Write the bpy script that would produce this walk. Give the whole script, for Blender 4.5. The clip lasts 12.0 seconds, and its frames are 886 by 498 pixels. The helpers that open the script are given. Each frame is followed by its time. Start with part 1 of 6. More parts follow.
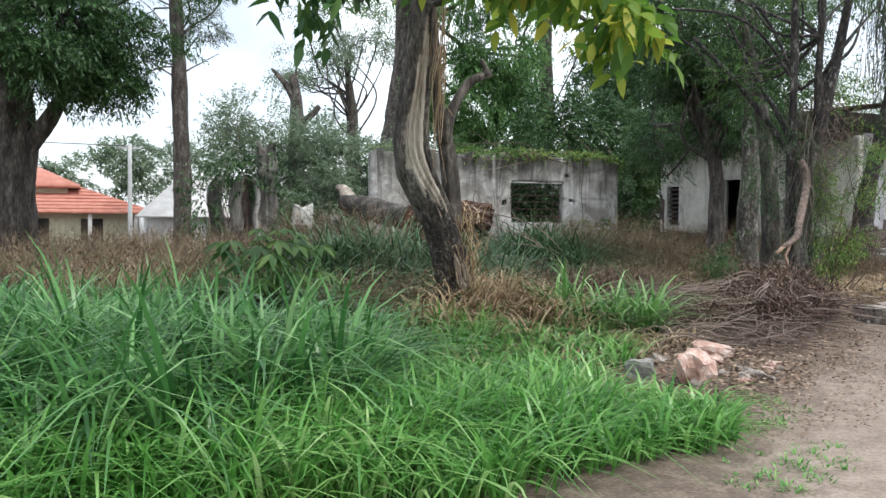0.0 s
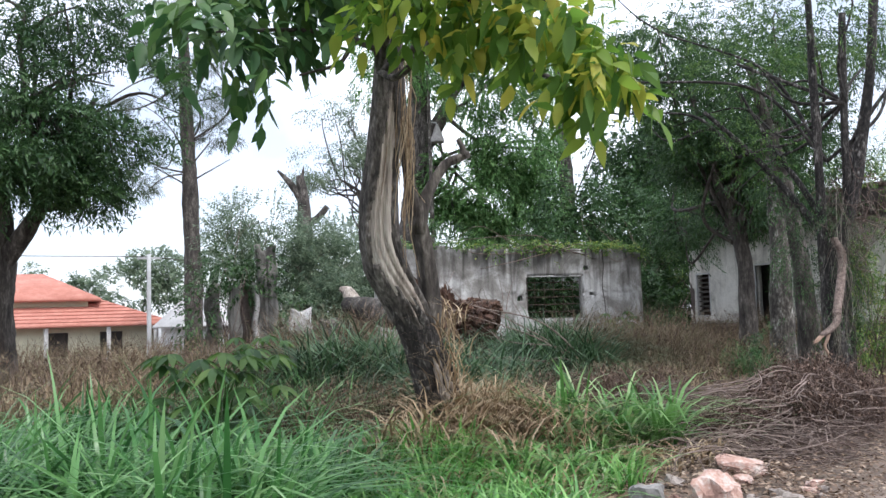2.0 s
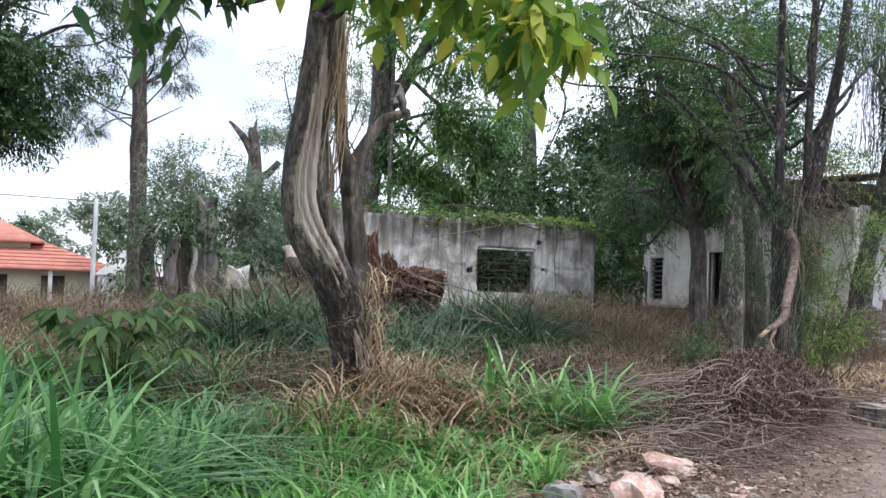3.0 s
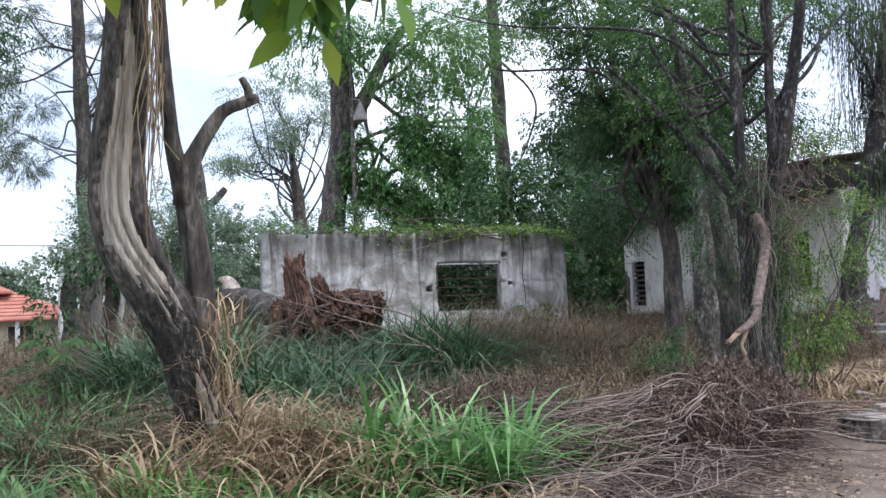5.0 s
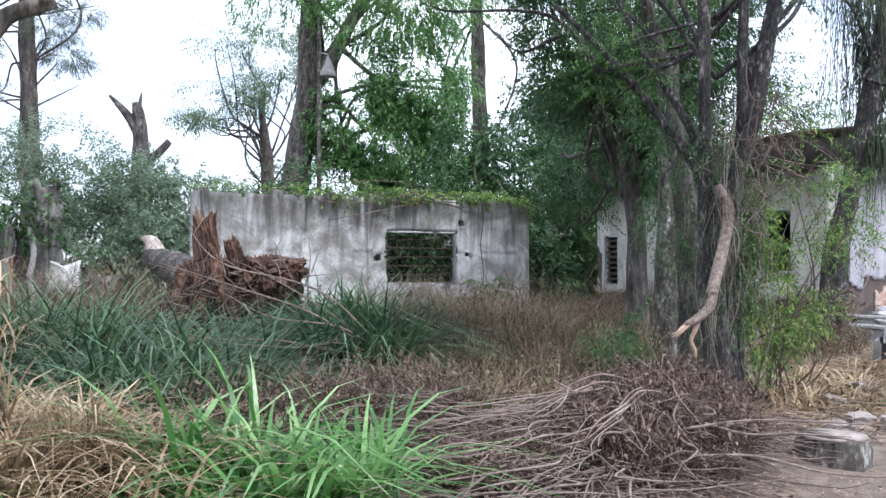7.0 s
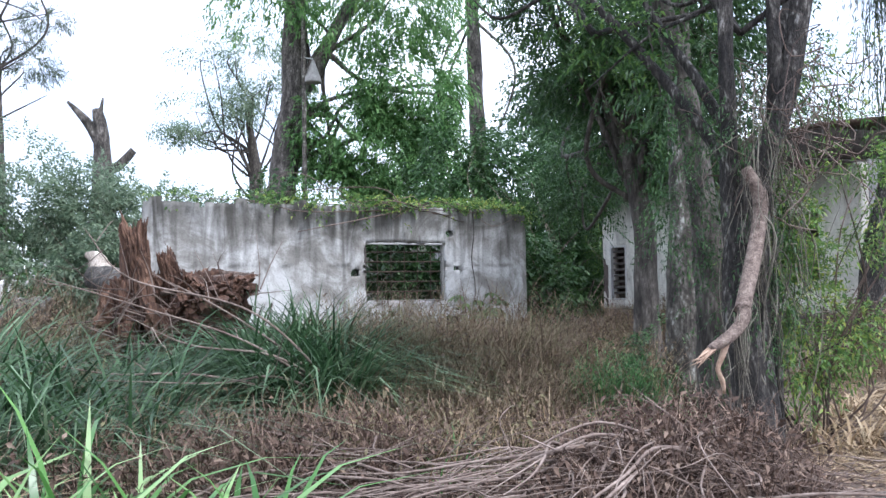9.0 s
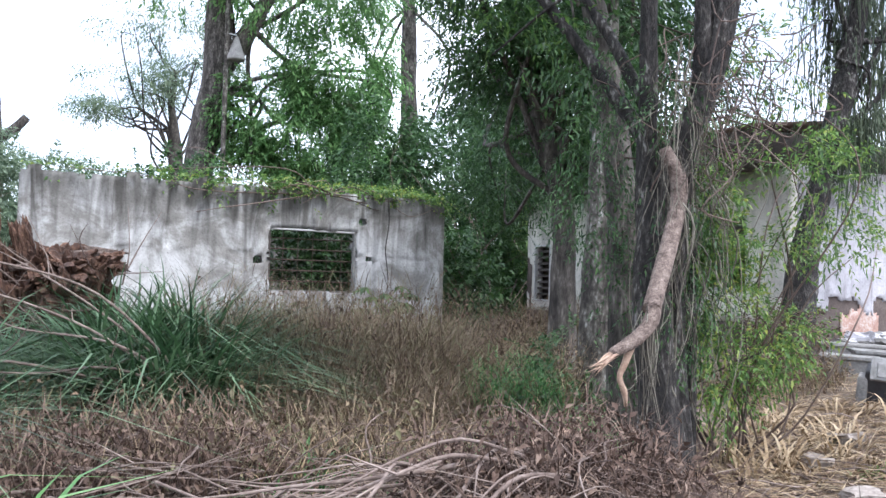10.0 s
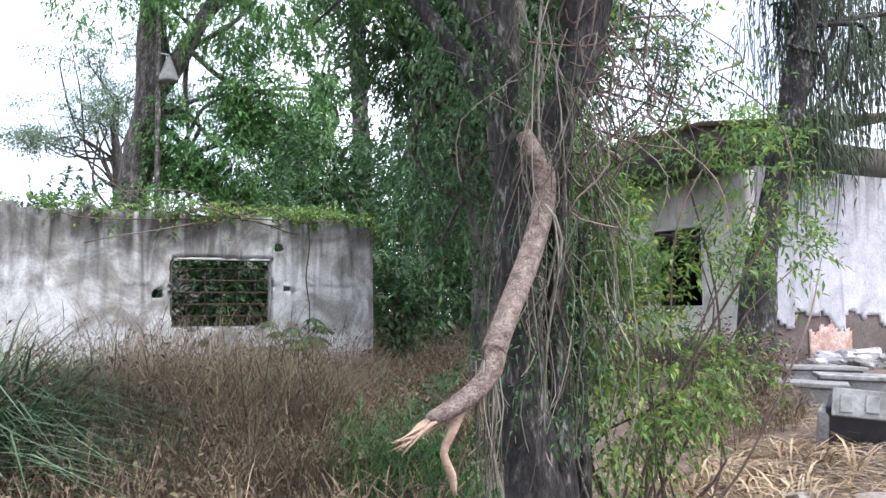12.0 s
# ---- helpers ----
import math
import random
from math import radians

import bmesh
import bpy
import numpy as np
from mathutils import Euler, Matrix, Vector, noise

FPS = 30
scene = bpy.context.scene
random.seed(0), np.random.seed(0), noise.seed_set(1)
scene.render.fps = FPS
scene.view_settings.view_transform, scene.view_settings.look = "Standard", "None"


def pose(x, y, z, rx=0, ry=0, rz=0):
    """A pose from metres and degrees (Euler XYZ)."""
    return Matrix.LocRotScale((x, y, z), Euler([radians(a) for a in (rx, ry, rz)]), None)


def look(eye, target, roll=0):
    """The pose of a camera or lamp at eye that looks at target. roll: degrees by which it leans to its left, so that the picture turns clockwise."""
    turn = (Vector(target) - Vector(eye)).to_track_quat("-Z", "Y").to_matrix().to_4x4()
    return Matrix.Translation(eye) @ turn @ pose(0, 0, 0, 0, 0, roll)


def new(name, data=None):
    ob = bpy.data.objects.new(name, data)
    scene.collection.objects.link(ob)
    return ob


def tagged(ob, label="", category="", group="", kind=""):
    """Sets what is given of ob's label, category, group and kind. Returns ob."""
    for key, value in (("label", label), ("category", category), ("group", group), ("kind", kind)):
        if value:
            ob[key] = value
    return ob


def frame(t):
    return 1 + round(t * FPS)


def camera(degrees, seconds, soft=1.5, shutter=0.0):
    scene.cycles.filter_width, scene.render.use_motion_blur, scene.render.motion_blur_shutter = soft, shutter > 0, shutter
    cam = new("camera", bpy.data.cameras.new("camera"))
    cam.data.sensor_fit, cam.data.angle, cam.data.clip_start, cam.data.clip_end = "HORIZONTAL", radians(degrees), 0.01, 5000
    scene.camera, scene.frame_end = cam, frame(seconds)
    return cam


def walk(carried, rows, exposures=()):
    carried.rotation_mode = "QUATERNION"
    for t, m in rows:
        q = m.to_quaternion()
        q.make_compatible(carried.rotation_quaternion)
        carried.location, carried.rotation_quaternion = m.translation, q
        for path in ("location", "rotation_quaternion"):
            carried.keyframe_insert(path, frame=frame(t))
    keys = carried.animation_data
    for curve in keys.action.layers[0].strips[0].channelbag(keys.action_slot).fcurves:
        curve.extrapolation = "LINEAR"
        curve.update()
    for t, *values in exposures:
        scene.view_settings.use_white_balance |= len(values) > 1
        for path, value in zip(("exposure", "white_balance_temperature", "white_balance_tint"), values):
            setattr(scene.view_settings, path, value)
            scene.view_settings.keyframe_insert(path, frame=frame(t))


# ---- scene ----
cam = camera(54.2, 12.0)
PATH = [
    (0, (0.762, -0.083, 1.395), (1.531, 1.762, 1.318), 0.5),
    (0.5, (0.922, 0.07, 1.346), (1.591, 1.955, 1.33), 2.5),
    (1, (1.108, 0.336, 1.41), (1.922, 2.162, 1.418), 2.4),
    (1.5, (1.508, 0.698, 1.381), (2.317, 2.517, 1.57), -2.4),
    (2, (1.783, 0.827, 1.39), (2.474, 2.697, 1.543), -1.7),
    (2.5, (2.055, 1.217, 1.396), (2.845, 3.054, 1.414), 2.3),
    (2.7, (2.127, 1.249, 1.427), (2.908, 3.089, 1.485), 2.2),
    (4.3, (3.295, 1.874, 1.431), (4.05, 3.724, 1.53), 1.6),
    (4.5, (3.413, 1.992, 1.408), (4.225, 3.818, 1.493), -0.3),
    (5, (3.865, 2.376, 1.403), (4.63, 4.22, 1.53), -2.1),
    (5.5, (4.207, 2.702, 1.388), (4.898, 4.578, 1.439), 0.0),
    (6, (4.504, 2.936, 1.478), (5.203, 4.81, 1.49), 0.2),
    (6.5, (4.93, 3.139, 1.465), (5.664, 4.999, 1.505), -0.6),
    (6.7, (5.044, 3.231, 1.447), (5.824, 5.072, 1.501), 0.1),
    (8.3, (6.019, 4.581, 1.462), (6.69, 6.464, 1.539), 0.0),
    (8.5, (6.073, 4.688, 1.426), (6.688, 6.588, 1.525), 0.6),
    (9, (6.339, 4.948, 1.399), (7.097, 6.796, 1.496), -0.8),
    (9.5, (6.746, 5.236, 1.39), (7.632, 7.026, 1.494), -0.5),
    (10, (7.116, 5.658, 1.32), (8.005, 7.447, 1.415), 1.6),
    (10.5, (7.484, 5.836, 1.328), (8.426, 7.59, 1.517), 0.5),
    (11, (7.961, 6.054, 1.355), (8.794, 7.861, 1.554), -1.6),
    (11.5, (8.367, 6.409, 1.358), (9.278, 8.188, 1.437), 1.2),
    (12, (8.664, 6.536, 1.411), (9.574, 8.311, 1.56), -0.5),
]
EXPOSURES = [(0, 0.22, 6250, 9), (1, 0.31, 6000, 12), (2.5, 0.29, 6050, 14), (4.5, 0.29, 5850, 15), (5.5, 0.22, 5750, 14), (6, 0.46, 5750, 14), (6.5, 0.7, 5750, 14), (8.5, 0.64, 5600, 14), (9.5, 0.92, 5750, 14), (11, 0.72, 5800, 14), (11.5, 0.88, 5850, 13), (12, 0.94, 5900, 15)]
walk(cam, [(t, look(eye, target, roll)) for t, eye, target, roll in PATH], EXPOSURES)

# ---- sky and sun ----
world = bpy.data.worlds.new("sky")
scene.world = world
world.use_nodes = True
wn, wl = world.node_tree.nodes, world.node_tree.links
SUN_EL, SUN_AZ = radians(58), radians(150)
sky = wn.new("ShaderNodeTexSky")
sky.sky_type, sky.sun_disc, sky.sun_elevation, sky.sun_rotation = "NISHITA", False, SUN_EL, SUN_AZ
sky.dust_density, sky.air_density = 2.0, 1.0
wco = wn.new("ShaderNodeTexCoord")
cloud = wn.new("ShaderNodeTexNoise")
cloud.inputs["Scale"].default_value, cloud.inputs["Detail"].default_value = 2.2, 6
cramp = wn.new("ShaderNodeValToRGB")
cramp.color_ramp.elements[0].position, cramp.color_ramp.elements[1].position = 0.38, 0.6
cramp.color_ramp.elements[0].color = (0.36, 0.36, 0.36, 1)
cmix = wn.new("ShaderNodeMixRGB")
cmix.inputs[2].default_value = (10.5, 10.8, 11.2, 1)
wl.new(wco.outputs["Generated"], cloud.inputs["Vector"])
wl.new(cloud.outputs["Fac"], cramp.inputs["Fac"])
wl.new(cramp.outputs["Color"], cmix.inputs[0])
wl.new(sky.outputs["Color"], cmix.inputs[1])
wl.new(cmix.outputs["Color"], wn["Background"].inputs["Color"])
wn["Background"].inputs["Strength"].default_value = 0.15
sun = new("sun", bpy.data.lights.new("sun", "SUN"))
sun.data.energy, sun.data.angle, sun.data.color = 2.4, radians(12), (1.0, 0.95, 0.86)
sun_way = Vector((math.sin(SUN_AZ) * math.cos(SUN_EL), math.cos(SUN_AZ) * math.cos(SUN_EL), math.sin(SUN_EL)))
sun.matrix_world = look(sun_way * 60, (0, 0, 0))

# ---- materials ----


def nodes_of(name):
    m = bpy.data.materials.new(name)
    m.use_nodes = True
    return m, m.node_tree.nodes, m.node_tree.links


def ramp(n, stops):
    r = n.new("ShaderNodeValToRGB")
    e = r.color_ramp.elements
    while len(e) < len(stops):
        e.new(0.5)
    for el, (p, c) in zip(e, stops):
        el.position, el.color = p, (*c, 1)
    return r


def surface(name, stops, scale=3.0, fine=40.0, rough=0.85, bump=0.4, stretch=(1, 1, 1), bump_dist=0.01, island=0.0, metal=0.0, fine_amount=0.35):
    """Two scales of noise over a ramp of colours, with a matching relief."""
    m, n, l = nodes_of(name)
    b = n["Principled BSDF"]
    co = n.new("ShaderNodeTexCoord")
    mp = n.new("ShaderNodeMapping")
    mp.inputs["Scale"].default_value = stretch
    l.new(co.outputs["Object"], mp.inputs["Vector"])
    big, small = n.new("ShaderNodeTexNoise"), n.new("ShaderNodeTexNoise")
    big.inputs["Scale"].default_value, big.inputs["Detail"].default_value, big.inputs["Roughness"].default_value = scale, 6, 0.65
    small.inputs["Scale"].default_value, small.inputs["Detail"].default_value = fine, 5
    for q in (big, small):
        l.new(mp.outputs["Vector"], q.inputs["Vector"])
    mix = n.new("ShaderNodeMix")
    mix.inputs[0].default_value = fine_amount
    l.new(big.outputs["Fac"], mix.inputs[2])
    l.new(small.outputs["Fac"], mix.inputs[3])
    fac = mix.outputs[0]
    if island:
        geo = n.new("ShaderNodeNewGeometry")
        add = n.new("ShaderNodeMath")
        add.operation = "MULTIPLY_ADD"
        add.inputs[1].default_value = island
        l.new(geo.outputs["Random Per Island"], add.inputs[0])
        l.new(fac, add.inputs[2])
        sub = n.new("ShaderNodeMath")
        sub.operation = "SUBTRACT"
        sub.inputs[1].default_value = island / 2
        l.new(add.outputs[0], sub.inputs[0])
        fac = sub.outputs[0]
    r = ramp(n, stops)
    l.new(fac, r.inputs["Fac"])
    l.new(r.outputs["Color"], b.inputs["Base Color"])
    b.inputs["Roughness"].default_value, b.inputs["Metallic"].default_value = rough, metal
    bp = n.new("ShaderNodeBump")
    bp.inputs["Strength"].default_value, bp.inputs["Distance"].default_value = bump, bump_dist
    l.new(fac, bp.inputs["Height"])
    l.new(bp.outputs["Normal"], b.inputs["Normal"])
    return m


def foliage(name, stops, through_light=0.45, rough=0.5):
    """Leaves: colour by leaf, with light passing through."""
    m, n, l = nodes_of(name)
    b = n["Principled BSDF"]
    geo = n.new("ShaderNodeNewGeometry")
    co = n.new("ShaderNodeTexCoord")
    nz = n.new("ShaderNodeTexNoise")
    nz.inputs["Scale"].default_value, nz.inputs["Detail"].default_value = 0.8, 3
    l.new(co.outputs["Object"], nz.inputs["Vector"])
    mix = n.new("ShaderNodeMix")
    mix.inputs[0].default_value = 0.4
    l.new(geo.outputs["Random Per Island"], mix.inputs[2])
    l.new(nz.outputs["Fac"], mix.inputs[3])
    r = ramp(n, stops)
    l.new(mix.outputs[0], r.inputs["Fac"])
    l.new(r.outputs["Color"], b.inputs["Base Color"])
    b.inputs["Roughness"].default_value = rough
    b.inputs["Specular IOR Level"].default_value = 0.45
    tr = n.new("ShaderNodeBsdfTranslucent")
    l.new(r.outputs["Color"], tr.inputs["Color"])
    sh = n.new("ShaderNodeMixShader")
    sh.inputs[0].default_value = through_light
    l.new(b.outputs[0], sh.inputs[1])
    l.new(tr.outputs[0], sh.inputs[2])
    l.new(sh.outputs[0], n["Material Output"].inputs["Surface"])
    return m


def plaster(name, clean, dirty, dark, top, depth, amount=0.5, reach=(-0.12, 0.14)):
    """Old limewash: blotches, runs of black mould that come down from the top edge, and a rough skin."""
    m, n, l = nodes_of(name)
    b = n["Principled BSDF"]
    co = n.new("ShaderNodeTexCoord")
    blot, run, grain = (n.new("ShaderNodeTexNoise") for _ in range(3))
    blot.inputs["Scale"].default_value, blot.inputs["Detail"].default_value, blot.inputs["Roughness"].default_value = 1.3, 9, 0.68
    run.inputs["Scale"].default_value, run.inputs["Detail"].default_value = 1.0, 6
    grain.inputs["Scale"].default_value, grain.inputs["Detail"].default_value = 28, 6
    run.inputs["Distortion"].default_value, blot.inputs["Distortion"].default_value = 1.2, 0.7
    mp = n.new("ShaderNodeMapping")
    mp.inputs["Scale"].default_value = (4.6, 4.6, 0.55)
    l.new(co.outputs["Object"], mp.inputs["Vector"])
    l.new(mp.outputs["Vector"], run.inputs["Vector"])
    for q in (blot, grain):
        l.new(co.outputs["Object"], q.inputs["Vector"])
    r1 = ramp(n, [(0.42, clean), (0.55, dirty), (0.68, tuple(0.6 * c for c in dirty))])
    l.new(blot.outputs["Fac"], r1.inputs["Fac"])
    sep = n.new("ShaderNodeSeparateXYZ")
    l.new(co.outputs["Object"], sep.inputs[0])
    grad = n.new("ShaderNodeMapRange")
    grad.inputs[1].default_value, grad.inputs[2].default_value = top - depth, top
    grad.inputs[3].default_value, grad.inputs[4].default_value = reach
    l.new(sep.outputs[2], grad.inputs[0])
    add = n.new("ShaderNodeMath")
    l.new(run.outputs["Fac"], add.inputs[0])
    l.new(grad.outputs[0], add.inputs[1])
    r2 = ramp(n, [(0.4, (0, 0, 0)), (0.8, (amount, amount, amount))])
    l.new(add.outputs[0], r2.inputs["Fac"])
    mx = n.new("ShaderNodeMixRGB")
    mx.inputs[2].default_value = (*dark, 1)
    l.new(r2.outputs["Color"], mx.inputs[0])
    l.new(r1.outputs["Color"], mx.inputs[1])
    r3 = ramp(n, [(0.3, (0.5, 0.49, 0.47)), (0.46, (0.88, 0.88, 0.87)), (0.62, (1, 1, 1))])
    l.new(grain.outputs["Fac"], r3.inputs["Fac"])
    mu = n.new("ShaderNodeMixRGB")
    mu.blend_type = "MULTIPLY"
    mu.inputs[0].default_value = 0.5
    l.new(mx.outputs["Color"], mu.inputs[1])
    l.new(r3.outputs["Color"], mu.inputs[2])
    l.new(mu.outputs["Color"], b.inputs["Base Color"])
    b.inputs["Roughness"].default_value = 0.9
    bp = n.new("ShaderNodeBump")
    bp.inputs["Strength"].default_value, bp.inputs["Distance"].default_value = 0.5, 0.008
    l.new(grain.outputs["Fac"], bp.inputs["Height"])
    l.new(bp.outputs["Normal"], b.inputs["Normal"])
    return m


M_BARK_GREY = surface("bark_grey", [(0.38, (0.012, 0.01, 0.008)), (0.48, (0.05, 0.043, 0.037)), (0.56, (0.115, 0.102, 0.09)), (0.66, (0.27, 0.25, 0.225))], 8, 36, 0.9, 1.0, (1, 1, 0.35), 0.05)
M_BARK_CHAR = surface("charred_bark", [(0.38, (0.007, 0.006, 0.006)), (0.5, (0.022, 0.019, 0.017)), (0.58, (0.06, 0.054, 0.048)), (0.66, (0.24, 0.23, 0.215))], 9, 36, 0.9, 1.0, (1, 1, 0.4), 0.05)
M_BARK_DARK = surface("bark_dark", [(0.36, (0.012, 0.01, 0.008)), (0.48, (0.045, 0.038, 0.032)), (0.56, (0.085, 0.075, 0.064)), (0.66, (0.2, 0.18, 0.155))], 8, 34, 0.9, 1.0, (1, 1, 0.3), 0.04)
M_BARK_LICHEN = surface("bark_lichen", [(0.38, (0.02, 0.017, 0.014)), (0.49, (0.065, 0.057, 0.048)), (0.56, (0.15, 0.14, 0.12)), (0.63, (0.38, 0.38, 0.35))], 9, 30, 0.9, 0.8, (1, 1, 0.5), 0.03)
M_BARK_LOG = surface("log_bark", [(0.4, (0.01, 0.009, 0.008)), (0.5, (0.036, 0.031, 0.027)), (0.57, (0.1, 0.09, 0.078)), (0.66, (0.28, 0.26, 0.235))], 3.5, 25, 0.9, 0.9, (1, 1, 1), 0.03)
M_WOOD_BARE = surface("bare_wood", [(0.36, (0.05, 0.038, 0.03)), (0.45, (0.25, 0.21, 0.175)), (0.62, (0.5, 0.45, 0.39))], 10, 60, 0.8, 0.8, (1, 1, 0.1), 0.02)
M_WOOD_ROT = surface("rotten_wood", [(0.3, (0.012, 0.008, 0.006)), (0.48, (0.07, 0.036, 0.023)), (0.6, (0.17, 0.095, 0.062)), (0.75, (0.33, 0.22, 0.155))], 6, 40, 0.95, 1.0, (1, 1, 0.35), 0.03)
M_TWIG = surface("dry_twig", [(0.25, (0.055, 0.039, 0.032)), (0.5, (0.145, 0.106, 0.088)), (0.75, (0.31, 0.25, 0.215))], 5, 40, 0.9, 0.4, island=0.5)
M_TWIG_DARK = surface("brown_twig", [(0.25, (0.045, 0.03, 0.025)), (0.5, (0.115, 0.08, 0.065)), (0.75, (0.21, 0.16, 0.135))], 5, 40, 0.9, 0.4, island=0.5)
M_BRANCH = surface("peeled_branch", [(0.34, (0.03, 0.021, 0.017)), (0.48, (0.13, 0.095, 0.078)), (0.58, (0.21, 0.165, 0.14)), (0.72, (0.4, 0.32, 0.27))], 20, 90, 0.9, 1.0, (1, 1, 1), 0.02)
M_SPLINTER = surface("pale_splintered_wood", [(0.3, (0.16, 0.1, 0.07)), (0.5, (0.34, 0.23, 0.165)), (0.7, (0.5, 0.39, 0.29))], 22, 80, 0.8, 0.6)
M_GRASS = foliage("lush_grass", [(0.15, (0.03, 0.12, 0.02)), (0.38, (0.085, 0.25, 0.045)), (0.58, (0.15, 0.36, 0.08)), (0.76, (0.27, 0.48, 0.15)), (0.9, (0.42, 0.56, 0.26))], 0.4, 0.3)
M_GRASS_TALL = foliage("tall_grass", [(0.15, (0.018, 0.07, 0.02)), (0.4, (0.055, 0.17, 0.045)), (0.58, (0.105, 0.26, 0.075)), (0.76, (0.2, 0.38, 0.14)), (0.9, (0.36, 0.5, 0.26))], 0.38, 0.36)
M_GRASS_GREY = foliage("grey_green_grass", [(0.15, (0.012, 0.034, 0.014)), (0.4, (0.032, 0.075, 0.03)), (0.6, (0.062, 0.125, 0.052)), (0.78, (0.125, 0.205, 0.105)), (0.9, (0.24, 0.31, 0.19))], 0.3, 0.55)
M_GRASS_CLUMP = foliage("clump_grass", [(0.15, (0.025, 0.09, 0.02)), (0.4, (0.075, 0.2, 0.045)), (0.58, (0.135, 0.3, 0.08)), (0.76, (0.26, 0.44, 0.16)), (0.9, (0.42, 0.55, 0.29))], 0.4, 0.3)
M_STRAW = foliage("straw", [(0.2, (0.16, 0.105, 0.06)), (0.45, (0.3, 0.215, 0.125)), (0.65, (0.42, 0.32, 0.2)), (0.85, (0.52, 0.43, 0.3))], 0.15, 0.8)
M_WEED = foliage("dry_weed", [(0.2, (0.06, 0.04, 0.029)), (0.45, (0.14, 0.096, 0.066)), (0.62, (0.24, 0.175, 0.115)), (0.75, (0.15, 0.145, 0.07)), (0.88, (0.29, 0.235, 0.16))], 0.15, 0.9)
M_DEAD_LEAF = foliage("dead_brown_leaf", [(0.2, (0.035, 0.022, 0.017)), (0.5, (0.095, 0.06, 0.045)), (0.7, (0.17, 0.115, 0.085)), (0.88, (0.29, 0.22, 0.17))], 0.1, 0.9)
M_WEED_PALE = foliage("pale_weed_stalk", [(0.2, (0.11, 0.08, 0.055)), (0.45, (0.21, 0.158, 0.105)), (0.65, (0.32, 0.255, 0.175)), (0.8, (0.19, 0.205, 0.1)), (0.9, (0.4, 0.34, 0.25))], 0.2, 0.9)
M_LITTER = foliage("leaf_litter", [(0.2, (0.075, 0.05, 0.036)), (0.45, (0.17, 0.115, 0.08)), (0.65, (0.28, 0.2, 0.14)), (0.85, (0.42, 0.34, 0.26))], 0.05, 0.9)
# One yellowing leaf in two tones: sun and shade put into the colour.
M_LEAF_BIG_LIT = foliage("broad_leaf", [(0.2, (0.06, 0.14, 0.025)), (0.45, (0.13, 0.25, 0.035)), (0.65, (0.29, 0.41, 0.06)), (0.82, (0.55, 0.5, 0.08))], 0.6)
M_LEAF_BIG_SHADED = foliage("broad_leaf_shaded", [(0.2, (0.03, 0.085, 0.03)), (0.5, (0.06, 0.14, 0.04)), (0.8, (0.11, 0.2, 0.055))], 0.35)
M_LEAF_DARK = foliage("dark_leaf", [(0.2, (0.02, 0.055, 0.02)), (0.5, (0.04, 0.095, 0.03)), (0.8, (0.075, 0.15, 0.045))], 0.3)
M_LEAF_MID = foliage("green_leaf", [(0.2, (0.035, 0.085, 0.027)), (0.5, (0.075, 0.155, 0.042)), (0.8, (0.16, 0.26, 0.065))], 0.45)
M_LEAF_FRESH = foliage("fresh_leaf", [(0.2, (0.055, 0.13, 0.04)), (0.5, (0.115, 0.245, 0.075)), (0.8, (0.215, 0.36, 0.13))], 0.5)
M_LEAF_BRIGHT = foliage("bright_leaf", [(0.2, (0.06, 0.125, 0.035)), (0.5, (0.12, 0.225, 0.055)), (0.7, (0.22, 0.33, 0.08)), (0.88, (0.42, 0.41, 0.09))], 0.45)
# Grey-green leaf, lightened so that haze and glare sit in its colour.
M_LEAF_GREY_HAZED = foliage("grey_green_hazed_leaf", [(0.2, (0.1, 0.15, 0.1)), (0.5, (0.17, 0.235, 0.155)), (0.8, (0.27, 0.34, 0.225))], 0.5)
M_NEEDLE = foliage("needle", [(0.2, (0.035, 0.055, 0.03)), (0.5, (0.065, 0.095, 0.05)), (0.8, (0.12, 0.15, 0.085))], 0.3)
M_VINE = surface("hanging_stem", [(0.25, (0.04, 0.034, 0.026)), (0.5, (0.1, 0.088, 0.068)), (0.75, (0.24, 0.22, 0.175))], 4, 30, 0.9, 0.3, island=0.6)
M_PLASTER_RUIN = plaster("mouldy_plaster", (0.58, 0.58, 0.57), (0.29, 0.28, 0.26), (0.06, 0.056, 0.049), 3.05, 1.7, 0.95, (-0.18, 0.26))
# Black mould on the piers; painted shade on the ruin's back wall.
M_PLASTER_PIER = plaster("blackened_and_shaded_plaster", (0.36, 0.35, 0.32), (0.1, 0.094, 0.083), (0.02, 0.019, 0.017), 2.6, 3.0, 0.95)
M_PLASTER_HOUSE = plaster("cream_plaster", (0.78, 0.76, 0.7), (0.64, 0.62, 0.56), (0.12, 0.115, 0.1), 3.5, 1.3, 0.6)
M_PLASTER_WHITE = plaster("white_plaster", (0.54, 0.53, 0.56), (0.42, 0.41, 0.435), (0.12, 0.11, 0.11), 3.6, 1.2, 0.75)
M_PLINTH = surface("dark_plinth_and_room_shade", [(0.3, (0.045, 0.035, 0.03)), (0.5, (0.11, 0.085, 0.075)), (0.7, (0.19, 0.16, 0.145))], 3, 30, 0.9, 0.6)
M_CONCRETE = surface("grey_concrete", [(0.3, (0.09, 0.086, 0.082)), (0.5, (0.21, 0.205, 0.195)), (0.7, (0.36, 0.35, 0.335))], 3, 40, 0.9, 0.6)
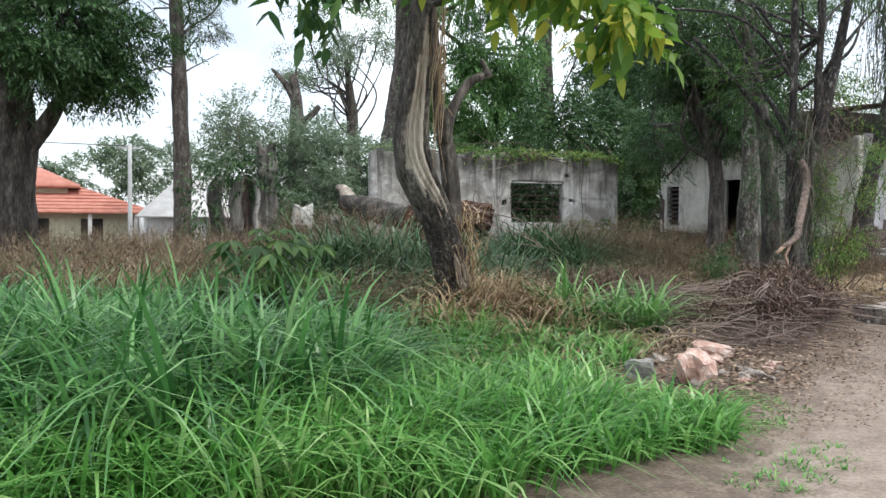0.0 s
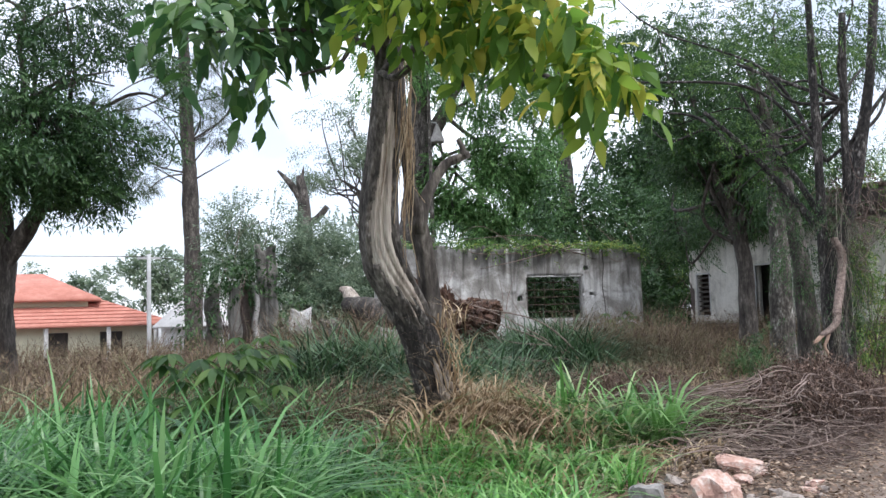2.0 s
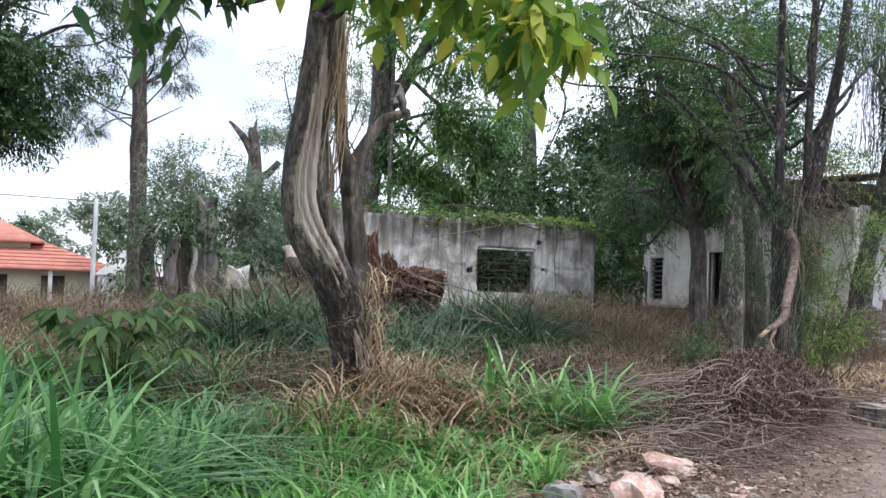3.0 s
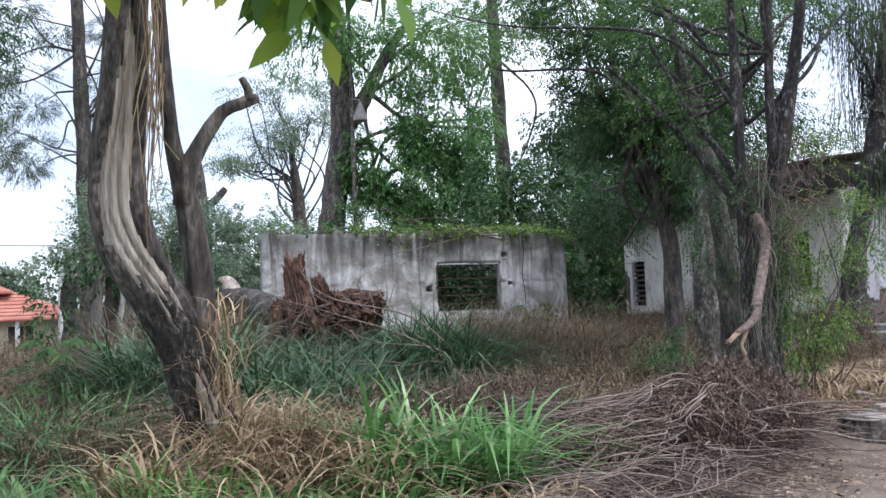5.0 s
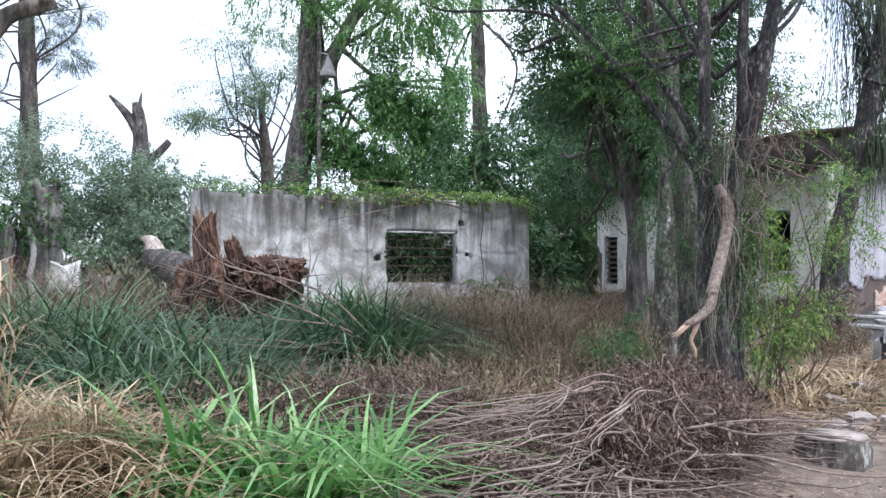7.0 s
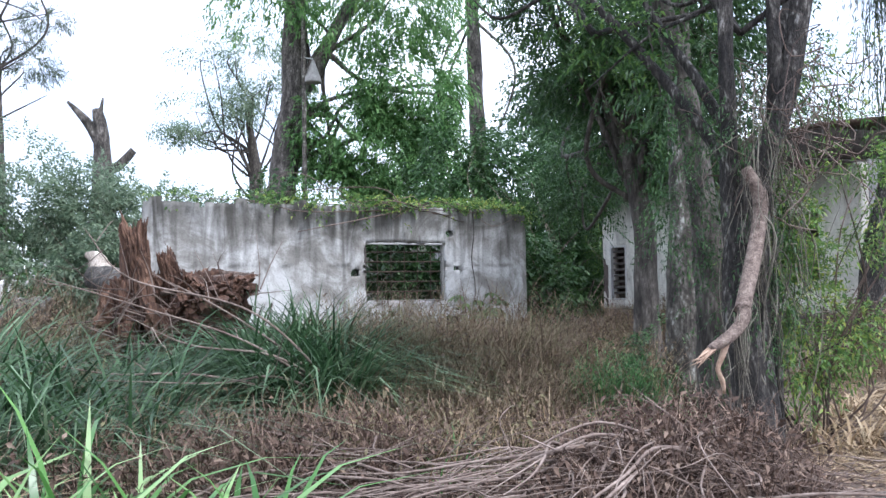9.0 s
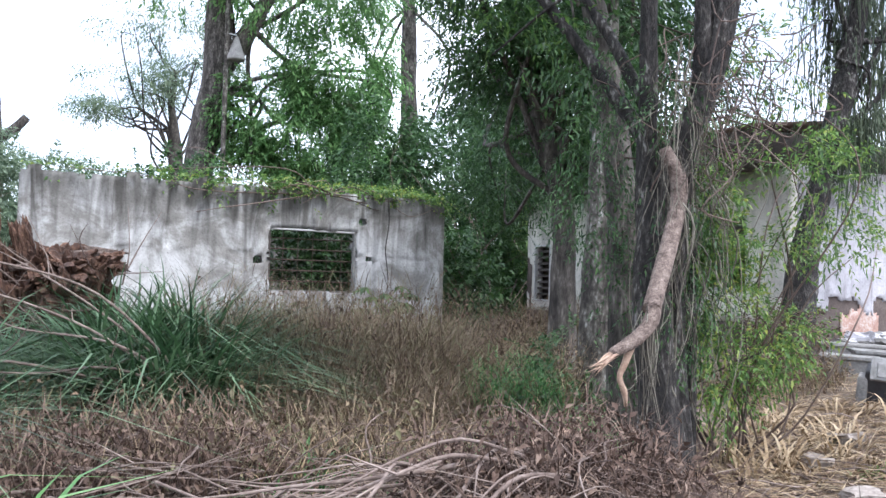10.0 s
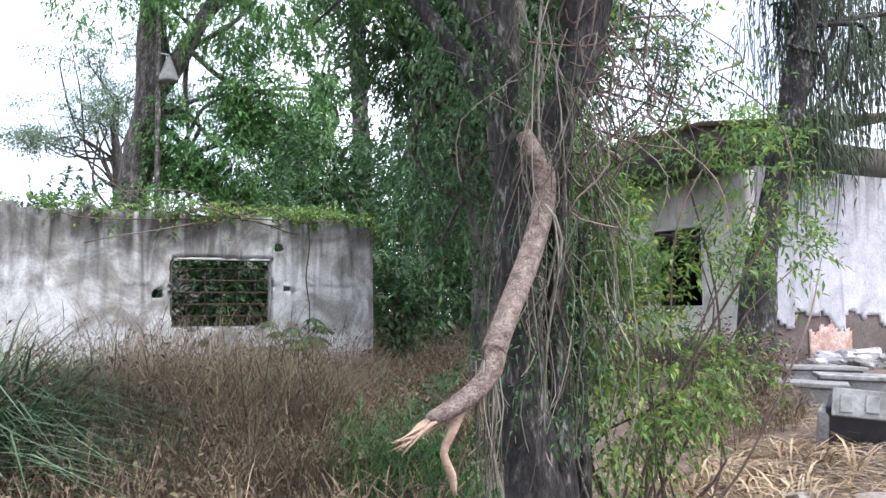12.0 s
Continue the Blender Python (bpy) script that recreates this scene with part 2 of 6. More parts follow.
M_BRICK = surface("old_brick", [(0.3, (0.2, 0.12, 0.095)), (0.48, (0.4, 0.25, 0.2)), (0.58, (0.5, 0.42, 0.37)), (0.7, (0.58, 0.54, 0.5))], 6, 40, 0.9, 0.6)
M_RUBBLE = surface("rubble", [(0.3, (0.06, 0.048, 0.04)), (0.5, (0.16, 0.135, 0.115)), (0.7, (0.32, 0.28, 0.25))], 6, 40, 0.9, 0.7, island=0.5)
M_IRON = surface("rusty_iron", [(0.3, (0.03, 0.022, 0.018)), (0.7, (0.11, 0.075, 0.055))], 12, 60, 0.8, 0.3, metal=0.3)
M_ROOF_RED = surface("red_tile", [(0.3, (0.3, 0.11, 0.08)), (0.5, (0.42, 0.17, 0.125)), (0.7, (0.52, 0.26, 0.2))], 2, 25, 0.8, 0.4)
M_ROOF_GREY = surface("grey_sheet_roof", [(0.3, (0.3, 0.29, 0.28)), (0.7, (0.62, 0.61, 0.6))], 1.5, 25, 0.7, 0.3)
M_RUST_ROOF = surface("rusted_sheet_roof", [(0.3, (0.05, 0.035, 0.028)), (0.5, (0.13, 0.085, 0.065)), (0.7, (0.24, 0.18, 0.145))], 2, 25, 0.85, 0.4)
M_YELLOW_WALL = surface("pale_yellow_wall", [(0.3, (0.55, 0.54, 0.38)), (0.7, (0.7, 0.69, 0.53))], 1.5, 25, 0.9, 0.2)
M_TIMBER = surface("dark_timber", [(0.3, (0.035, 0.03, 0.027)), (0.7, (0.1, 0.085, 0.075))], 4, 40, 0.9, 0.5)
M_DARK = surface("dark_opening", [(0.3, (0.012, 0.012, 0.012)), (0.7, (0.03, 0.028, 0.026))], 3, 30, 0.9, 0.2)
M_PAINT_GREY = surface("galvanised_pole", [(0.3, (0.36, 0.37, 0.37)), (0.7, (0.52, 0.53, 0.53))], 3, 30, 0.6, 0.1)
M_WHITE_TRIM = surface("white_trim", [(0.3, (0.42, 0.42, 0.41)), (0.7, (0.62, 0.62, 0.61))], 3, 30, 0.8, 0.2)
M_OLD_WHITE = plaster("weathered_whitewash", (0.46, 0.455, 0.45), (0.27, 0.265, 0.255), (0.07, 0.066, 0.06), 1.0, 1.4, 0.8)
M_BLACK_BAG = surface("black_plastic", [(0.3, (0.012, 0.012, 0.014)), (0.7, (0.04, 0.04, 0.045))], 6, 30, 0.45, 0.4)


def ground_material():
    m, n, l = nodes_of("earth")
    b = n["Principled BSDF"]
    co = n.new("ShaderNodeTexCoord")
    big, mid, fine = (n.new("ShaderNodeTexNoise") for _ in range(3))
    for q, s, d in ((big, 0.7, 5), (mid, 6, 6), (fine, 45, 6)):
        q.inputs["Scale"].default_value, q.inputs["Detail"].default_value = s, d
        l.new(co.outputs["Object"], q.inputs["Vector"])
    mix = n.new("ShaderNodeMix")
    mix.inputs[0].default_value = 0.5
    l.new(mid.outputs["Fac"], mix.inputs[2])
    l.new(fine.outputs["Fac"], mix.inputs[3])
    soil = ramp(n, [(0.3, (0.05, 0.035, 0.026)), (0.5, (0.12, 0.09, 0.068)), (0.68, (0.22, 0.175, 0.135))])
    road = ramp(n, [(0.3, (0.12, 0.09, 0.07)), (0.5, (0.235, 0.185, 0.15)), (0.68, (0.34, 0.28, 0.235))])
    l.new(mix.outputs[0], soil.inputs["Fac"])
    l.new(mix.outputs[0], road.inputs["Fac"])
    att = n.new("ShaderNodeAttribute")
    att.attribute_name = "track"
    ad = n.new("ShaderNodeMath")
    ad.operation = "MULTIPLY_ADD"
    ad.inputs[1].default_value = 0.5
    l.new(big.outputs["Fac"], ad.inputs[0])
    l.new(att.outputs["Fac"], ad.inputs[2])
    rr = ramp(n, [(0.6, (0, 0, 0)), (0.85, (1, 1, 1))])
    l.new(ad.outputs[0], rr.inputs["Fac"])
    mx = n.new("ShaderNodeMixRGB")
    l.new(rr.outputs["Color"], mx.inputs[0])
    l.new(soil.outputs["Color"], mx.inputs[1])
    l.new(road.outputs["Color"], mx.inputs[2])
    l.new(mx.outputs["Color"], b.inputs["Base Color"])
    b.inputs["Roughness"].default_value = 0.95
    bp = n.new("ShaderNodeBump")
    bp.inputs["Strength"].default_value, bp.inputs["Distance"].default_value = 0.8, 0.02
    l.new(mix.outputs[0], bp.inputs["Height"])
    l.new(bp.outputs["Normal"], b.inputs["Normal"])
    return m


M_GROUND = ground_material()

# ---- mesh tools ----
RNG = np.random.default_rng(7)


def smooth(a):
    a = np.clip(a, 0, 1)
    return a * a * (3 - 2 * a)


def height(x, y):
    """The lie of the land, in metres."""
    x, y = np.asarray(x, float), np.asarray(y, float)
    right = 0.6 * smooth((x - 11) / 8)
    back = 0.26 * smooth((y - 10) / 9)
    low = -1.3 * smooth((y - 24) / 18) * (1 - smooth((x - 5) / 8))
    u, v = (x - 9.4) * 0.71 + (y - 9.1) * 0.71, (y - 9.1) * 0.71 - (x - 9.4) * 0.71
    mound = 0.36 * np.exp(-((u / 1.35) ** 2) - (v / 0.75) ** 2) + 0.36 * np.exp(-((x - 4.75) ** 2 + (y - 9.0) ** 2) / 1.1)
    bumps = 0.03 * np.sin(1.3 * x + 0.4 * y) * np.sin(1.1 * y - 0.5 * x) + 0.015 * np.sin(3.1 * x) * np.sin(2.7 * y + 1)
    return np.maximum(right, back) + low + mound + bumps


def np_mesh(name, verts, faces, material=None, smooth_shade=False):
    """A mesh from arrays: verts n x 3, faces a list of index arrays of equal width each."""
    me = bpy.data.meshes.new(name)
    verts = np.asarray(verts, np.float32)
    faces = [np.asarray(f, np.int32) for f in faces if len(f)]
    me.vertices.add(len(verts))
    me.vertices.foreach_set("co", verts.ravel())
    loops = np.concatenate([f.ravel() for f in faces])
    counts = np.concatenate([np.full(len(f), f.shape[1], np.int32) for f in faces])
    me.loops.add(len(loops))
    me.loops.foreach_set("vertex_index", loops)
    me.polygons.add(len(counts))
    me.polygons.foreach_set("loop_start", np.concatenate([[0], np.cumsum(counts)[:-1]]).astype(np.int32))
    me.polygons.foreach_set("loop_total", counts)
    if smooth_shade:
        me.polygons.foreach_set("use_smooth", np.ones(len(counts), bool))
    me.update(calc_edges=True)
    me.validate()
    if material:
        me.materials.append(material)
    return me


def hang(ob, parent):
    if parent:
        ob.parent = parent
    return ob


class Build:
    """Gathers pieces of geometry into one mesh."""

    def __init__(self):
        self.v, self.q, self.t, self.n = [], [], [], 0

    def add(self, verts, quads=(), tris=()):
        verts = np.asarray(verts, float).reshape(-1, 3)
        if len(quads):
            self.q.append(np.asarray(quads, int).reshape(-1, 4) + self.n)
        if len(tris):
            self.t.append(np.asarray(tris, int).reshape(-1, 3) + self.n)
        self.v.append(verts)
        self.n += len(verts)
        return self

    def part(self, name, material, parent=None, label="", smooth_shade=False):
        faces = [np.concatenate(f) for f in (self.q, self.t) if f]
        ob = hang(new(name, np_mesh(name, np.concatenate(self.v), faces, material, smooth_shade)), parent)
        return tagged(ob, label)


def empty(name, label, category, at=(0, 0, 0), group="", kind=""):
    ob = new(name)
    ob.location = at
    bpy.context.view_layer.update()
    return tagged(ob, label, category, group, kind)


def under(ob, parent):
    """Parents ob and keeps it where it is in the world."""
    ob.parent = parent
    ob.matrix_parent_inverse = Matrix.Translation(-Vector(parent.location))
    return ob


def curve_points(pts, step):
    """A smooth line through pts, at about even steps."""
    p = np.asarray(pts, float)
    if len(p) == 2:
        k = max(2, int(np.linalg.norm(p[1] - p[0]) / step) + 1)
        return p[0] + (p[1] - p[0]) * np.linspace(0, 1, k)[:, None], np.linspace(0, 1, k)
    ext = np.vstack([2 * p[0] - p[1], p, 2 * p[-1] - p[-2]])
    out, par = [], []
    for i in range(len(p) - 1):
        a, b, c, d = ext[i:i + 4]
        k = max(2, int(np.linalg.norm(c - b) / step) + 1)
        for s in np.linspace(0, 1, k, endpoint=False):
            out.append(0.5 * (2 * b + (c - a) * s + (2 * a - 5 * b + 4 * c - d) * s * s + (3 * b - a - 3 * c + d) * s ** 3))
            par.append(i + s)
    out.append(p[-1])
    par.append(len(p) - 1)
    return np.array(out), np.array(par) / (len(p) - 1)


def tube(build, pts, radii, sides=10, step=0.12, rough=0.0, flutes=0, seed=0, cap=True):
    """A limb along pts with radii at each point; rough and fluted where asked."""
    c, par = curve_points(pts, step)
    rr = np.interp(par, np.linspace(0, 1, len(radii)), radii)
    d = np.gradient(c, axis=0)
    d /= np.linalg.norm(d, axis=1)[:, None] + 1e-9
    ref = np.array((0.31, 0.95, 0.05)) if abs(d[0] @ np.array((0.31, 0.95, 0.05))) < 0.9 else np.array((1.0, 0, 0))
    u = ref - d * (d @ ref)[:, None]
    u /= np.linalg.norm(u, axis=1)[:, None]
    w = np.cross(d, u)
    ang = np.linspace(0, 2 * np.pi, sides, endpoint=False)
    rad = rr[:, None] * np.ones(sides)
    if rough or flutes:
        r = np.random.default_rng(seed)
        ph = r.uniform(0, 6.28, 6)
        s = np.linspace(0, 1, len(c))[:, None] * max(1.0, len(c) * step)
        rad = rad * (1 + rough * (np.sin(2 * ang + 2.1 * s + ph[0]) * 0.5 + np.sin(3 * ang - 1.7 * s + ph[1]) * 0.4 + np.sin(5 * ang + 4.3 * s + ph[2]) * 0.3 + np.sin(9 * ang + 7 * s + ph[3]) * 0.2 + r.normal(0, 0.12, rad.shape)))
        if flutes:
            rad = rad * (1 - 0.16 * np.abs(np.sin(flutes * ang / 2 + 0.5 * np.sin(1.2 * s) + ph[4])) ** 0.7)
    v = c[:, None, :] + rad[..., None] * (np.cos(ang)[None, :, None] * u[:, None, :] + np.sin(ang)[None, :, None] * w[:, None, :])
    m = len(c)
    i, j = np.meshgrid(np.arange(m - 1), np.arange(sides), indexing="ij")
    jn = (j + 1) % sides
    q = np.stack([i * sides + j, i * sides + jn, (i + 1) * sides + jn, (i + 1) * sides + j], -1).reshape(-1, 4)
    verts, tris = v.reshape(-1, 3), []
    if cap:
        verts = np.vstack([verts, c[0], c[-1]])
        a, b = m * sides, m * sides + 1
        k = np.arange(sides)
        kn = (k + 1) % sides
        tris = np.vstack([np.stack([np.full(sides, a), kn, k], 1), np.stack([np.full(sides, b), (m - 1) * sides + k, (m - 1) * sides + kn], 1)])
    build.add(verts, q, tris)
    return c


def unit(a):
    return a / (np.linalg.norm(a, axis=-1, keepdims=True) + 1e-9)


def leaves(build, base, way, up, length, width, fold=0.25, droop=0.3):
    """Pointed leaves with a folded midrib: two quads and a tip each way."""
    base, way, up = np.asarray(base), unit(np.asarray(way)), np.asarray(up)
    side = unit(np.cross(way, up))
    nrm = np.cross(side, way)
    n = len(base)
    L, W = np.broadcast_to(length, n)[:, None], np.broadcast_to(width, n)[:, None]
    sag = np.array((0, 0, -1.0)) * L * droop
    mid = base + way * L * 0.5 + sag * 0.25
    tip = base + way * L + sag
    lft = base + way * L * 0.42 + side * W * 0.5 + nrm * W * fold + sag * 0.2
    rgt = base + way * L * 0.42 - side * W * 0.5 + nrm * W * fold + sag * 0.2
    v = np.stack([base, lft, mid, rgt, tip], 1).reshape(-1, 3)
    k = np.arange(n)[:, None] * 5
    tris = np.concatenate([k + np.array([[0, 2, 1]]), k + np.array([[0, 3, 2]]), k + np.array([[1, 2, 4]]), k + np.array([[2, 3, 4]])])
    build.add(v, (), tris)


def broad_leaves(build, base, way, up, length, width, fold=0.12, droop=0.3):
    """Oval leaves with a midrib and a drawn-out tip."""
    base, way, up = np.asarray(base), unit(np.asarray(way)), np.asarray(up)
    side = unit(np.cross(way, up))
    nrm = np.cross(side, way)
    n = len(base)
    L, W = np.broadcast_to(length, n)[:, None], np.broadcast_to(width, n)[:, None]
    cols = []
    for s, w in ((0.0, 0.0), (0.18, 0.72), (0.45, 1.0), (0.74, 0.62), (1.0, 0.0)):
        c = base + way * L * s + np.array((0, 0, -1.0)) * L * droop * s * s
        if w == 0:
            cols += [c]
        else:
            cols += [c + side * W * w * 0.5 + nrm * W * fold * w, c, c - side * W * w * 0.5 + nrm * W * fold * w]
    v = np.stack(cols, 1)
    k = np.arange(n)[:, None] * 11
    tris = np.concatenate([k + np.array([t]) for t in ((0, 2, 1), (0, 3, 2), (10, 7, 8), (10, 8, 9))])
    quads = np.concatenate([k + np.array([t]) for t in ((1, 2, 5, 4), (2, 3, 6, 5), (4, 5, 8, 7), (5, 6, 9, 8))])
    build.add(v.reshape(-1, 3), quads, tris)


def blades(build, base, heading, tall, width, bend, segs=4, lean=0.15):
    """Arching grass blades that taper to a point."""
    n = len(base)
    base = np.asarray(base)
    hx = np.stack([np.cos(heading), np.sin(heading), np.zeros(n)], 1)
    sd = np.stack([-np.sin(heading), np.cos(heading), np.zeros(n)], 1)
    rows = []
    for s in np.linspace(0, 1, segs + 1):
        out = (lean * s + bend * (0.2 * s * s + 0.5 * s ** 3.2)) * tall
        up = tall * (s - 0.34 * np.clip(bend, 0, 1.8) * s ** 3.4)
        w = width * (1 - s ** 2.6) * (0.5 + 0.7 * min(s * 3, 1)) * 0.5
        c = base + hx * out[:, None] + np.array((0, 0, 1.0)) * up[:, None]
        rows += [c - sd * w[:, None], c + sd * w[:, None]] if s < 1 else [c]
    v = np.stack(rows, 1)
    m = v.shape[1]
    k = np.arange(n)[:, None] * m
    q = np.concatenate([k + np.array([[2 * i, 2 * i + 1, 2 * i + 3, 2 * i + 2]]) for i in range(segs - 1)])
    t = k + np.array([[2 * segs - 2, 2 * segs - 1, 2 * segs]])
    build.add(v.reshape(-1, 3), q, t)


def in_lobes(lobes, n, rng, hollow=0.35, gap=0.0, gap_scale=0.8, seed=0):
    """n points in ellipsoids (centre, radii, weight), thinner inside, with gaps."""
    w = np.array([l[2] for l in lobes], float)
    out = []
    have = 0
    while have < n:
        k = rng.choice(len(lobes), n, p=w / w.sum())
        c = np.array([l[0] for l in lobes])[k]
        r = np.array([l[1] for l in lobes])[k]
        d = unit(rng.normal(size=(n, 3)))
        rad = (hollow + (1 - hollow) * rng.random(n)) ** 0.6
        rad *= 1 + 0.22 * np.sin(3 * d[:, 0] + 5 * d[:, 1] + seed) + 0.18 * np.sin(7 * d[:, 2] + 4 * d[:, 0] + 2 * seed)
        p = c + d * r * rad[:, None]
        if gap:
            g = np.sin(p[:, 0] / gap_scale * 2.1 + seed) + np.sin(p[:, 1] / gap_scale * 1.7 + 2 * seed) + np.sin(p[:, 2] / gap_scale * 2.6 + seed * 3) + np.sin((p[:, 0] + p[:, 2]) / gap_scale * 1.3)
            keep = g > gap * 2 - 2
            p, c, d = p[keep], c[keep], d[keep]
        out.append((p, d))
        have += len(p)
    return np.concatenate([o[0] for o in out])[:n], np.concatenate([o[1] for o in out])[:n]


def sprigs(build, at, way, rng, per, reach, length, width, droop=0.3, spread=0.9, fold=0.25, shape=None):
    """Twigs' leaves: per leaves along each of the twigs that start at `at`."""
    n = len(at)
    way = unit(np.asarray(way))
    tt = np.linspace(0.1, 1, per)
    base = at[:, None, :] + way[:, None, :] * (reach * tt)[None, :, None] + np.array((0, 0, -1.0)) * (reach * droop * tt ** 2)[None, :, None]
    sidew = unit(np.cross(way, rng.normal(size=(n, 3))))
    sgn = np.where(np.arange(per) % 2 == 0, 1.0, -1.0)
    lw = way[:, None, :] * 0.7 + sidew[:, None, :] * (sgn * spread)[None, :, None] + rng.normal(0, 0.25, (n, per, 3))
    up = np.array((0, 0, 1.0)) + rng.normal(0, 0.45, (n * per, 3))
    ln = length * rng.uniform(0.65, 1.25, n * per)
    (shape or leaves)(build, base.reshape(-1, 3), lw.reshape(-1, 3), up, ln, ln * width, fold, droop)


def boxes(build, lo, hi, jitter=0.0, rng=RNG):
    """An axis-aligned block, its corners knocked about by jitter."""
    (x0, y0, z0), (x1, y1, z1) = lo, hi
    v = np.array([(x0, y0, z0), (x1, y0, z0), (x1, y1, z0), (x0, y1, z0), (x0, y0, z1), (x1, y0, z1), (x1, y1, z1), (x0, y1, z1)], float)
    if jitter:
        v += rng.normal(0, jitter, v.shape)
    build.add(v, [(0, 3, 2, 1), (4, 5, 6, 7), (0, 1, 5, 4), (1, 2, 6, 5), (2, 3, 7, 6), (3, 0, 4, 7)])


def slab(name, lo, hi, material, parent=None, bevel=0.01, turn=None, label="", at=None):
    """A bevelled block as one part, turned about its own middle if asked."""
    bm = bmesh.new()
    bmesh.ops.create_cube(bm, size=1)
    size = [b - a for a, b in zip(lo, hi)]
    mid = [(a + b) / 2 for a, b in zip(lo, hi)]
    bmesh.ops.scale(bm, vec=size, verts=bm.verts)
    if bevel:
        bmesh.ops.bevel(bm, geom=bm.edges[:], offset=min(bevel, min(size) * 0.3), segments=2, affect="EDGES", profile=0.6)
    if turn:
        bmesh.ops.rotate(bm, cent=(0, 0, 0), matrix=Euler([radians(a) for a in turn]).to_matrix(), verts=bm.verts)
    bmesh.ops.translate(bm, vec=mid, verts=bm.verts)
    me = bpy.data.meshes.new(name)
    bm.to_mesh(me)
    bm.free()
    me.materials.append(material)
    return tagged(hang(new(name, me), parent), label)


def rock(name, at, size, material, seed, label="", category="", rounded=0.45, group="", parent=None, cuts=4, rugged=0.0):
    """A broken lump: a subdivided block with a noisy, chipped skin."""
    bm = bmesh.new()
    bmesh.ops.create_cube(bm, size=1)
    bmesh.ops.subdivide_edges(bm, edges=bm.edges[:], cuts=cuts, use_grid_fill=True)
    r = np.random.default_rng(seed)
    off = Vector(r.uniform(-50, 50, 3))
    for v in bm.verts:
        c = v.co.copy()
        v.co = c.lerp(c.normalized() * 0.62, rounded)
        v.co += Vector([noise.noise(c * 1.6 + off + Vector((9 * i, 0, 0))) for i in range(3)]) * 0.32
        v.co += Vector([noise.noise(c * 5 + off + Vector((9 * i, 3, 0))) for i in range(3)]) * 0.09
        if rugged:
            q = Vector((c.x * 6, c.y * 6, c.z * 2.2)) + off
            v.co *= 1 + rugged * (abs(noise.noise(q)) * 1.6 + noise.noise(q * 2.3) * 0.8 + noise.noise(q * 5) * 0.4 - 0.4)
    bmesh.ops.scale(bm, vec=size, verts=bm.verts)
    bmesh.ops.rotate(bm, cent=(0, 0, 0), matrix=Euler((r.uniform(-0.2, 0.2), r.uniform(-0.2, 0.2), r.uniform(0, 6.28))).to_matrix(), verts=bm.verts)
    low = min(v.co.z for v in bm.verts)
    bmesh.ops.translate(bm, vec=(at[0], at[1], at[2] - low - 0.12 * size[2]), verts=bm.verts)
    me = bpy.data.meshes.new(name)
    bm.to_mesh(me)
    bm.free()
    me.materials.append(material)
    return tagged(hang(new(name, me), parent), label, category, group)


def wall_grid(us, zs, top, thick, openings, place, rough=0.012, seed=0, ragged=0.0):
    """A wall with thickness: us, zs grid lines; cells in openings (u0, u1, z0, z1) or above top(u) are left out. place(u, d, z) gives the world point."""
    us, zs = np.unique(np.round(np.concatenate([us] + [[o[0], o[1]] for o in openings]), 3)), np.unique(np.round(np.concatenate([zs] + [[o[2], o[3]] for o in openings]), 3))
    nu, nz = len(us), len(zs)
    um, zm = (us[1:] + us[:-1]) / 2, (zs[1:] + zs[:-1]) / 2
    solid = np.array([[z < top(u) for z in zm] for u in um])
    for a, b, c, d in openings:
        solid &= ~((um[:, None] > a) & (um[:, None] < b) & (zm[None] > c) & (zm[None] < d))
    r = np.random.default_rng(seed)
    U, Z = np.meshgrid(us, zs, indexing="ij")
    bulge = rough * (np.sin(2.3 * U + 1.3 * Z + seed) + np.sin(4.1 * Z - 1.9 * U) + 0.7 * r.normal(size=U.shape))
    if ragged:
        edge = np.zeros(U.shape, bool)
        edge[:-1, :-1] |= ~solid
        edge[1:, :-1] |= ~solid
        edge[:-1, 1:] |= ~solid
        edge[1:, 1:] |= ~solid
        U = U + edge * r.normal(0, ragged, U.shape)
        Z = Z + edge * r.normal(0, ragged, U.shape)
    ids = np.arange(nu * nz).reshape(nu, nz)
    front = np.array([place(u, b, z) for u, b, z in zip(U.ravel(), bulge.ravel(), Z.ravel())])
    back = np.array([place(u, thick + b, z) for u, b, z in zip(U.ravel(), bulge.ravel(), Z.ravel())])
    q, n = [], nu * nz
    for i in range(nu - 1):
        for j in range(nz - 1):
            if not solid[i, j]:
                continue
            a, b, c, d = ids[i, j], ids[i + 1, j], ids[i + 1, j + 1], ids[i, j + 1]
            q += [(a, b, c, d), (a + n, d + n, c + n, b + n)]
            for (di, dj), (e, f) in (((-1, 0), (d, a)), ((1, 0), (b, c)), ((0, -1), (a, b)), ((0, 1), (c, d))):
                ii, jj = i + di, j + dj
                if not (0 <= ii < nu - 1 and 0 <= jj < nz - 1) or not solid[ii, jj]:
                    q.append((f, e, e + n, f + n))
    return Build().add(np.vstack([front, back]), q)


def rng_line(a, b, step):
    return np.linspace(a, b, max(2, int(round(abs(b - a) / step)) + 1))

# ---- ground ----


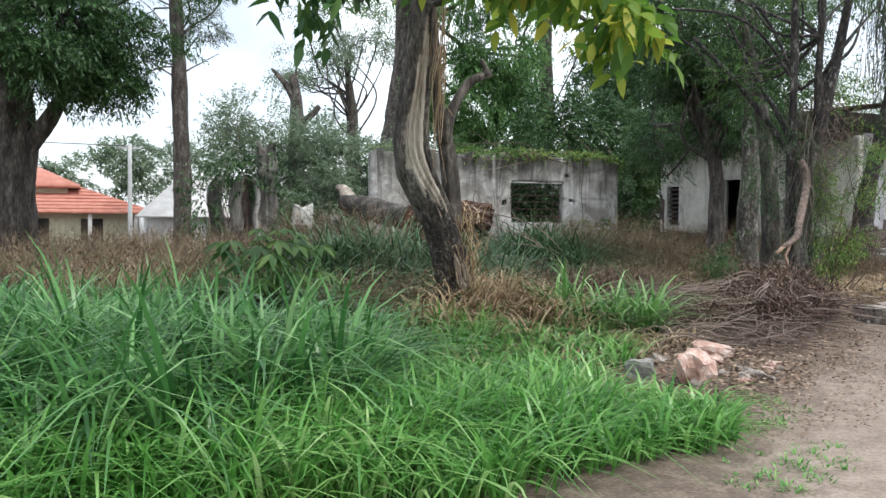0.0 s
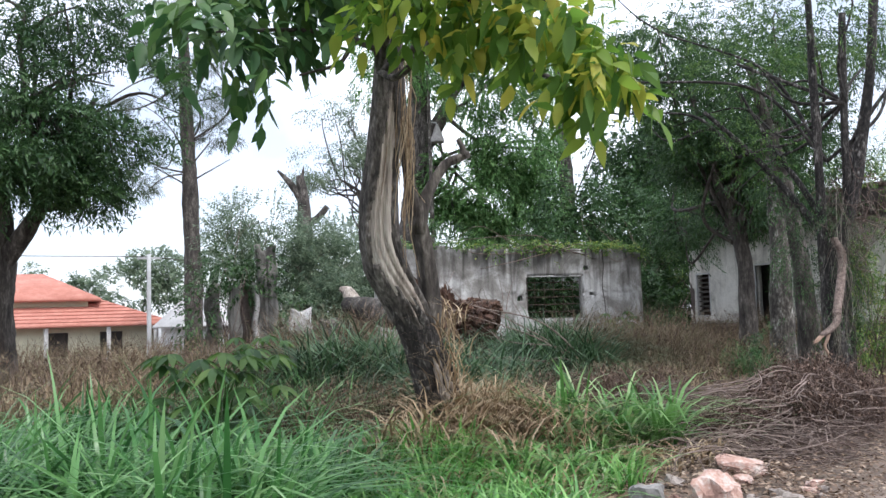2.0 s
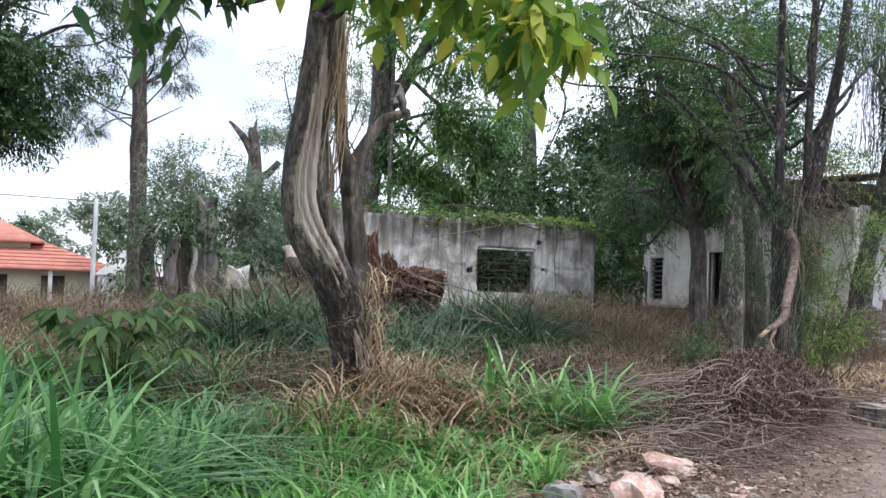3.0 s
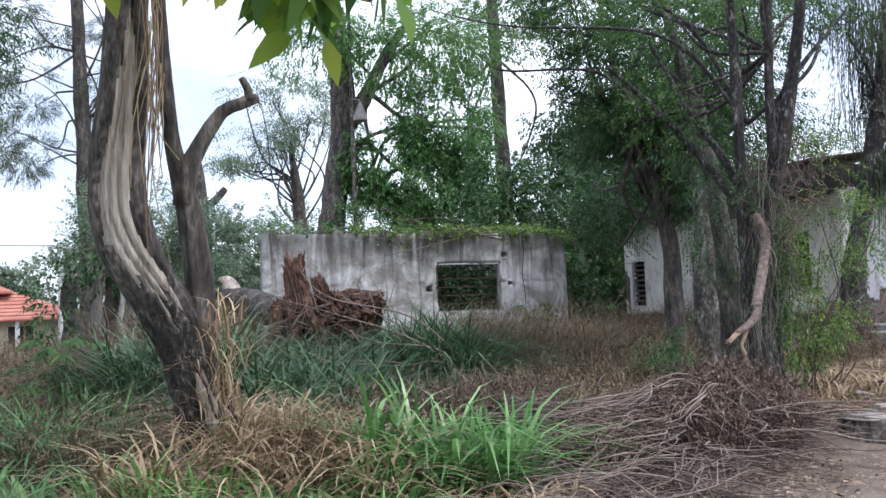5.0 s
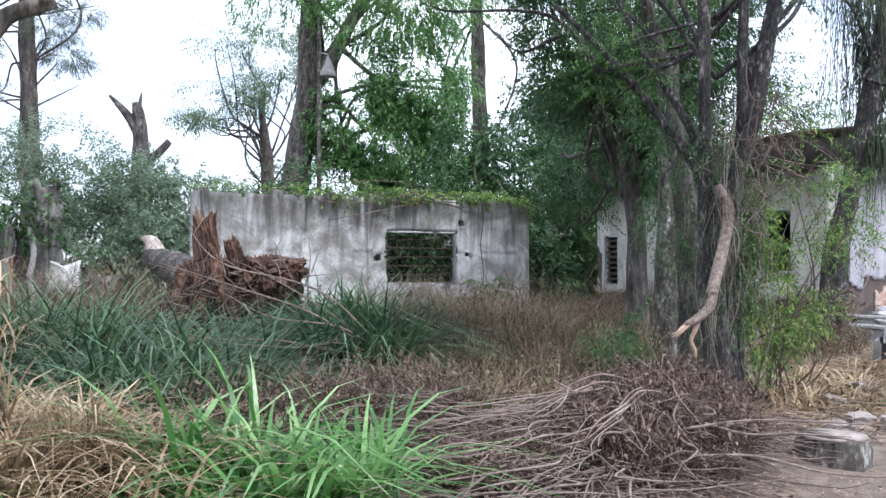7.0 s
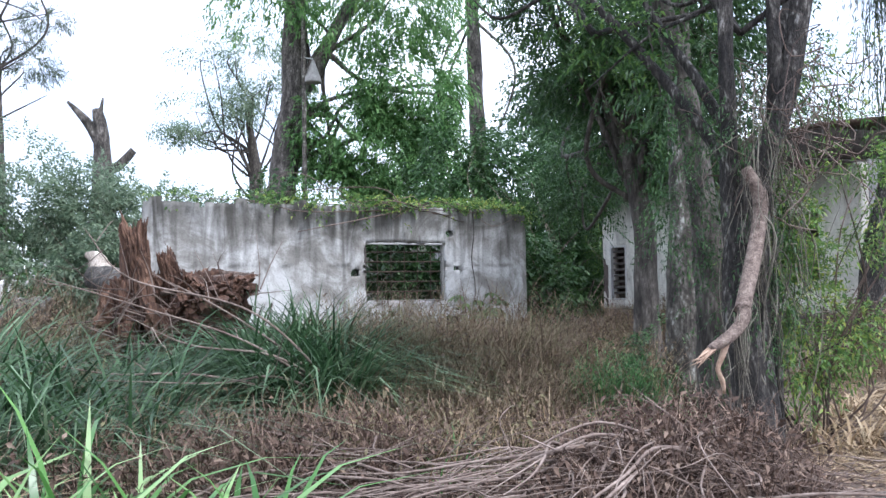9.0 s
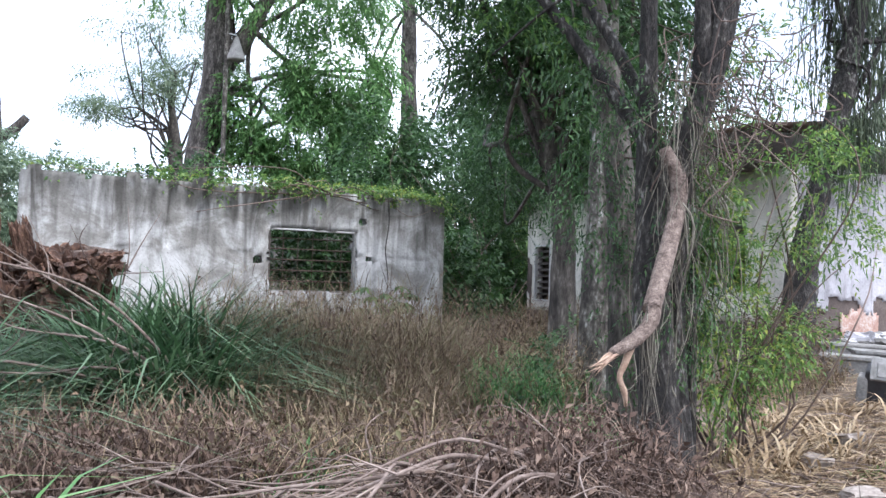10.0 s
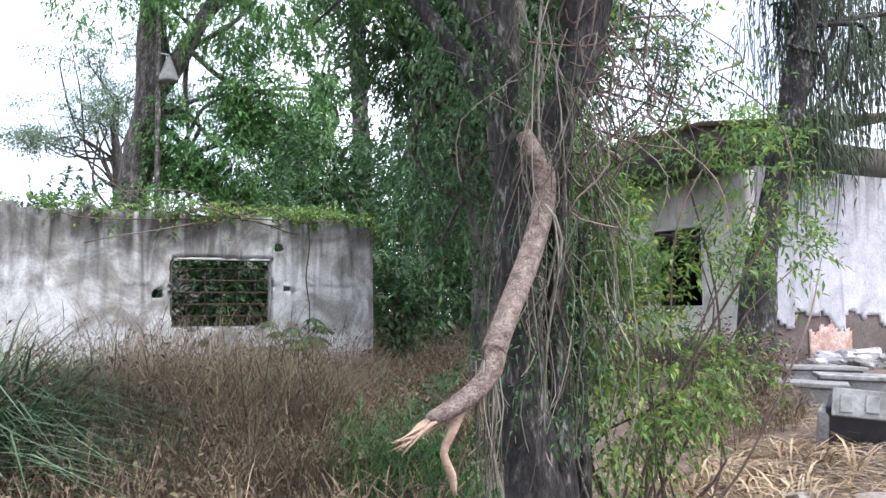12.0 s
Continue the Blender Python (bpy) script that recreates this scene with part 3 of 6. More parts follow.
def make_ground():
    near = np.concatenate([-np.geomspace(900, 4, 26), np.arange(-3, 26.01, 0.25), 26 + np.geomspace(1, 900, 26)])
    X, Y = np.meshgrid(near, near, indexing="ij")
    Z = height(X, Y)
    n = len(near)
    i, j = np.meshgrid(np.arange(n - 1), np.arange(n - 1), indexing="ij")
    q = np.stack([i * n + j, (i + 1) * n + j, (i + 1) * n + j + 1, i * n + j + 1], -1).reshape(-1, 4)
    me = np_mesh("ground", np.stack([X, Y, Z], -1).reshape(-1, 3), [q], M_GROUND, True)
    # the bare dirt track that runs beside the verge
    d = (X - 5.2) * 0.62 - (Y - 4.6) * 0.78
    track = np.clip(0.42 + 0.3 * d + 0.1 * np.sin(1.7 * X + 0.6 * Y) * np.sin(1.3 * Y), 0, 0.62) * (1 - 0.75 * smooth((X - 7) / 5))
    a = me.attributes.new("track", "FLOAT", "POINT")
    a.data.foreach_set("value", track.ravel().astype(np.float32))
    tagged(new("ground", me), "brown earth with a pale bare dirt track", "ground", kind="structure")


make_ground()

# ---- the roofless ruin with the barred window ----
RX0, RX1, RY = 7.15, 14.15, 19.78


def ruin_top(u):
    return 2.98 - 0.012 * (u - 7) + 0.03 * math.sin(5.3 * u) + 0.02 * math.sin(13 * u) - (0.03 if u < 8.4 else 0)


def make_ruin():
    holes = [(10.66, 10.82, 1.68, 1.80), (12.64, 12.76, 1.78, 1.87), (12.5, 12.62, 2.4, 2.52), (11.35, 11.5, 0.92, 1.06)]
    win = [(10.92, 12.47, 1.22, 2.29)]
    b = wall_grid(rng_line(RX0, RX1, 0.1), rng_line(0.56, 3.02, 0.082), ruin_top, 0.2, win + holes, lambda u, d, z: (u, RY + d, z), 0.0022, 3, 0.012)
    front = b.part("wall_ruin_front", M_PLASTER_RUIN, None, "mouldy white plaster wall of a roofless ruin", False)
    tagged(front, category="wall", kind="structure")
    b = wall_grid(rng_line(RX0 + 0.05, RX1 + 0.01, 0.15), rng_line(-0.2, 0.558, 0.15), lambda u: 9, 0.2, [], lambda u, d, z: (u, RY - 0.012 + d, z), 0.006, 4)
    tagged(b.part("wall_ruin_plinth", M_PLINTH, None, "dark bare plinth under a ruined wall"), category="wall", kind="structure")
    b = wall_grid(rng_line(RY + 0.21, 24.2, 0.2), rng_line(-0.2, 2.8, 0.2), lambda u: 2.75, 0.2, [], lambda u, d, z: (RX1 - d, u, z), 0.006, 5)
    tagged(b.part("wall_ruin_side", M_PLASTER_RUIN, None, "plain mouldy side wall of a ruin"), category="wall", kind="structure")
    # The darker plaster stands in for shade behind the barred window.
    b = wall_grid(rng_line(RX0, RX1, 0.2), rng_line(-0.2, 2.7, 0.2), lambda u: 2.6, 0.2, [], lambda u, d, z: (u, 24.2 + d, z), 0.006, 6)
    tagged(b.part("wall_ruin_back", M_PLASTER_PIER, None, "plain mouldy back wall of a ruin, coloured dark for shade"), category="wall", kind="structure")
    # the iron grille; pale lintel and right jamb paint the recess's lit sides
    w = empty("window_1", "rusty iron window grille in a mouldy wall", "window", (11.7, RY + 0.1, 1.22), kind="structure")
    for k in range(5):
        z = 1.4 + 0.18 * k
        g = Build()
        tube(g, [(10.9, RY + 0.1, z), (12.49, RY + 0.1, z + 0.005)], [0.012, 0.012], 6, 0.5)
        under(g.part("grille_bar", M_IRON), w)
    for k in range(5):
        x = 11.18 + 0.258 * k
        g = Build()
        tube(g, [(x, RY + 0.115, 1.2), (x + 0.005, RY + 0.115, 2.3)], [0.008, 0.008], 6, 0.5)
        under(g.part("grille_bar", M_IRON), w)
    for x, m in ((10.93, M_TIMBER), (12.435, M_CONCRETE)):
        under(slab("window_frame", (x - 0.018, RY + 0.03, 1.225), (x + 0.018, RY + 0.14, 2.285), m), w)
    under(slab("lintel", (10.95, RY + 0.006, 2.255), (12.415, RY + 0.14, 2.288), M_WHITE_TRIM, None, 0.008, None, "lintel edge coloured pale as the lit side of the recess"), w)
    under(slab("window_sill", (10.95, RY + 0.02, 1.222), (12.415, RY + 0.14, 1.25), M_CONCRETE, None, 0.008), w)


make_ruin()

# ---- the roofed house beyond the trees ----
HX, HY, HT = 18.0, 15.4, 3.42


def make_house():
    wins = [(16.27, 17.41, 1.5, 2.68), (22.12, 22.7, 1.17, 2.38), (19.2, 20.1, 0.62, 2.5)]
    b = wall_grid(rng_line(HY, 23.05, 0.12), rng_line(0.93, HT, 0.12), lambda u: HT, 0.2, [w for w in wins[:2]] + [(19.2, 20.1, 0.93, 2.5)], lambda u, d, z: (HX + d, u, z), 0.004, 11)
    tagged(b.part("wall_west", M_PLASTER_HOUSE, None, "cream plaster house wall with stained top"), category="wall", kind="structure")
    b = wall_grid(rng_line(HY, 23.05, 0.2), rng_line(-0.2, 0.926, 0.15), lambda u: 9, 0.2, [], lambda u, d, z: (HX + 0.01 + d, u, z), 0.006, 12)
    tagged(b.part("wall_west_plinth", M_PLINTH, None, "dark plinth of a house wall"), category="wall", kind="structure")

    def torn(u):
        f = (u - 18.95) / 1.05 % 1.0
        return 1.36 + 0.02 * math.sin(31 * u) - (0.22 * max(0.0, abs(f - 0.22) - 0.14) + 0.34 * max(0.0, f - 0.66)) + 0.05 * math.sin(11 * u)

    s0, s1 = HX + 0.206, 26.0
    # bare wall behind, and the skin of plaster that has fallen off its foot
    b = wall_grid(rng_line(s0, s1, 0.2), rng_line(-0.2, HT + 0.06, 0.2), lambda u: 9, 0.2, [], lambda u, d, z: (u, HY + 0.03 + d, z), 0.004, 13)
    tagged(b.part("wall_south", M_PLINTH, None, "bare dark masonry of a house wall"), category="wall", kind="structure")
    us, zs = rng_line(s0, s1, 0.06), rng_line(0.8, HT + 0.06, 0.06)
    r = np.random.default_rng(5)
    U, Z = np.meshgrid(us, zs, indexing="ij")
    U, Z = U + (Z < 1.7) * r.normal(0, 0.009, U.shape), Z + (Z < 1.7) * r.normal(0, 0.009, U.shape)
    b, n = Build(), len(zs)
    solid = np.array([[z + 0.03 > torn(u + 0.03) for z in zs[:-1]] for u in us[:-1]])
    ids, q = np.arange(U.size).reshape(U.shape), []
    for i, j in zip(*np.nonzero(solid)):
        a, e, c, d = ids[i, j], ids[i + 1, j], ids[i + 1, j + 1], ids[i, j + 1]
        q.append((a, e, c, d))
        if j == 0 or not solid[i, j - 1]:
            q.append((a, a + U.size, e + U.size, e))
        if i == 0 or not solid[i - 1, j]:
            q.append((a, d, d + U.size, a + U.size))
        if i + 2 < len(us) and not solid[i + 1, j]:
            q.append((e, e + U.size, c + U.size, c))
    b.add(np.vstack([np.stack([U.ravel(), np.full(U.size, HY), Z.ravel()], 1), np.stack([U.ravel(), np.full(U.size, HY + 0.025), Z.ravel()], 1)]), q)
    tagged(b.part("wall_south_plaster", M_PLASTER_WHITE, None, "white plaster skin torn off along its foot"), category="wall", kind="structure")
    g = wall_grid(rng_line(19.22, 20.14, 0.05), rng_line(0.45, 1.3, 0.05), lambda u: 1.18 + 0.07 * math.sin(9 * u) + 0.05 * math.sin(23 * u), 0.03, [], lambda u, d, z: (u, HY + 0.008 + d, z), 0.003, 17, 0.012)
    tagged(g.part("wall_brick_patch", M_BRICK, None, "patch of pinkish exposed brickwork"), category="wall", kind="structure")
    # Back and far walls take the plinth's dark colour as painted indoor shade.
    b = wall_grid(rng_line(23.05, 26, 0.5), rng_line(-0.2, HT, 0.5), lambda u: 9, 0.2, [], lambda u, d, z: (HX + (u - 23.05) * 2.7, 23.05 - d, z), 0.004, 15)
    tagged(b.part("wall_north", M_PLINTH, None, "plain back wall of the house, coloured dark for indoor shade"), category="wall", kind="structure")
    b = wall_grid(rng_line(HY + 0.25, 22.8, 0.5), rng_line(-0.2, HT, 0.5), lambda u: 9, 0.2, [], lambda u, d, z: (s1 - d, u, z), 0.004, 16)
    tagged(b.part("wall_east", M_PLINTH, None, "plain far end wall of the house, coloured dark for indoor shade"), category="wall", kind="structure")
    slab("ceiling", (HX + 0.21, HY + 0.24, HT - 0.12), (s1 - 0.21, 22.8, HT - 0.02), M_TIMBER, None, 0.01, None, "dark boarded ceiling of the house")["kind"] = "structure"
    # overhanging eave on the west side and the roof slope above
    roof = empty("roof", "dark sagging roof with an overhanging eave", "roof", (HX, HY, HT), kind="structure")
    g = Build()
    boxes(g, (HX - 0.62, HY + 0.12, HT + 0.004), (HX + 0.3, 23.3, HT + 0.05), 0.004)
    under(g.part("soffit", M_TIMBER), roof)
    g = Build()
    boxes(g, (HX - 0.68, HY + 0.1, HT - 0.03), (HX - 0.625, 23.3, HT + 0.56), 0.006)
    under(g.part("fascia", M_TIMBER), roof)
    g = Build()
    boxes(g, (HX - 0.62, HY + 0.12, HT + 0.064), (25.9, HY + 0.19, HT + 0.56), 0.006)
    under(g.part("fascia", M_TIMBER), roof)
    g = Build()
    g.add([(HX - 0.72, HY + 0.08, HT + 0.565), (HX - 0.72, 23.4, HT + 0.565), (HX + 4, 23.4, HT + 1.18), (HX + 4, HY + 0.08, HT + 1.18), (HX - 0.72, HY + 0.08, HT + 0.63), (HX - 0.72, 23.4, HT + 0.63), (HX + 4, 23.4, HT + 1.25), (HX + 4, HY + 0.08, HT + 1.25)],
          [(0, 1, 2, 3), (4, 7, 6, 5), (0, 4, 5, 1), (1, 5, 6, 2), (2, 6, 7, 3), (3, 7, 4, 0)])
    under(g.part("roof_slope", M_RUST_ROOF), roof)
    for k, (y0, y1, z0, z1) in enumerate(wins):
        w = empty("window_%d" % (k + 2) if k < 2 else "door_1", "dark open window with a pale frame" if k < 2 else "dark open doorway in a cream wall", "window" if k < 2 else "door", (HX + 0.05, y0, z0), kind="structure")
        t = 0.04
        for lo, hi in (((y0 - t, z0 - t), (y1 + t, z0)), ((y0 - t, z1), (y1 + t, z1 + t)), ((y0 - t, z0), (y0, z1)), ((y1, z0), (y1 + t, z1))):
            under(slab("window_frame", (HX - 0.014, lo[0], lo[1]), (HX + 0.06, hi[0], hi[1]), M_WHITE_TRIM, None, 0.005), w)
        if k == 1:
            for z in np.arange(z0 + 0.1, z1, 0.14):
                under(slab("louvre", (HX + 0.06, y0, z), (HX + 0.08, y1, z + 0.05), M_TIMBER, None, 0.003), w)


make_house()


# ---- trees ----
def tree(name, label, at, stems, bark, crown=None, leaf=None, category="tree", rough=0.12, extra=None, sides=12, flutes=0):
    """A tree: stems is a list of (points, radii); crown a Build of leaves. Parts: trunk, branch, crown."""
    t = empty(name, label, category, at)
    for k, (pts, radii) in enumerate(stems):
        b = Build()
        tube(b, pts, radii, sides if max(radii) > 0.06 else 6, 0.1 if max(radii) > 0.1 else 0.15, rough, flutes if k == 0 else 0, k + 1)
        under(b.part("trunk" if k == 0 else "branch", bark, None, "", True), t)
    if crown:
        under(crown.part("crown", leaf), t)
    return t


def limbs_to(lobes, start, rng, radius=0.06, per=1):
    """Curved limbs from a point on the trunk to each lobe."""
    out = []
    for c, r, w in lobes:
        for _ in range(per):
            s = np.array(start[rng.integers(len(start))], float)
            e = np.array(c) + rng.normal(0, 0.35, 3) * np.array(r)
            g_ = np.linalg.norm(e - s)
            m1, m2 = (s * (1 - f) + e * f + rng.normal(0, 0.11, 3) * g_ + np.array((0, 0, 0.08)) * g_ for f in (0.33, 0.68))
            out.append(([s, m1, m2, e], [radius, radius * 0.75, radius * 0.5, radius * 0.2]))
    return out


def torn_trunk(t, main):
    """The gnarled stem: furrowed bark round a long sunken tongue of bare wood."""
    m = np.array(main)
    zz = np.arange(1.2, 6.2, 0.03)
    soft = np.ones(9) / 9
    line = [np.convolve(np.pad(np.interp(zz, m[:, 2], m[:, k]), 4, "edge"), soft, "valid") for k in (0, 1)]
    rad = np.interp(zz, [1.2, 1.32, 1.5, 1.85, 2.2, 3.0, 3.7, 4.6, 6.2], [0.13, 0.185, 0.213, 0.215, 0.19, 0.155, 0.135, 0.115, 0.09])
    mid = np.interp(zz, [1.15, 1.6, 2.1, 2.7, 3.4], [-1.15, -1.5, -1.8, -1.55, -1.38])
    half = np.interp(zz, [1.2, 1.4, 1.9, 2.3, 3.0, 3.45, 3.6], [0.0, 0.45, 0.72, 0.6, 0.42, 0.2, 0.0])
    sides = 72
    ang = np.linspace(-1.5 * np.pi, 0.5 * np.pi, sides, endpoint=False)
    n = len(zz)
    verts, bare = np.zeros((n, sides, 3)), np.zeros((n, sides), bool)
    for i, z in enumerate(zz):
        for j, a in enumerate(ang):
            p = Vector((math.cos(a) * 2.2, math.sin(a) * 2.2, z * 0.9))
            edge = half[i] * (1 + 0.9 * noise.noise(Vector((a * 2.5, z * 2.4, 7)))) - abs(a - mid[i])
            if half[i] > 0.02 and edge > 0:
                bare[i, j] = True
                u = a - mid[i] + 0.1 * math.sin(2.6 * z)
                k = 0.93 + 0.035 * math.sin(9 * u + 2 * math.sin(1.9 * z)) + 0.02 * noise.noise(Vector((a * 9, z * 1.1, 3))) - 0.3 * math.exp(-((u - 0.12) / 0.06) ** 2) - 0.2 * math.exp(-((u + 0.22 + 0.08 * math.sin(4 * z)) / 0.05) ** 2)
            else:
                lip = 0.07 * math.exp(-abs(edge) / 0.12) if half[i] > 0.02 else 0.0
                k = 1 + lip + 0.07 * noise.noise(p) + 0.1 * (0.4 - abs(noise.noise(Vector((a * 4.5, z * 1.6, 11))))) * 1.4 + 0.035 * noise.noise(Vector((a * 12, z * 9, 5)))
            r = rad[i] * k
            verts[i, j] = line[0][i] + r * math.cos(a), line[1][i] + r * math.sin(a), z
    ids = np.arange(n * sides).reshape(n, sides)
    q = np.stack([ids[:-1], np.roll(ids, -1, 1)[:-1], np.roll(ids, -1, 1)[1:], ids[1:]], -1)
    wood = bare[:-1] & np.roll(bare, -1, 1)[:-1] & bare[1:] & np.roll(bare, -1, 1)[1:]
    for name, mask, mat_, label in (("trunk", ~wood, M_BARK_GREY, "furrowed grey bark"), ("bare_wood", wood, M_WOOD_BARE, "pale grooved wood where bark has torn away")):
        under(Build().add(verts.reshape(-1, 3), q[mask]).part(name, mat_, None, label, True), t)


def tree_gnarled():
    rng = np.random.default_rng(21)
    main = [(4.78, 9.02, 0.1), (4.7, 8.97, 0.6), (4.55, 8.94, 1.08), (4.37, 8.9, 1.5), (4.17, 8.85, 1.82), (4.08, 8.8, 2.15), (4.08, 8.78, 2.55), (4.13, 8.76, 3.0), (4.16, 8.66, 3.7), (4.18, 8.45, 4.6), (4.22, 8.35, 6.2)]
    stems = []
    # the torn second stem with its broken crook
    stems.append(([(4.64, 9.02, 1.0), (4.66, 9.0, 1.5), (4.62, 9.0, 1.98), (4.56, 9.0, 2.3), (4.48, 9.0, 2.66), (4.43, 9.0, 3.14), (4.39, 9.0, 3.74), (4.36, 9.0, 4.4)], [0.125, 0.108, 0.1, 0.092, 0.07, 0.062, 0.055, 0.04]))
    stems.append(([(4.55, 8.99, 2.2), (4.58, 8.98, 2.45), (4.67, 8.98, 2.66), (4.83, 8.97, 2.91), (4.97, 8.96, 2.98), (5.1, 8.95, 3.03)], [0.085, 0.078, 0.058, 0.046, 0.042, 0.036]))
    stems.append(([(5.03, 8.95, 3.0), (5.03, 8.95, 3.09), (4.98, 8.95, 3.18)], [0.042, 0.036, 0.028]))
    # leafy limbs; sunlit and shaded sides differ by leaf colour
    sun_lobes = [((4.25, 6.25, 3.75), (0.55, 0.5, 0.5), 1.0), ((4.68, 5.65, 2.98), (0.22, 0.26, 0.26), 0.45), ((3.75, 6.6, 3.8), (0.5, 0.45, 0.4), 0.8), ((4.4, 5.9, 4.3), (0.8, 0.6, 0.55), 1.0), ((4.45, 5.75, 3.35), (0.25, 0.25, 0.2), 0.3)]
    shaded_lobes = [((2.75, 7.6, 3.97), (0.7, 0.5, 0.5), 1.0), ((2.4, 7.3, 3.57), (0.4, 0.4, 0.3), 0.45), ((3.2, 7.8, 4.62), (0.8, 0.7, 0.55), 0.8), ((2.95, 7.6, 3.37), (0.3, 0.3, 0.25), 0.3), ((3.9, 7.6, 5.12), (1.1, 0.9, 0.6), 1.0), ((3.6, 7.6, 4.42), (0.5, 0.5, 0.4), 0.4)]
    stems += limbs_to(sun_lobes, [(4.06, 8.55, 3.7), (4.08, 8.45, 4.3)], rng, 0.04) + limbs_to(shaded_lobes, [(4.07, 8.5, 3.9), (4.1, 8.35, 4.6)], rng, 0.04)
    t = tree("gnarled_tree", "grey gnarled tree with torn bark and large yellowing leaves", (4.7, 8.95, 0.2), stems, M_BARK_DARK, rough=0.15, sides=20, flutes=5)
    for lobes, mat_, n in ((sun_lobes, M_LEAF_BIG_LIT, 230), (shaded_lobes, M_LEAF_BIG_SHADED, 260)):
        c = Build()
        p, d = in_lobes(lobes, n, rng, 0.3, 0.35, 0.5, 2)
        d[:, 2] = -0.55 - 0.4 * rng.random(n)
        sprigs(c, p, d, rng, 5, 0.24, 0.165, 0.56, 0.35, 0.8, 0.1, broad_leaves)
        under(c.part("crown", mat_, None, "large drooping yellow-green leaves in a sunlit tone" if mat_ is M_LEAF_BIG_LIT else "large green leaves in a shaded tone"), t)
    torn_trunk(t, main)
    b = Build()
    tube(b, main[:5], [0.28, 0.21, 0.212, 0.205, 0.1], 44, 0.04, 0.17, 9, 77)
    under(b.part("charred_foot", M_BARK_CHAR, None, "blackened furrowed bark", True), t)
    # splinters of bare wood in the hollow foot
    for k, (a0, zlo, zhi, off) in enumerate([(-1.62, 0.5, 0.98, 0.225), (-1.42, 0.46, 1.0, 0.225), (-1.22, 0.52, 0.9, 0.225)]):
        b = Build()
        m = np.array(main)
        zz = np.linspace(zlo, zhi, 9)
        pts = [(np.interp(z, m[:, 2], m[:, 0]) + off * 0.86 * math.cos(a0 + 0.16 * math.sin(3 * z) + 0.07 * math.sin(7 * z + k)), np.interp(z, m[:, 2], m[:, 1]) + off * 0.86 * math.sin(a0 + 0.16 * math.sin(3 * z) + 0.07 * math.sin(7 * z + k)), z) for z in zz]
        sc = [0.75] * len(zz)
        tube(b, pts, [0.008] + [(0.036 + 0.014 * math.sin(2.1 * k + 1.7 * i_)) * q for i_, q in enumerate(sc[1:-1])] + [0.008], 9, 0.05, 0.55, 0, 40 + k)
        under(b.part("bare_strip", M_WOOD_BARE, None, "pale weathered bare wood"), t)
    # hanging yellow stems
    b = Build()
    for k in range(34):
        s = np.array((4.3 + rng.normal(0, 0.05), 8.55 + rng.normal(0, 0.06), rng.uniform(2.9, 4.2)))
        e = s + (rng.normal(0, 0.08), rng.normal(0, 0.05), -rng.uniform(0.6, 1.5))
        tube(b, [s, (s + e) / 2 + rng.normal(0, 0.05, 3), e], [0.004, 0.004, 0.003], 4, 0.25, cap=False)
    under(b.part("creeper_curtain", M_STRAW, None, "pale dry hanging creeper stems"), t)
    b = Build()
    n = 120
    a = rng.uniform(0, 6.28, n)
    base = np.stack([4.75 + rng.normal(0, 0.1, n), 8.78 + rng.normal(0, 0.08, n), rng.uniform(0.6, 1.35, n)], 1)
    blades(b, base, a, rng.uniform(0.25, 0.5, n), np.full(n, 0.012), rng.uniform(1.0, 2.0, n))
    under(b.part("grass_tuft", M_STRAW, None, "yellow grass tuft growing in the fork"), t)


tree_gnarled()


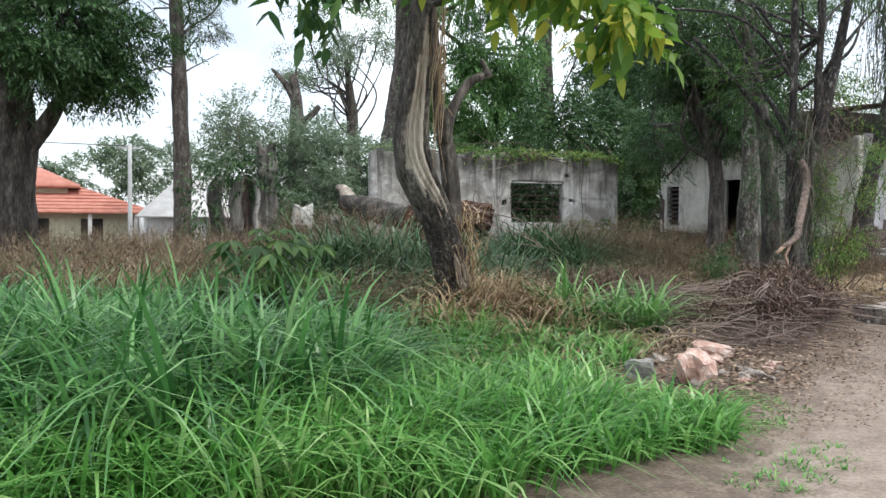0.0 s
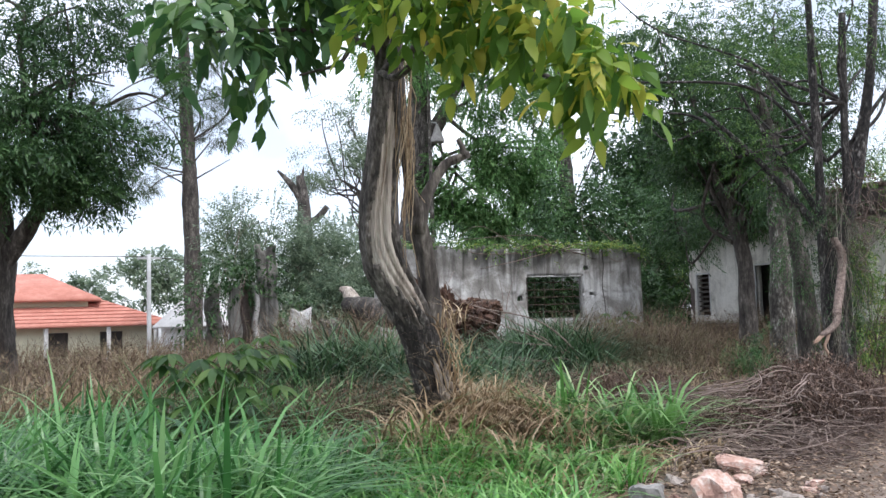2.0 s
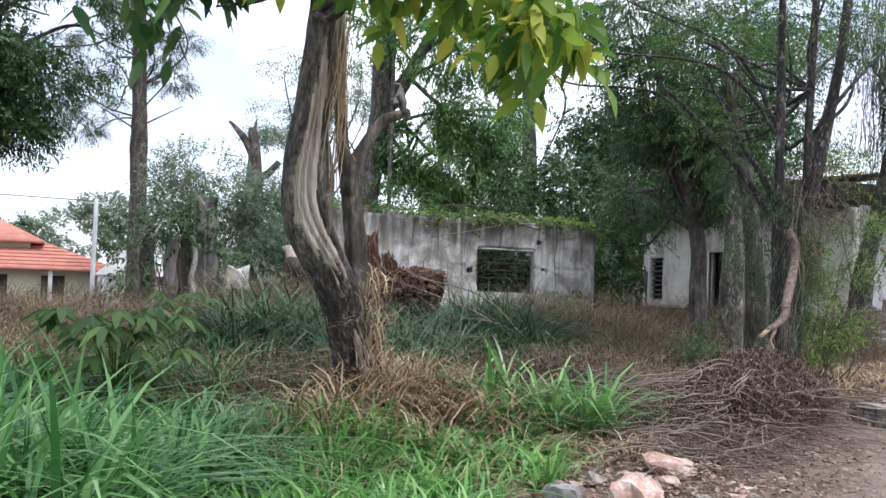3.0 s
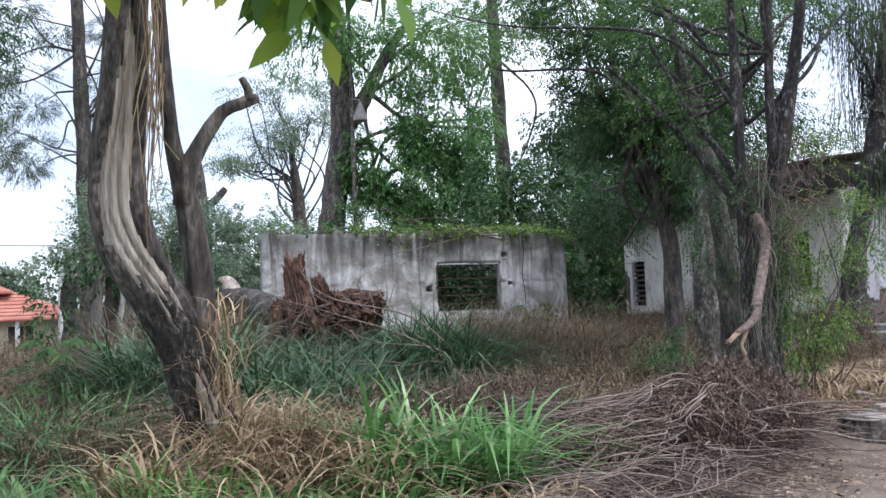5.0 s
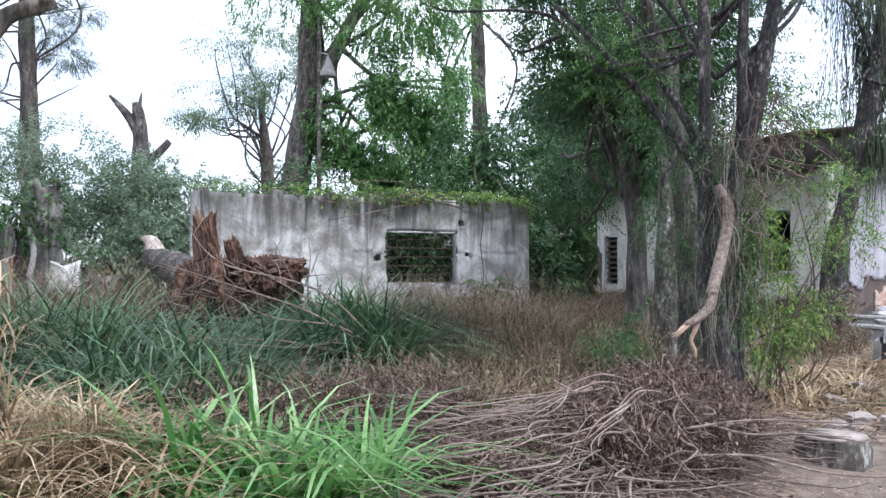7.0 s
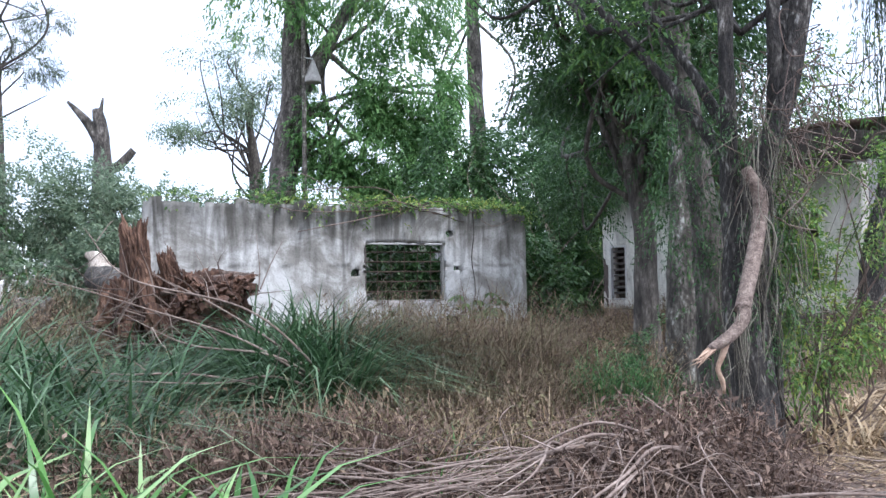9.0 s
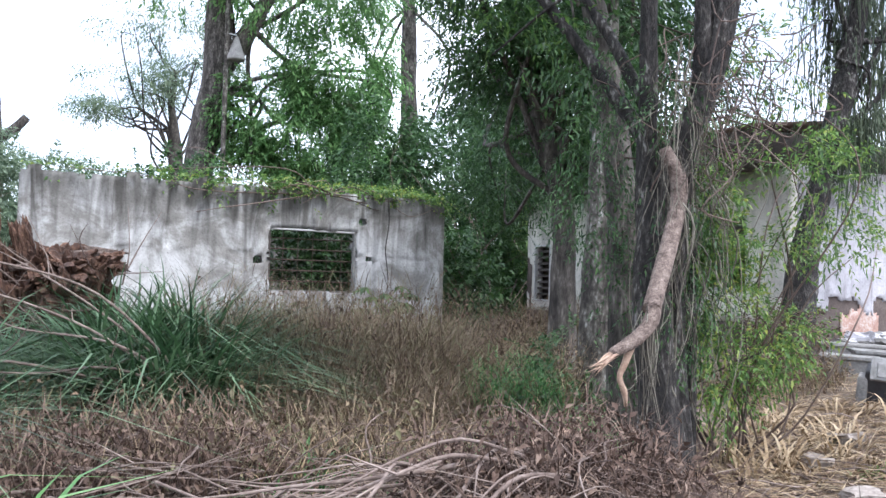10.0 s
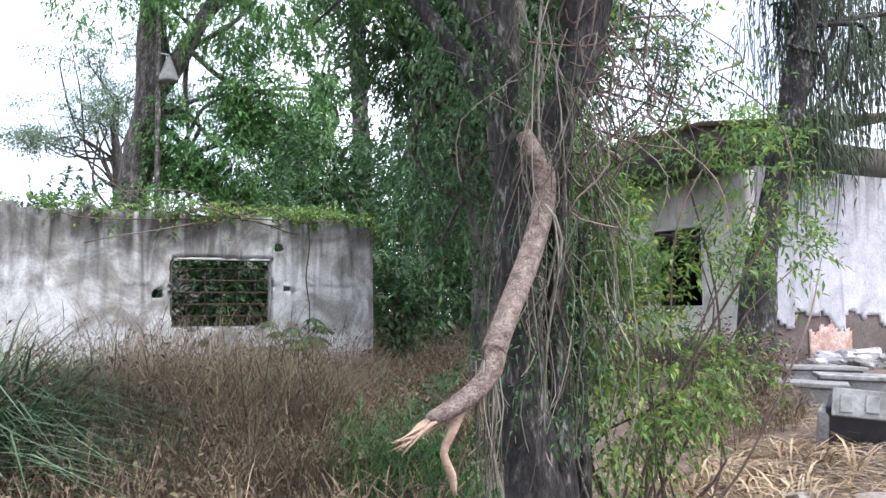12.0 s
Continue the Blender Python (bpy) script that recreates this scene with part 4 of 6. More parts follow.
def tree_vined():
    """The tall many-stemmed tree hung with creepers."""
    rng = np.random.default_rng(31)
    stems = [([(11.1, 10.27, 0.0), (11.07, 10.27, 0.6), (11.04, 10.32, 1.2), (11.06, 10.34, 1.8), (11.2, 10.28, 2.3), (11.36, 10.18, 2.75), (11.5, 10.06, 3.6), (11.7, 9.95, 5.0), (11.9, 9.9, 7.5)], [0.18, 0.125, 0.115, 0.112, 0.105, 0.085, 0.075, 0.065, 0.05]),
             ([(11.2, 10.4, 0.1), (11.12, 10.42, 1.0), (11.05, 10.4, 2.0), (10.99, 10.34, 2.9), (10.95, 10.3, 3.7), (10.9, 10.25, 6.0)], [0.085, 0.075, 0.07, 0.064, 0.058, 0.045]),
             ([(11.32, 10.3, 0.1), (11.3, 10.38, 1.2), (11.3, 10.3, 2.2), (11.32, 10.19, 2.9), (11.3, 10.15, 3.7), (11.35, 10.1, 5.5)], [0.075, 0.065, 0.06, 0.058, 0.055, 0.045]),
             ([(11.1, 10.4, 2.3), (10.95, 10.6, 2.7), (10.73, 10.85, 3.16), (10.4, 11.1, 3.7), (9.9, 11.4, 4.3)], [0.06, 0.055, 0.048, 0.04, 0.025]),
             ([(11.05, 10.4, 2.6), (10.95, 10.65, 3.1), (10.8, 11.0, 3.7), (10.5, 11.3, 4.6)], [0.045, 0.04, 0.035, 0.02]),
             ([(11.35, 10.2, 3.1), (11.6, 10.3, 3.7), (12.2, 10.4, 4.3), (13.0, 10.5, 5.0)], [0.05, 0.04, 0.03, 0.02]),
             ([(11.56, 10.5, 0.1), (11.55, 10.49, 0.7), (11.53, 10.48, 1.2), (11.58, 10.5, 1.9)], [0.045, 0.04, 0.035, 0.03])]
    lobes = [((9.8, 12.6, 4.6), (1.2, 1.2, 0.6), 0.5), ((10.8, 11.6, 4.9), (1.2, 1.3, 0.8), 0.8), ((9.0, 13.6, 5.3), (1.2, 1.2, 0.7), 0.4), ((11.6, 10.4, 5.8), (1.8, 1.4, 1.0), 1.0), ((12.8, 10.6, 5.0), (1.0, 0.8, 0.6), 0.35), ((10.3, 12.2, 6.2), (2.0, 1.8, 1.0), 1.0), ((10.2, 10.9, 3.4), (0.4, 0.5, 0.5), 0.2)]
    stems += limbs_to(lobes, [(11.1, 10.3, 3.4), (10.4, 11.3, 3.6), (11.3, 10.1, 4.2)], rng, 0.03, 2)
    c = Build()
    n = 1800
    p, d = in_lobes(lobes, n, rng, 0.15, 1.05, 0.55, 5)
    d[:, 2] *= 0.4
    sprigs(c, p, d, rng, 10, 0.28, 0.06, 0.36, 0.25, 0.8)
    t = tree("vine_hung_tree", "dark many-stemmed tree hung with dry creepers", (11.14, 10.25, 0.2), stems, M_BARK_CHAR, c, M_LEAF_MID, sides=20, rough=0.2)
    # the torn-off branch that hangs down
    b = Build()
    tube(b, [(10.96, 10.13, 2.3), (10.99, 10.1, 2.21), (11.04, 10.08, 2.09), (11.02, 10.06, 1.92), (10.87, 9.96, 1.66), (10.63, 9.79, 1.37), (10.53, 9.72, 1.24)], [0.04, 0.05, 0.058, 0.056, 0.058, 0.054, 0.056], 16, 0.03, 0.07, 0, 9)
    tube(b, [(10.55, 9.72, 1.27), (10.5, 9.69, 1.17), (10.42, 9.68, 1.09), (10.33, 9.675, 1.04), (10.2, 9.665, 0.985)], [0.045, 0.05, 0.046, 0.045, 0.03], 12, 0.03, 0.15, 0, 10)
    br = under(b.part("broken_branch", M_BRANCH, None, "peeling pinkish broken branch", True), t)
    b = Build()
    for k in range(15):
        e = np.array((10.05 + rng.normal(0, 0.04), 9.65 + rng.normal(0, 0.02), 0.9 + rng.normal(0, 0.02)))
        tube(b, [(10.28 + rng.normal(0, 0.02), 9.67, 1.02), (10.16, 9.66 + rng.normal(0, 0.012), 0.95 + rng.normal(0, 0.012)), e], [0.012, 0.007, 0.001], 5, 0.04, 0.3)
    tube(b, [(10.34, 9.68, 1.02), (10.31, 9.68, 0.93), (10.28, 9.69, 0.85), (10.31, 9.68, 0.76), (10.32, 9.68, 0.68)], [0.026, 0.018, 0.014, 0.017, 0.01], 8, 0.03, 0.3)
    rt = Build()
    for k in range(22):
        q = np.array((10.5 + rng.normal(0, 0.03), 9.7 + rng.normal(0, 0.02), 1.22 + rng.normal(0, 0.03)))
        tube(rt, [q, q + (rng.normal(0, 0.03), -0.02, -0.2), q + (rng.normal(0, 0.06), -0.01, -rng.uniform(0.3, 0.8))], [0.004, 0.003, 0.002], 4, 0.12, cap=False)
    hr = rt.part("rootlet_fringe", M_VINE, None, "thin grey dangling fibres")
    hr.parent = br
    sp = b.part("splintered_end", M_SPLINTER, None, "pale splintered wood")
    sp.parent = br
    # creepers
    b = Build()
    for k in range(110):
        x = 10.95 + 0.7 * rng.random() ** 1.4
        s = np.array((x, 10.12 + rng.normal(0, 0.12) + 0.2 * (x - 11.0), rng.uniform(1.5, 3.1)))
        ln = rng.uniform(0.4, 1.6)
        e = s + (rng.normal(0, 0.16), rng.normal(0, 0.06), -min(ln, s[2] - 0.25))
        m = (s + e) / 2 + rng.normal(0, 0.07, 3)
        tube(b, [s, s * 0.7 + m * 0.3 + rng.normal(0, 0.05, 3), m, e * 0.6 + m * 0.4 + rng.normal(0, 0.06, 3), e], [0.003, 0.003, 0.003, 0.003, 0.002] if k % 9 else [0.007, 0.007, 0.006, 0.006, 0.005], 4, 0.14, cap=False)
    under(b.part("creeper_curtain", M_VINE, None, "grey-brown hanging creeper stems"), t)
    b = Build()
    for k in range(55):
        s = np.array((rng.uniform(11.0, 11.7), 10.1 + rng.normal(0, 0.2), rng.uniform(2.2, 3.2)))
        pts = [s]
        for _ in range(4):
            pts.append(pts[-1] + rng.normal(0, 0.16, 3) + np.array((0.03, 0, -0.02)))
        tube(b, pts, [0.006, 0.005, 0.005, 0.004, 0.002], 4, 0.1, cap=False)
    under(b.part("twig_tangle", M_TWIG_DARK, None, "tangle of dry grey twigs"), t)
    c = Build()
    p, d = in_lobes([((11.1, 10.7, 2.8), (0.4, 0.2, 0.4), 0.6), ((10.85, 10.75, 2.1), (0.25, 0.2, 0.6), 1), ((11.5, 10.6, 1.7), (0.3, 0.2, 0.8), 1), ((11.25, 10.6, 1.2), (0.3, 0.2, 0.8), 0.6), ((11.2, 10.2, 1.5), (0.22, 0.16, 0.9), 0.8), ((11.1, 10.25, 2.7), (0.3, 0.16, 0.3), 0.3)], 800, rng, 0.3)
    d[:, 2] = -0.6
    sprigs(c, p, d, rng, 8, 0.2, 0.042, 0.34, 0.4)
    under(c.part("creeper_foliage", M_LEAF_DARK, None, "green creeper leaves"), t)


tree_vined()


def bush(name, label, at, lobes, leaf, n, per, reach, length, width, seed, droop=0.3, gap=0.4, gap_scale=0.35, stems=7, bark=None, category="bush", hollow=0.3):
    rng = np.random.default_rng(seed)
    t = empty(name, label, category, at)
    b = Build()
    for c, r, w in lobes:
        for _ in range(stems):
            s = np.array(at) + (*rng.normal(0, 0.1, 2), -0.05)
            e = np.array(c) + rng.normal(0, 0.55, 3) * np.array(r)
            gap_ = np.linalg.norm(e - s)
            tube(b, [s, s * 0.65 + e * 0.35 + rng.normal(0, 0.09, 3) * gap_, s * 0.3 + e * 0.7 + rng.normal(0, 0.09, 3) * gap_, e], [0.014, 0.009, 0.006, 0.003], 5, 0.2, cap=False)
    under(b.part("stem_tangle", bark or M_TWIG_DARK), t)
    c = Build()
    p, d = in_lobes(lobes, n, rng, hollow, gap, gap_scale, seed)
    d = d + (0, 0, 0.2)
    sprigs(c, p, d, rng, per, reach, length, width, droop)
    under(c.part("foliage", leaf), t)
    return t


def g3(x, y):
    return (x, y, float(height(x, y)))


bush("leafy_bush", "yellow-green leafy bush beside a vine-hung tree", g3(12.2, 10.9),
     [((11.78, 10.7, 1.95), (0.24, 0.25, 0.4), 1.7), ((11.92, 10.7, 1.35), (0.3, 0.25, 0.4), 1.9), ((12.2, 10.6, 0.95), (0.4, 0.3, 0.22), 0.9), ((12.5, 10.5, 1.1), (0.3, 0.25, 0.1), 0.35), ((12.4, 10.4, 2.48), (0.34, 0.25, 0.14), 0.2), ((12.75, 10.3, 2.2), (0.24, 0.25, 0.32), 0.42), ((12.85, 10.3, 1.75), (0.3, 0.25, 0.12), 0.3), ((12.4, 10.5, 1.72), (0.35, 0.25, 0.08), 0.3), ((11.9, 10.6, 0.75), (0.25, 0.25, 0.3), 0.5), ((12.2, 10.4, 3.1), (0.5, 0.3, 0.35), 0.25)],
     M_LEAF_BRIGHT, 1400, 9, 0.22, 0.056, 0.36, 51, stems=2)


def feathery(lobes, n, rng, per=12, reach=0.34, length=0.11, width=0.3, gap=0.5, gs=0.9, seed=1, flat=0.25, hollow=0.25):
    c = Build()
    p, d = in_lobes(lobes, n, rng, hollow, gap, gs, seed)
    d[:, 2] = d[:, 2] * flat - 0.1
    sprigs(c, p, d, rng, per, reach, length, width, 0.25, 1.1, 0.1)
    return c


def tree_dense():
    """The dark spreading tree between the ruin and the house: two trunks side by side."""
    rng = np.random.default_rng(41)
    lobes = [((14.2, 16.3, 5.0), (1.3, 1.6, 1.6), 1.3), ((14.4, 15.4, 4.5), (1.3, 1.4, 1.3), 1.0), ((14.5, 15.5, 6.6), (1.6, 1.8, 1.4), 1.0), ((13.5, 14.9, 3.3), (0.9, 0.9, 0.5), 0.5), ((15.6, 15.2, 4.3), (1.0, 1.2, 1.1), 0.5), ((13.7, 14.2, 5.0), (1.1, 1.1, 1.0), 0.6), ((15.9, 20.6, 4.0), (1.0, 1.1, 0.7), 0.5), ((14.9, 19.0, 3.4), (0.7, 0.9, 0.9), 0.5), ((15.3, 14.0, 6.6), (1.3, 1.1, 0.9), 0.25), ((12.3, 15.2, 5.6), (0.9, 0.9, 0.9), 0.6), ((11.7, 15.0, 6.6), (1.0, 1.0, 0.8), 0.5), ((12.7, 15.2, 4.2), (0.8, 0.8, 0.7), 0.5)]
    stems = [([(13.71, 15.28, 0.1), (13.7, 15.28, 1.2), (13.68, 15.3, 2.4), (13.5, 15.5, 3.6), (13.2, 15.8, 5.0), (13.0, 16.0, 6.5)], [0.22, 0.17, 0.16, 0.14, 0.1, 0.05])]
    stems += limbs_to(lobes, [(13.65, 15.35, 2.6), (13.5, 15.5, 3.6), (13.3, 15.7, 4.4)], rng, 0.05, 2)
    c = feathery(lobes, 8600, rng, 11, 0.32, 0.09, 0.34, 0.42, 0.7, 3)
    tree("dense_dark_tree", "dense dark green spreading tree in front of a ruin", g3(13.71, 15.28), stems, M_BARK_DARK, c, M_LEAF_DARK)
    # its neighbours: lichen-spotted trunks
    stems = [([(12.9, 13.4, 0.05), (12.88, 13.38, 1.2), (12.92, 13.4, 2.4), (13.0, 13.5, 3.6), (13.3, 13.8, 5.5)], [0.24, 0.2, 0.18, 0.15, 0.08])]
    lobes = [((13.2, 13.6, 4.2), (0.9, 0.9, 0.9), 1), ((13.4, 13.6, 5.8), (1.2, 1.2, 1.0), 1)]
    stems += limbs_to(lobes, [(13.0, 13.5, 3.4), (13.2, 13.7, 4.6)], rng, 0.03, 3)
    tree("lichen_spotted_tree", "tree with a pale lichen-spotted trunk", g3(12.9, 13.4), stems, M_BARK_LICHEN, feathery(lobes, 560, rng, 10, 0.3, 0.085, 0.34, 0.5, 0.6, 4), M_LEAF_DARK)
    stems = [([(12.1, 11.9, 0.05), (12.08, 11.9, 1.2), (12.0, 11.95, 2.4), (11.9, 12.1, 3.6), (11.7, 12.5, 5.5)], [0.19, 0.16, 0.14, 0.12, 0.06])]
    lobes = [((11.8, 12.4, 5.2), (1.0, 1.0, 0.9), 1), ((11.9, 12.1, 3.4), (0.5, 0.5, 0.45), 0.35)]
    stems += limbs_to(lobes, [(11.9, 12.1, 3.4), (11.8, 12.3, 4.5)], rng, 0.03, 3)
    tree("slender_dark_tree", "slender dark-barked tree beside a creeper-hung one", g3(12.1, 11.9), stems, M_BARK_DARK, feathery(lobes, 450, rng, 10, 0.3, 0.085, 0.34, 0.5, 0.6, 5), M_LEAF_DARK)


tree_dense()


def tree_house():
    rng = np.random.default_rng(43)
    stems = [([(16.48, 13.9, 0.3), (16.6, 13.97, 1.0), (16.8, 14.04, 2.0), (17.14, 14.05, 3.0), (17.55, 14.0, 4.5), (18.0, 14.0, 6.5), (18.5, 14.0, 9.0)], [0.3, 0.215, 0.18, 0.165, 0.15, 0.13, 0.1])]
    lobes = [((17.5, 13.8, 4.2), (0.5, 0.4, 0.8), 0.7), ((18.6, 14.3, 5.2), (1.4, 0.9, 1.6), 1), ((18.3, 14.2, 7.2), (1.6, 1.2, 1.4), 1), ((17.2, 13.9, 5.6), (0.6, 0.6, 1.4), 0.5), ((20.2, 14.6, 5.5), (1.2, 1.0, 1.7), 0.8)]
    stems += limbs_to(lobes, [(17.3, 14.0, 3.6), (17.65, 14.0, 5.0), (18.0, 14, 6.5)], rng, 0.04, 2)
    c = Build()
    n = 1500
    p, d = in_lobes(lobes, n, rng, 0.2, 0.55, 0.6, 8)
    for k in range(n):
        ln = rng.uniform(0.4, 1.1)
        e = p[k] + (rng.normal(0, 0.05), rng.normal(0, 0.05), -ln)
        tube(c, [p[k], (p[k] + e) / 2 + rng.normal(0, 0.03, 3), e], [0.008, 0.009, 0.003], 3, 0.5, cap=False)
    d[:, 2] = -1.2
    sprigs(c, p, d, rng, 7, 0.5, 0.09, 0.22, 0.6, 0.5)
    tree("weeping_tree", "rough-barked tree with weeping needle strands", g3(16.48, 13.9), stems, M_BARK_CHAR, c, M_NEEDLE, sides=22, rough=0.16)


tree_house()


def far_trees():
    rng = np.random.default_rng(47)
    # dark feathery tree by the red-roofed bungalow
    lobes = [((-0.6, 17.0, 5.6), (2.2, 2.0, 1.6), 1.2), ((0.6, 16.6, 4.6), (1.3, 1.2, 0.9), 0.9), ((-0.9, 16.2, 3.9), (1.0, 1.0, 0.7), 0.7), ((1.2, 17.2, 5.6), (1.1, 1.1, 0.8), 0.7), ((-1.5, 17.5, 7.5), (2.6, 2.4, 1.5), 1.0), ((0.9, 17.0, 7.0), (1.4, 1.4, 1.0), 0.7), ((1.7, 16.8, 4.5), (0.8, 0.8, 0.6), 0.5), ((2.1, 17.0, 5.7), (0.8, 0.8, 0.7), 0.5), ((0.2, 16.2, 3.9), (1.0, 0.9, 0.55), 0.8), ((1.3, 16.6, 3.7), (0.5, 0.5, 0.35), 0.3)]
    stems = [([(-0.45, 17.6, 0.0), (-0.42, 17.6, 1.4), (-0.35, 17.5, 2.6), (-0.4, 17.4, 4.0), (-0.6, 17.2, 6.0)], [0.5, 0.42, 0.38, 0.25, 0.12]), ([(-0.32, 17.5, 2.3), (0.3, 17.1, 3.2), (0.9, 16.9, 4.4), (1.3, 17.1, 5.4)], [0.18, 0.13, 0.09, 0.04])]
    stems += limbs_to(lobes, [(-0.38, 17.4, 3.8), (-0.5, 17.3, 5.0), (0.4, 17.0, 3.4)], rng, 0.06, 2)
    tree("feathery_dark_tree", "large dark tree with drooping feathery foliage", g3(-0.45, 17.6), stems, M_BARK_DARK, feathery(lobes, 6800, rng, 11, 0.36, 0.1, 0.32, 0.35, 0.8, 6), M_LEAF_DARK, sides=18)
    # straight pine
    stems = [([(4.0, 31.4, -0.7), (4.0, 31.4, 2.5), (3.9, 31.4, 6.0), (3.75, 31.4, 10.0), (3.6, 31.4, 15)], [0.34, 0.3, 0.26, 0.2, 0.12])]
    lobes = [((x, 31.4 + 0.3 * math.sin(5 * x + z), z), (0.6, 0.6, 0.26), 1) for x, z in ((2.4, 9.0), (2.5, 7.9), (2.6, 6.7), (5.15, 9.2), (4.95, 7.9), (4.5, 8.6), (2.2, 6.0), (1.3, 8.6), (1.2, 7.3), (1.6, 6.5), (3.2, 10.2), (4.6, 10.6), (2.2, 11.0), (5.0, 12.0), (3.4, 12.6))]
    stems += limbs_to(lobes, [(3.9, 31.4, 6.5), (3.85, 31.4, 7.5), (3.8, 31.4, 8.5), (3.75, 31.4, 9.7)], rng, 0.04, 1)
    for k in range(6):
        z = rng.uniform(5.5, 11)
        stems.append(([(3.85, 31.4, z), (3.85 + rng.choice([-1, 1]) * rng.uniform(0.8, 1.9), 31.3, z + rng.uniform(0.2, 0.9))], [0.035, 0.01]))
    tree("straight_pine", "tall straight dark pine trunk with sparse foliage", g3(4.0, 31.4), stems, M_BARK_DARK, feathery(lobes, 1500, rng, 14, 0.34, 0.17, 0.12, 0.3, 0.5, 7, 0.6), M_NEEDLE)
    # dead snag
    stems = [([(6.62, 25.3, 0.0), (6.6, 25.3, 2.5), (6.62, 25.25, 4.0), (6.58, 25.25, 5.0), (6.5, 25.25, 5.5)], [0.3, 0.27, 0.22, 0.17, 0.1]), ([(6.6, 25.25, 4.7), (6.3, 25.3, 5.2), (5.9, 25.4, 5.65)], [0.14, 0.1, 0.03]), ([(6.65, 25.2, 4.1), (6.95, 25.15, 4.25), (7.25, 25.1, 4.6)], [0.13, 0.11, 0.08]), ([(6.55, 25.25, 5.3), (6.62, 25.25, 5.75)], [0.07, 0.02])]
    tree("dead_snag", "grey dead tree stump with broken forks", g3(6.62, 25.3), stems, M_BARK_GREY, rough=0.15)
    # thin airy tree far behind
    stems = [([(12.5, 39, 0), (12.5, 39, 3.5), (12.4, 39, 6.0), (12.1, 39, 8.5)], [0.4, 0.34, 0.26, 0.1])]
    lobes = [((11.0, 39, 8.6), (1.9, 1.5, 0.7), 1), ((13.2, 39, 9.4), (2.0, 1.5, 1.0), 1), ((9.8, 39, 7.6), (1.1, 1.0, 0.4), 0.5), ((12.2, 39, 10.8), (2.4, 1.6, 0.9), 0.9)]
    stems += limbs_to(lobes, [(12.4, 39, 5.8), (12.2, 39, 7.0), (12.45, 39, 4.8)], rng, 0.055, 5)
    tree("airy_far_tree", "far thin-crowned tree with bare dark limbs", g3(12.5, 39), stems, M_BARK_DARK, feathery(lobes, 1700, rng, 7, 0.5, 0.15, 0.35, 0.55, 0.8, 9, 0.25, 0.1), M_LEAF_GREY_HAZED)
    # big tree behind the ruin, smothered in climbers
    stems = [([(11.4, 31.5, 0), (11.7, 31.5, 3.5), (12.0, 31.5, 5.5), (12.3, 31.5, 8.0), (12.2, 31.5, 12.0)], [0.55, 0.48, 0.45, 0.42, 0.25]), ([(12.2, 31.5, 7.3), (13.1, 31.4, 8.8), (14.0, 31.3, 10.5), (15, 31.2, 12)], [0.3, 0.26, 0.2, 0.1])]
    lobes = [((14.6, 30.6, 5.8), (1.6, 1.4, 1.7), 1.2), ((15.6, 30.2, 7.6), (1.7, 1.4, 1.6), 1.2), ((13.6, 30.8, 4.4), (1.3, 1.1, 1.0), 0.8), ((16.4, 30.0, 5.4), (0.9, 1.0, 1.5), 0.6), ((15.0, 30.5, 10.4), (2.6, 2.0, 1.5), 1.2), ((11.4, 31, 10.8), (1.6, 1.4, 1.6), 0.5), ((15.8, 30.2, 3.6), (1.2, 1.0, 0.8), 0.5), ((12.9, 31.0, 6.2), (0.7, 0.6, 1.2), 0.3)]
    stems += limbs_to(lobes, [(12.2, 31.5, 7.0), (13.3, 31.4, 9.0), (12.1, 31.5, 5.5)], rng, 0.09, 2)
    c = Build()
    p, d = in_lobes(lobes, 6600, rng, 0.3, 0.42, 0.75, 11)
    sprigs(c, p, d + (0, 0, -0.3), rng, 8, 0.4, 0.16, 0.42, 0.4)
    t = tree("climber_covered_tree", "big tree smothered in bright green climbers behind a ruin", g3(11.4, 31.5), stems, M_BARK_GREY, c, M_LEAF_FRESH, sides=16)
    # bare pole-like trunk
    stems = [([(19.0, 32.3, 0), (19.0, 32.3, 4.0), (18.9, 32.3, 8.0), (18.7, 32.3, 14.0)], [0.36, 0.32, 0.28, 0.2])]
    lobes = [((19.3, 32.2, 12.5), (2.0, 1.6, 1.2), 1), ((18.6, 32.2, 4.6), (0.7, 0.6, 0.9), 0.4)]
    stems += limbs_to(lobes, [(18.8, 32.3, 11)], rng, 0.06, 3)
    tree("tall_bare_trunk", "tall straight reddish trunk with a high crown", g3(19.0, 32.3), stems, M_BARK_GREY, feathery(lobes, 600, rng, 8, 0.4, 0.16, 0.3, 0.3, 0.8, 12), M_LEAF_MID)
    # dark tree beyond the gap
    stems = [([(22.6, 31.2, 0.3), (22.6, 31.2, 3.0), (22.4, 31.2, 6.0), (22.3, 31.2, 9.0)], [0.4, 0.34, 0.26, 0.12])]
    lobes = [((22.2, 31, 4.6), (2.4, 1.6, 2.0), 1), ((23.6, 31, 7.4), (3.2, 2.0, 2.2), 1.2), ((21.4, 31, 7.6), (1.6, 1.4, 1.6), 0.7), ((21.6, 30.8, 2.2), (1.8, 1.2, 1.4), 0.8), ((25.5, 31, 5.0), (2.2, 1.6, 2.4), 0.8)]
    stems += limbs_to(lobes, [(22.6, 31.2, 3.0), (22.4, 31.2, 6.0)], rng, 0.07, 2)
    tree("dark_background_tree", "dense dark tree beyond the gap between ruins", g3(22.6, 31.2), stems, M_BARK_DARK, feathery(lobes, 4200, rng, 8, 0.5, 0.2, 0.42, 0.2, 0.8, 13), M_LEAF_DARK)
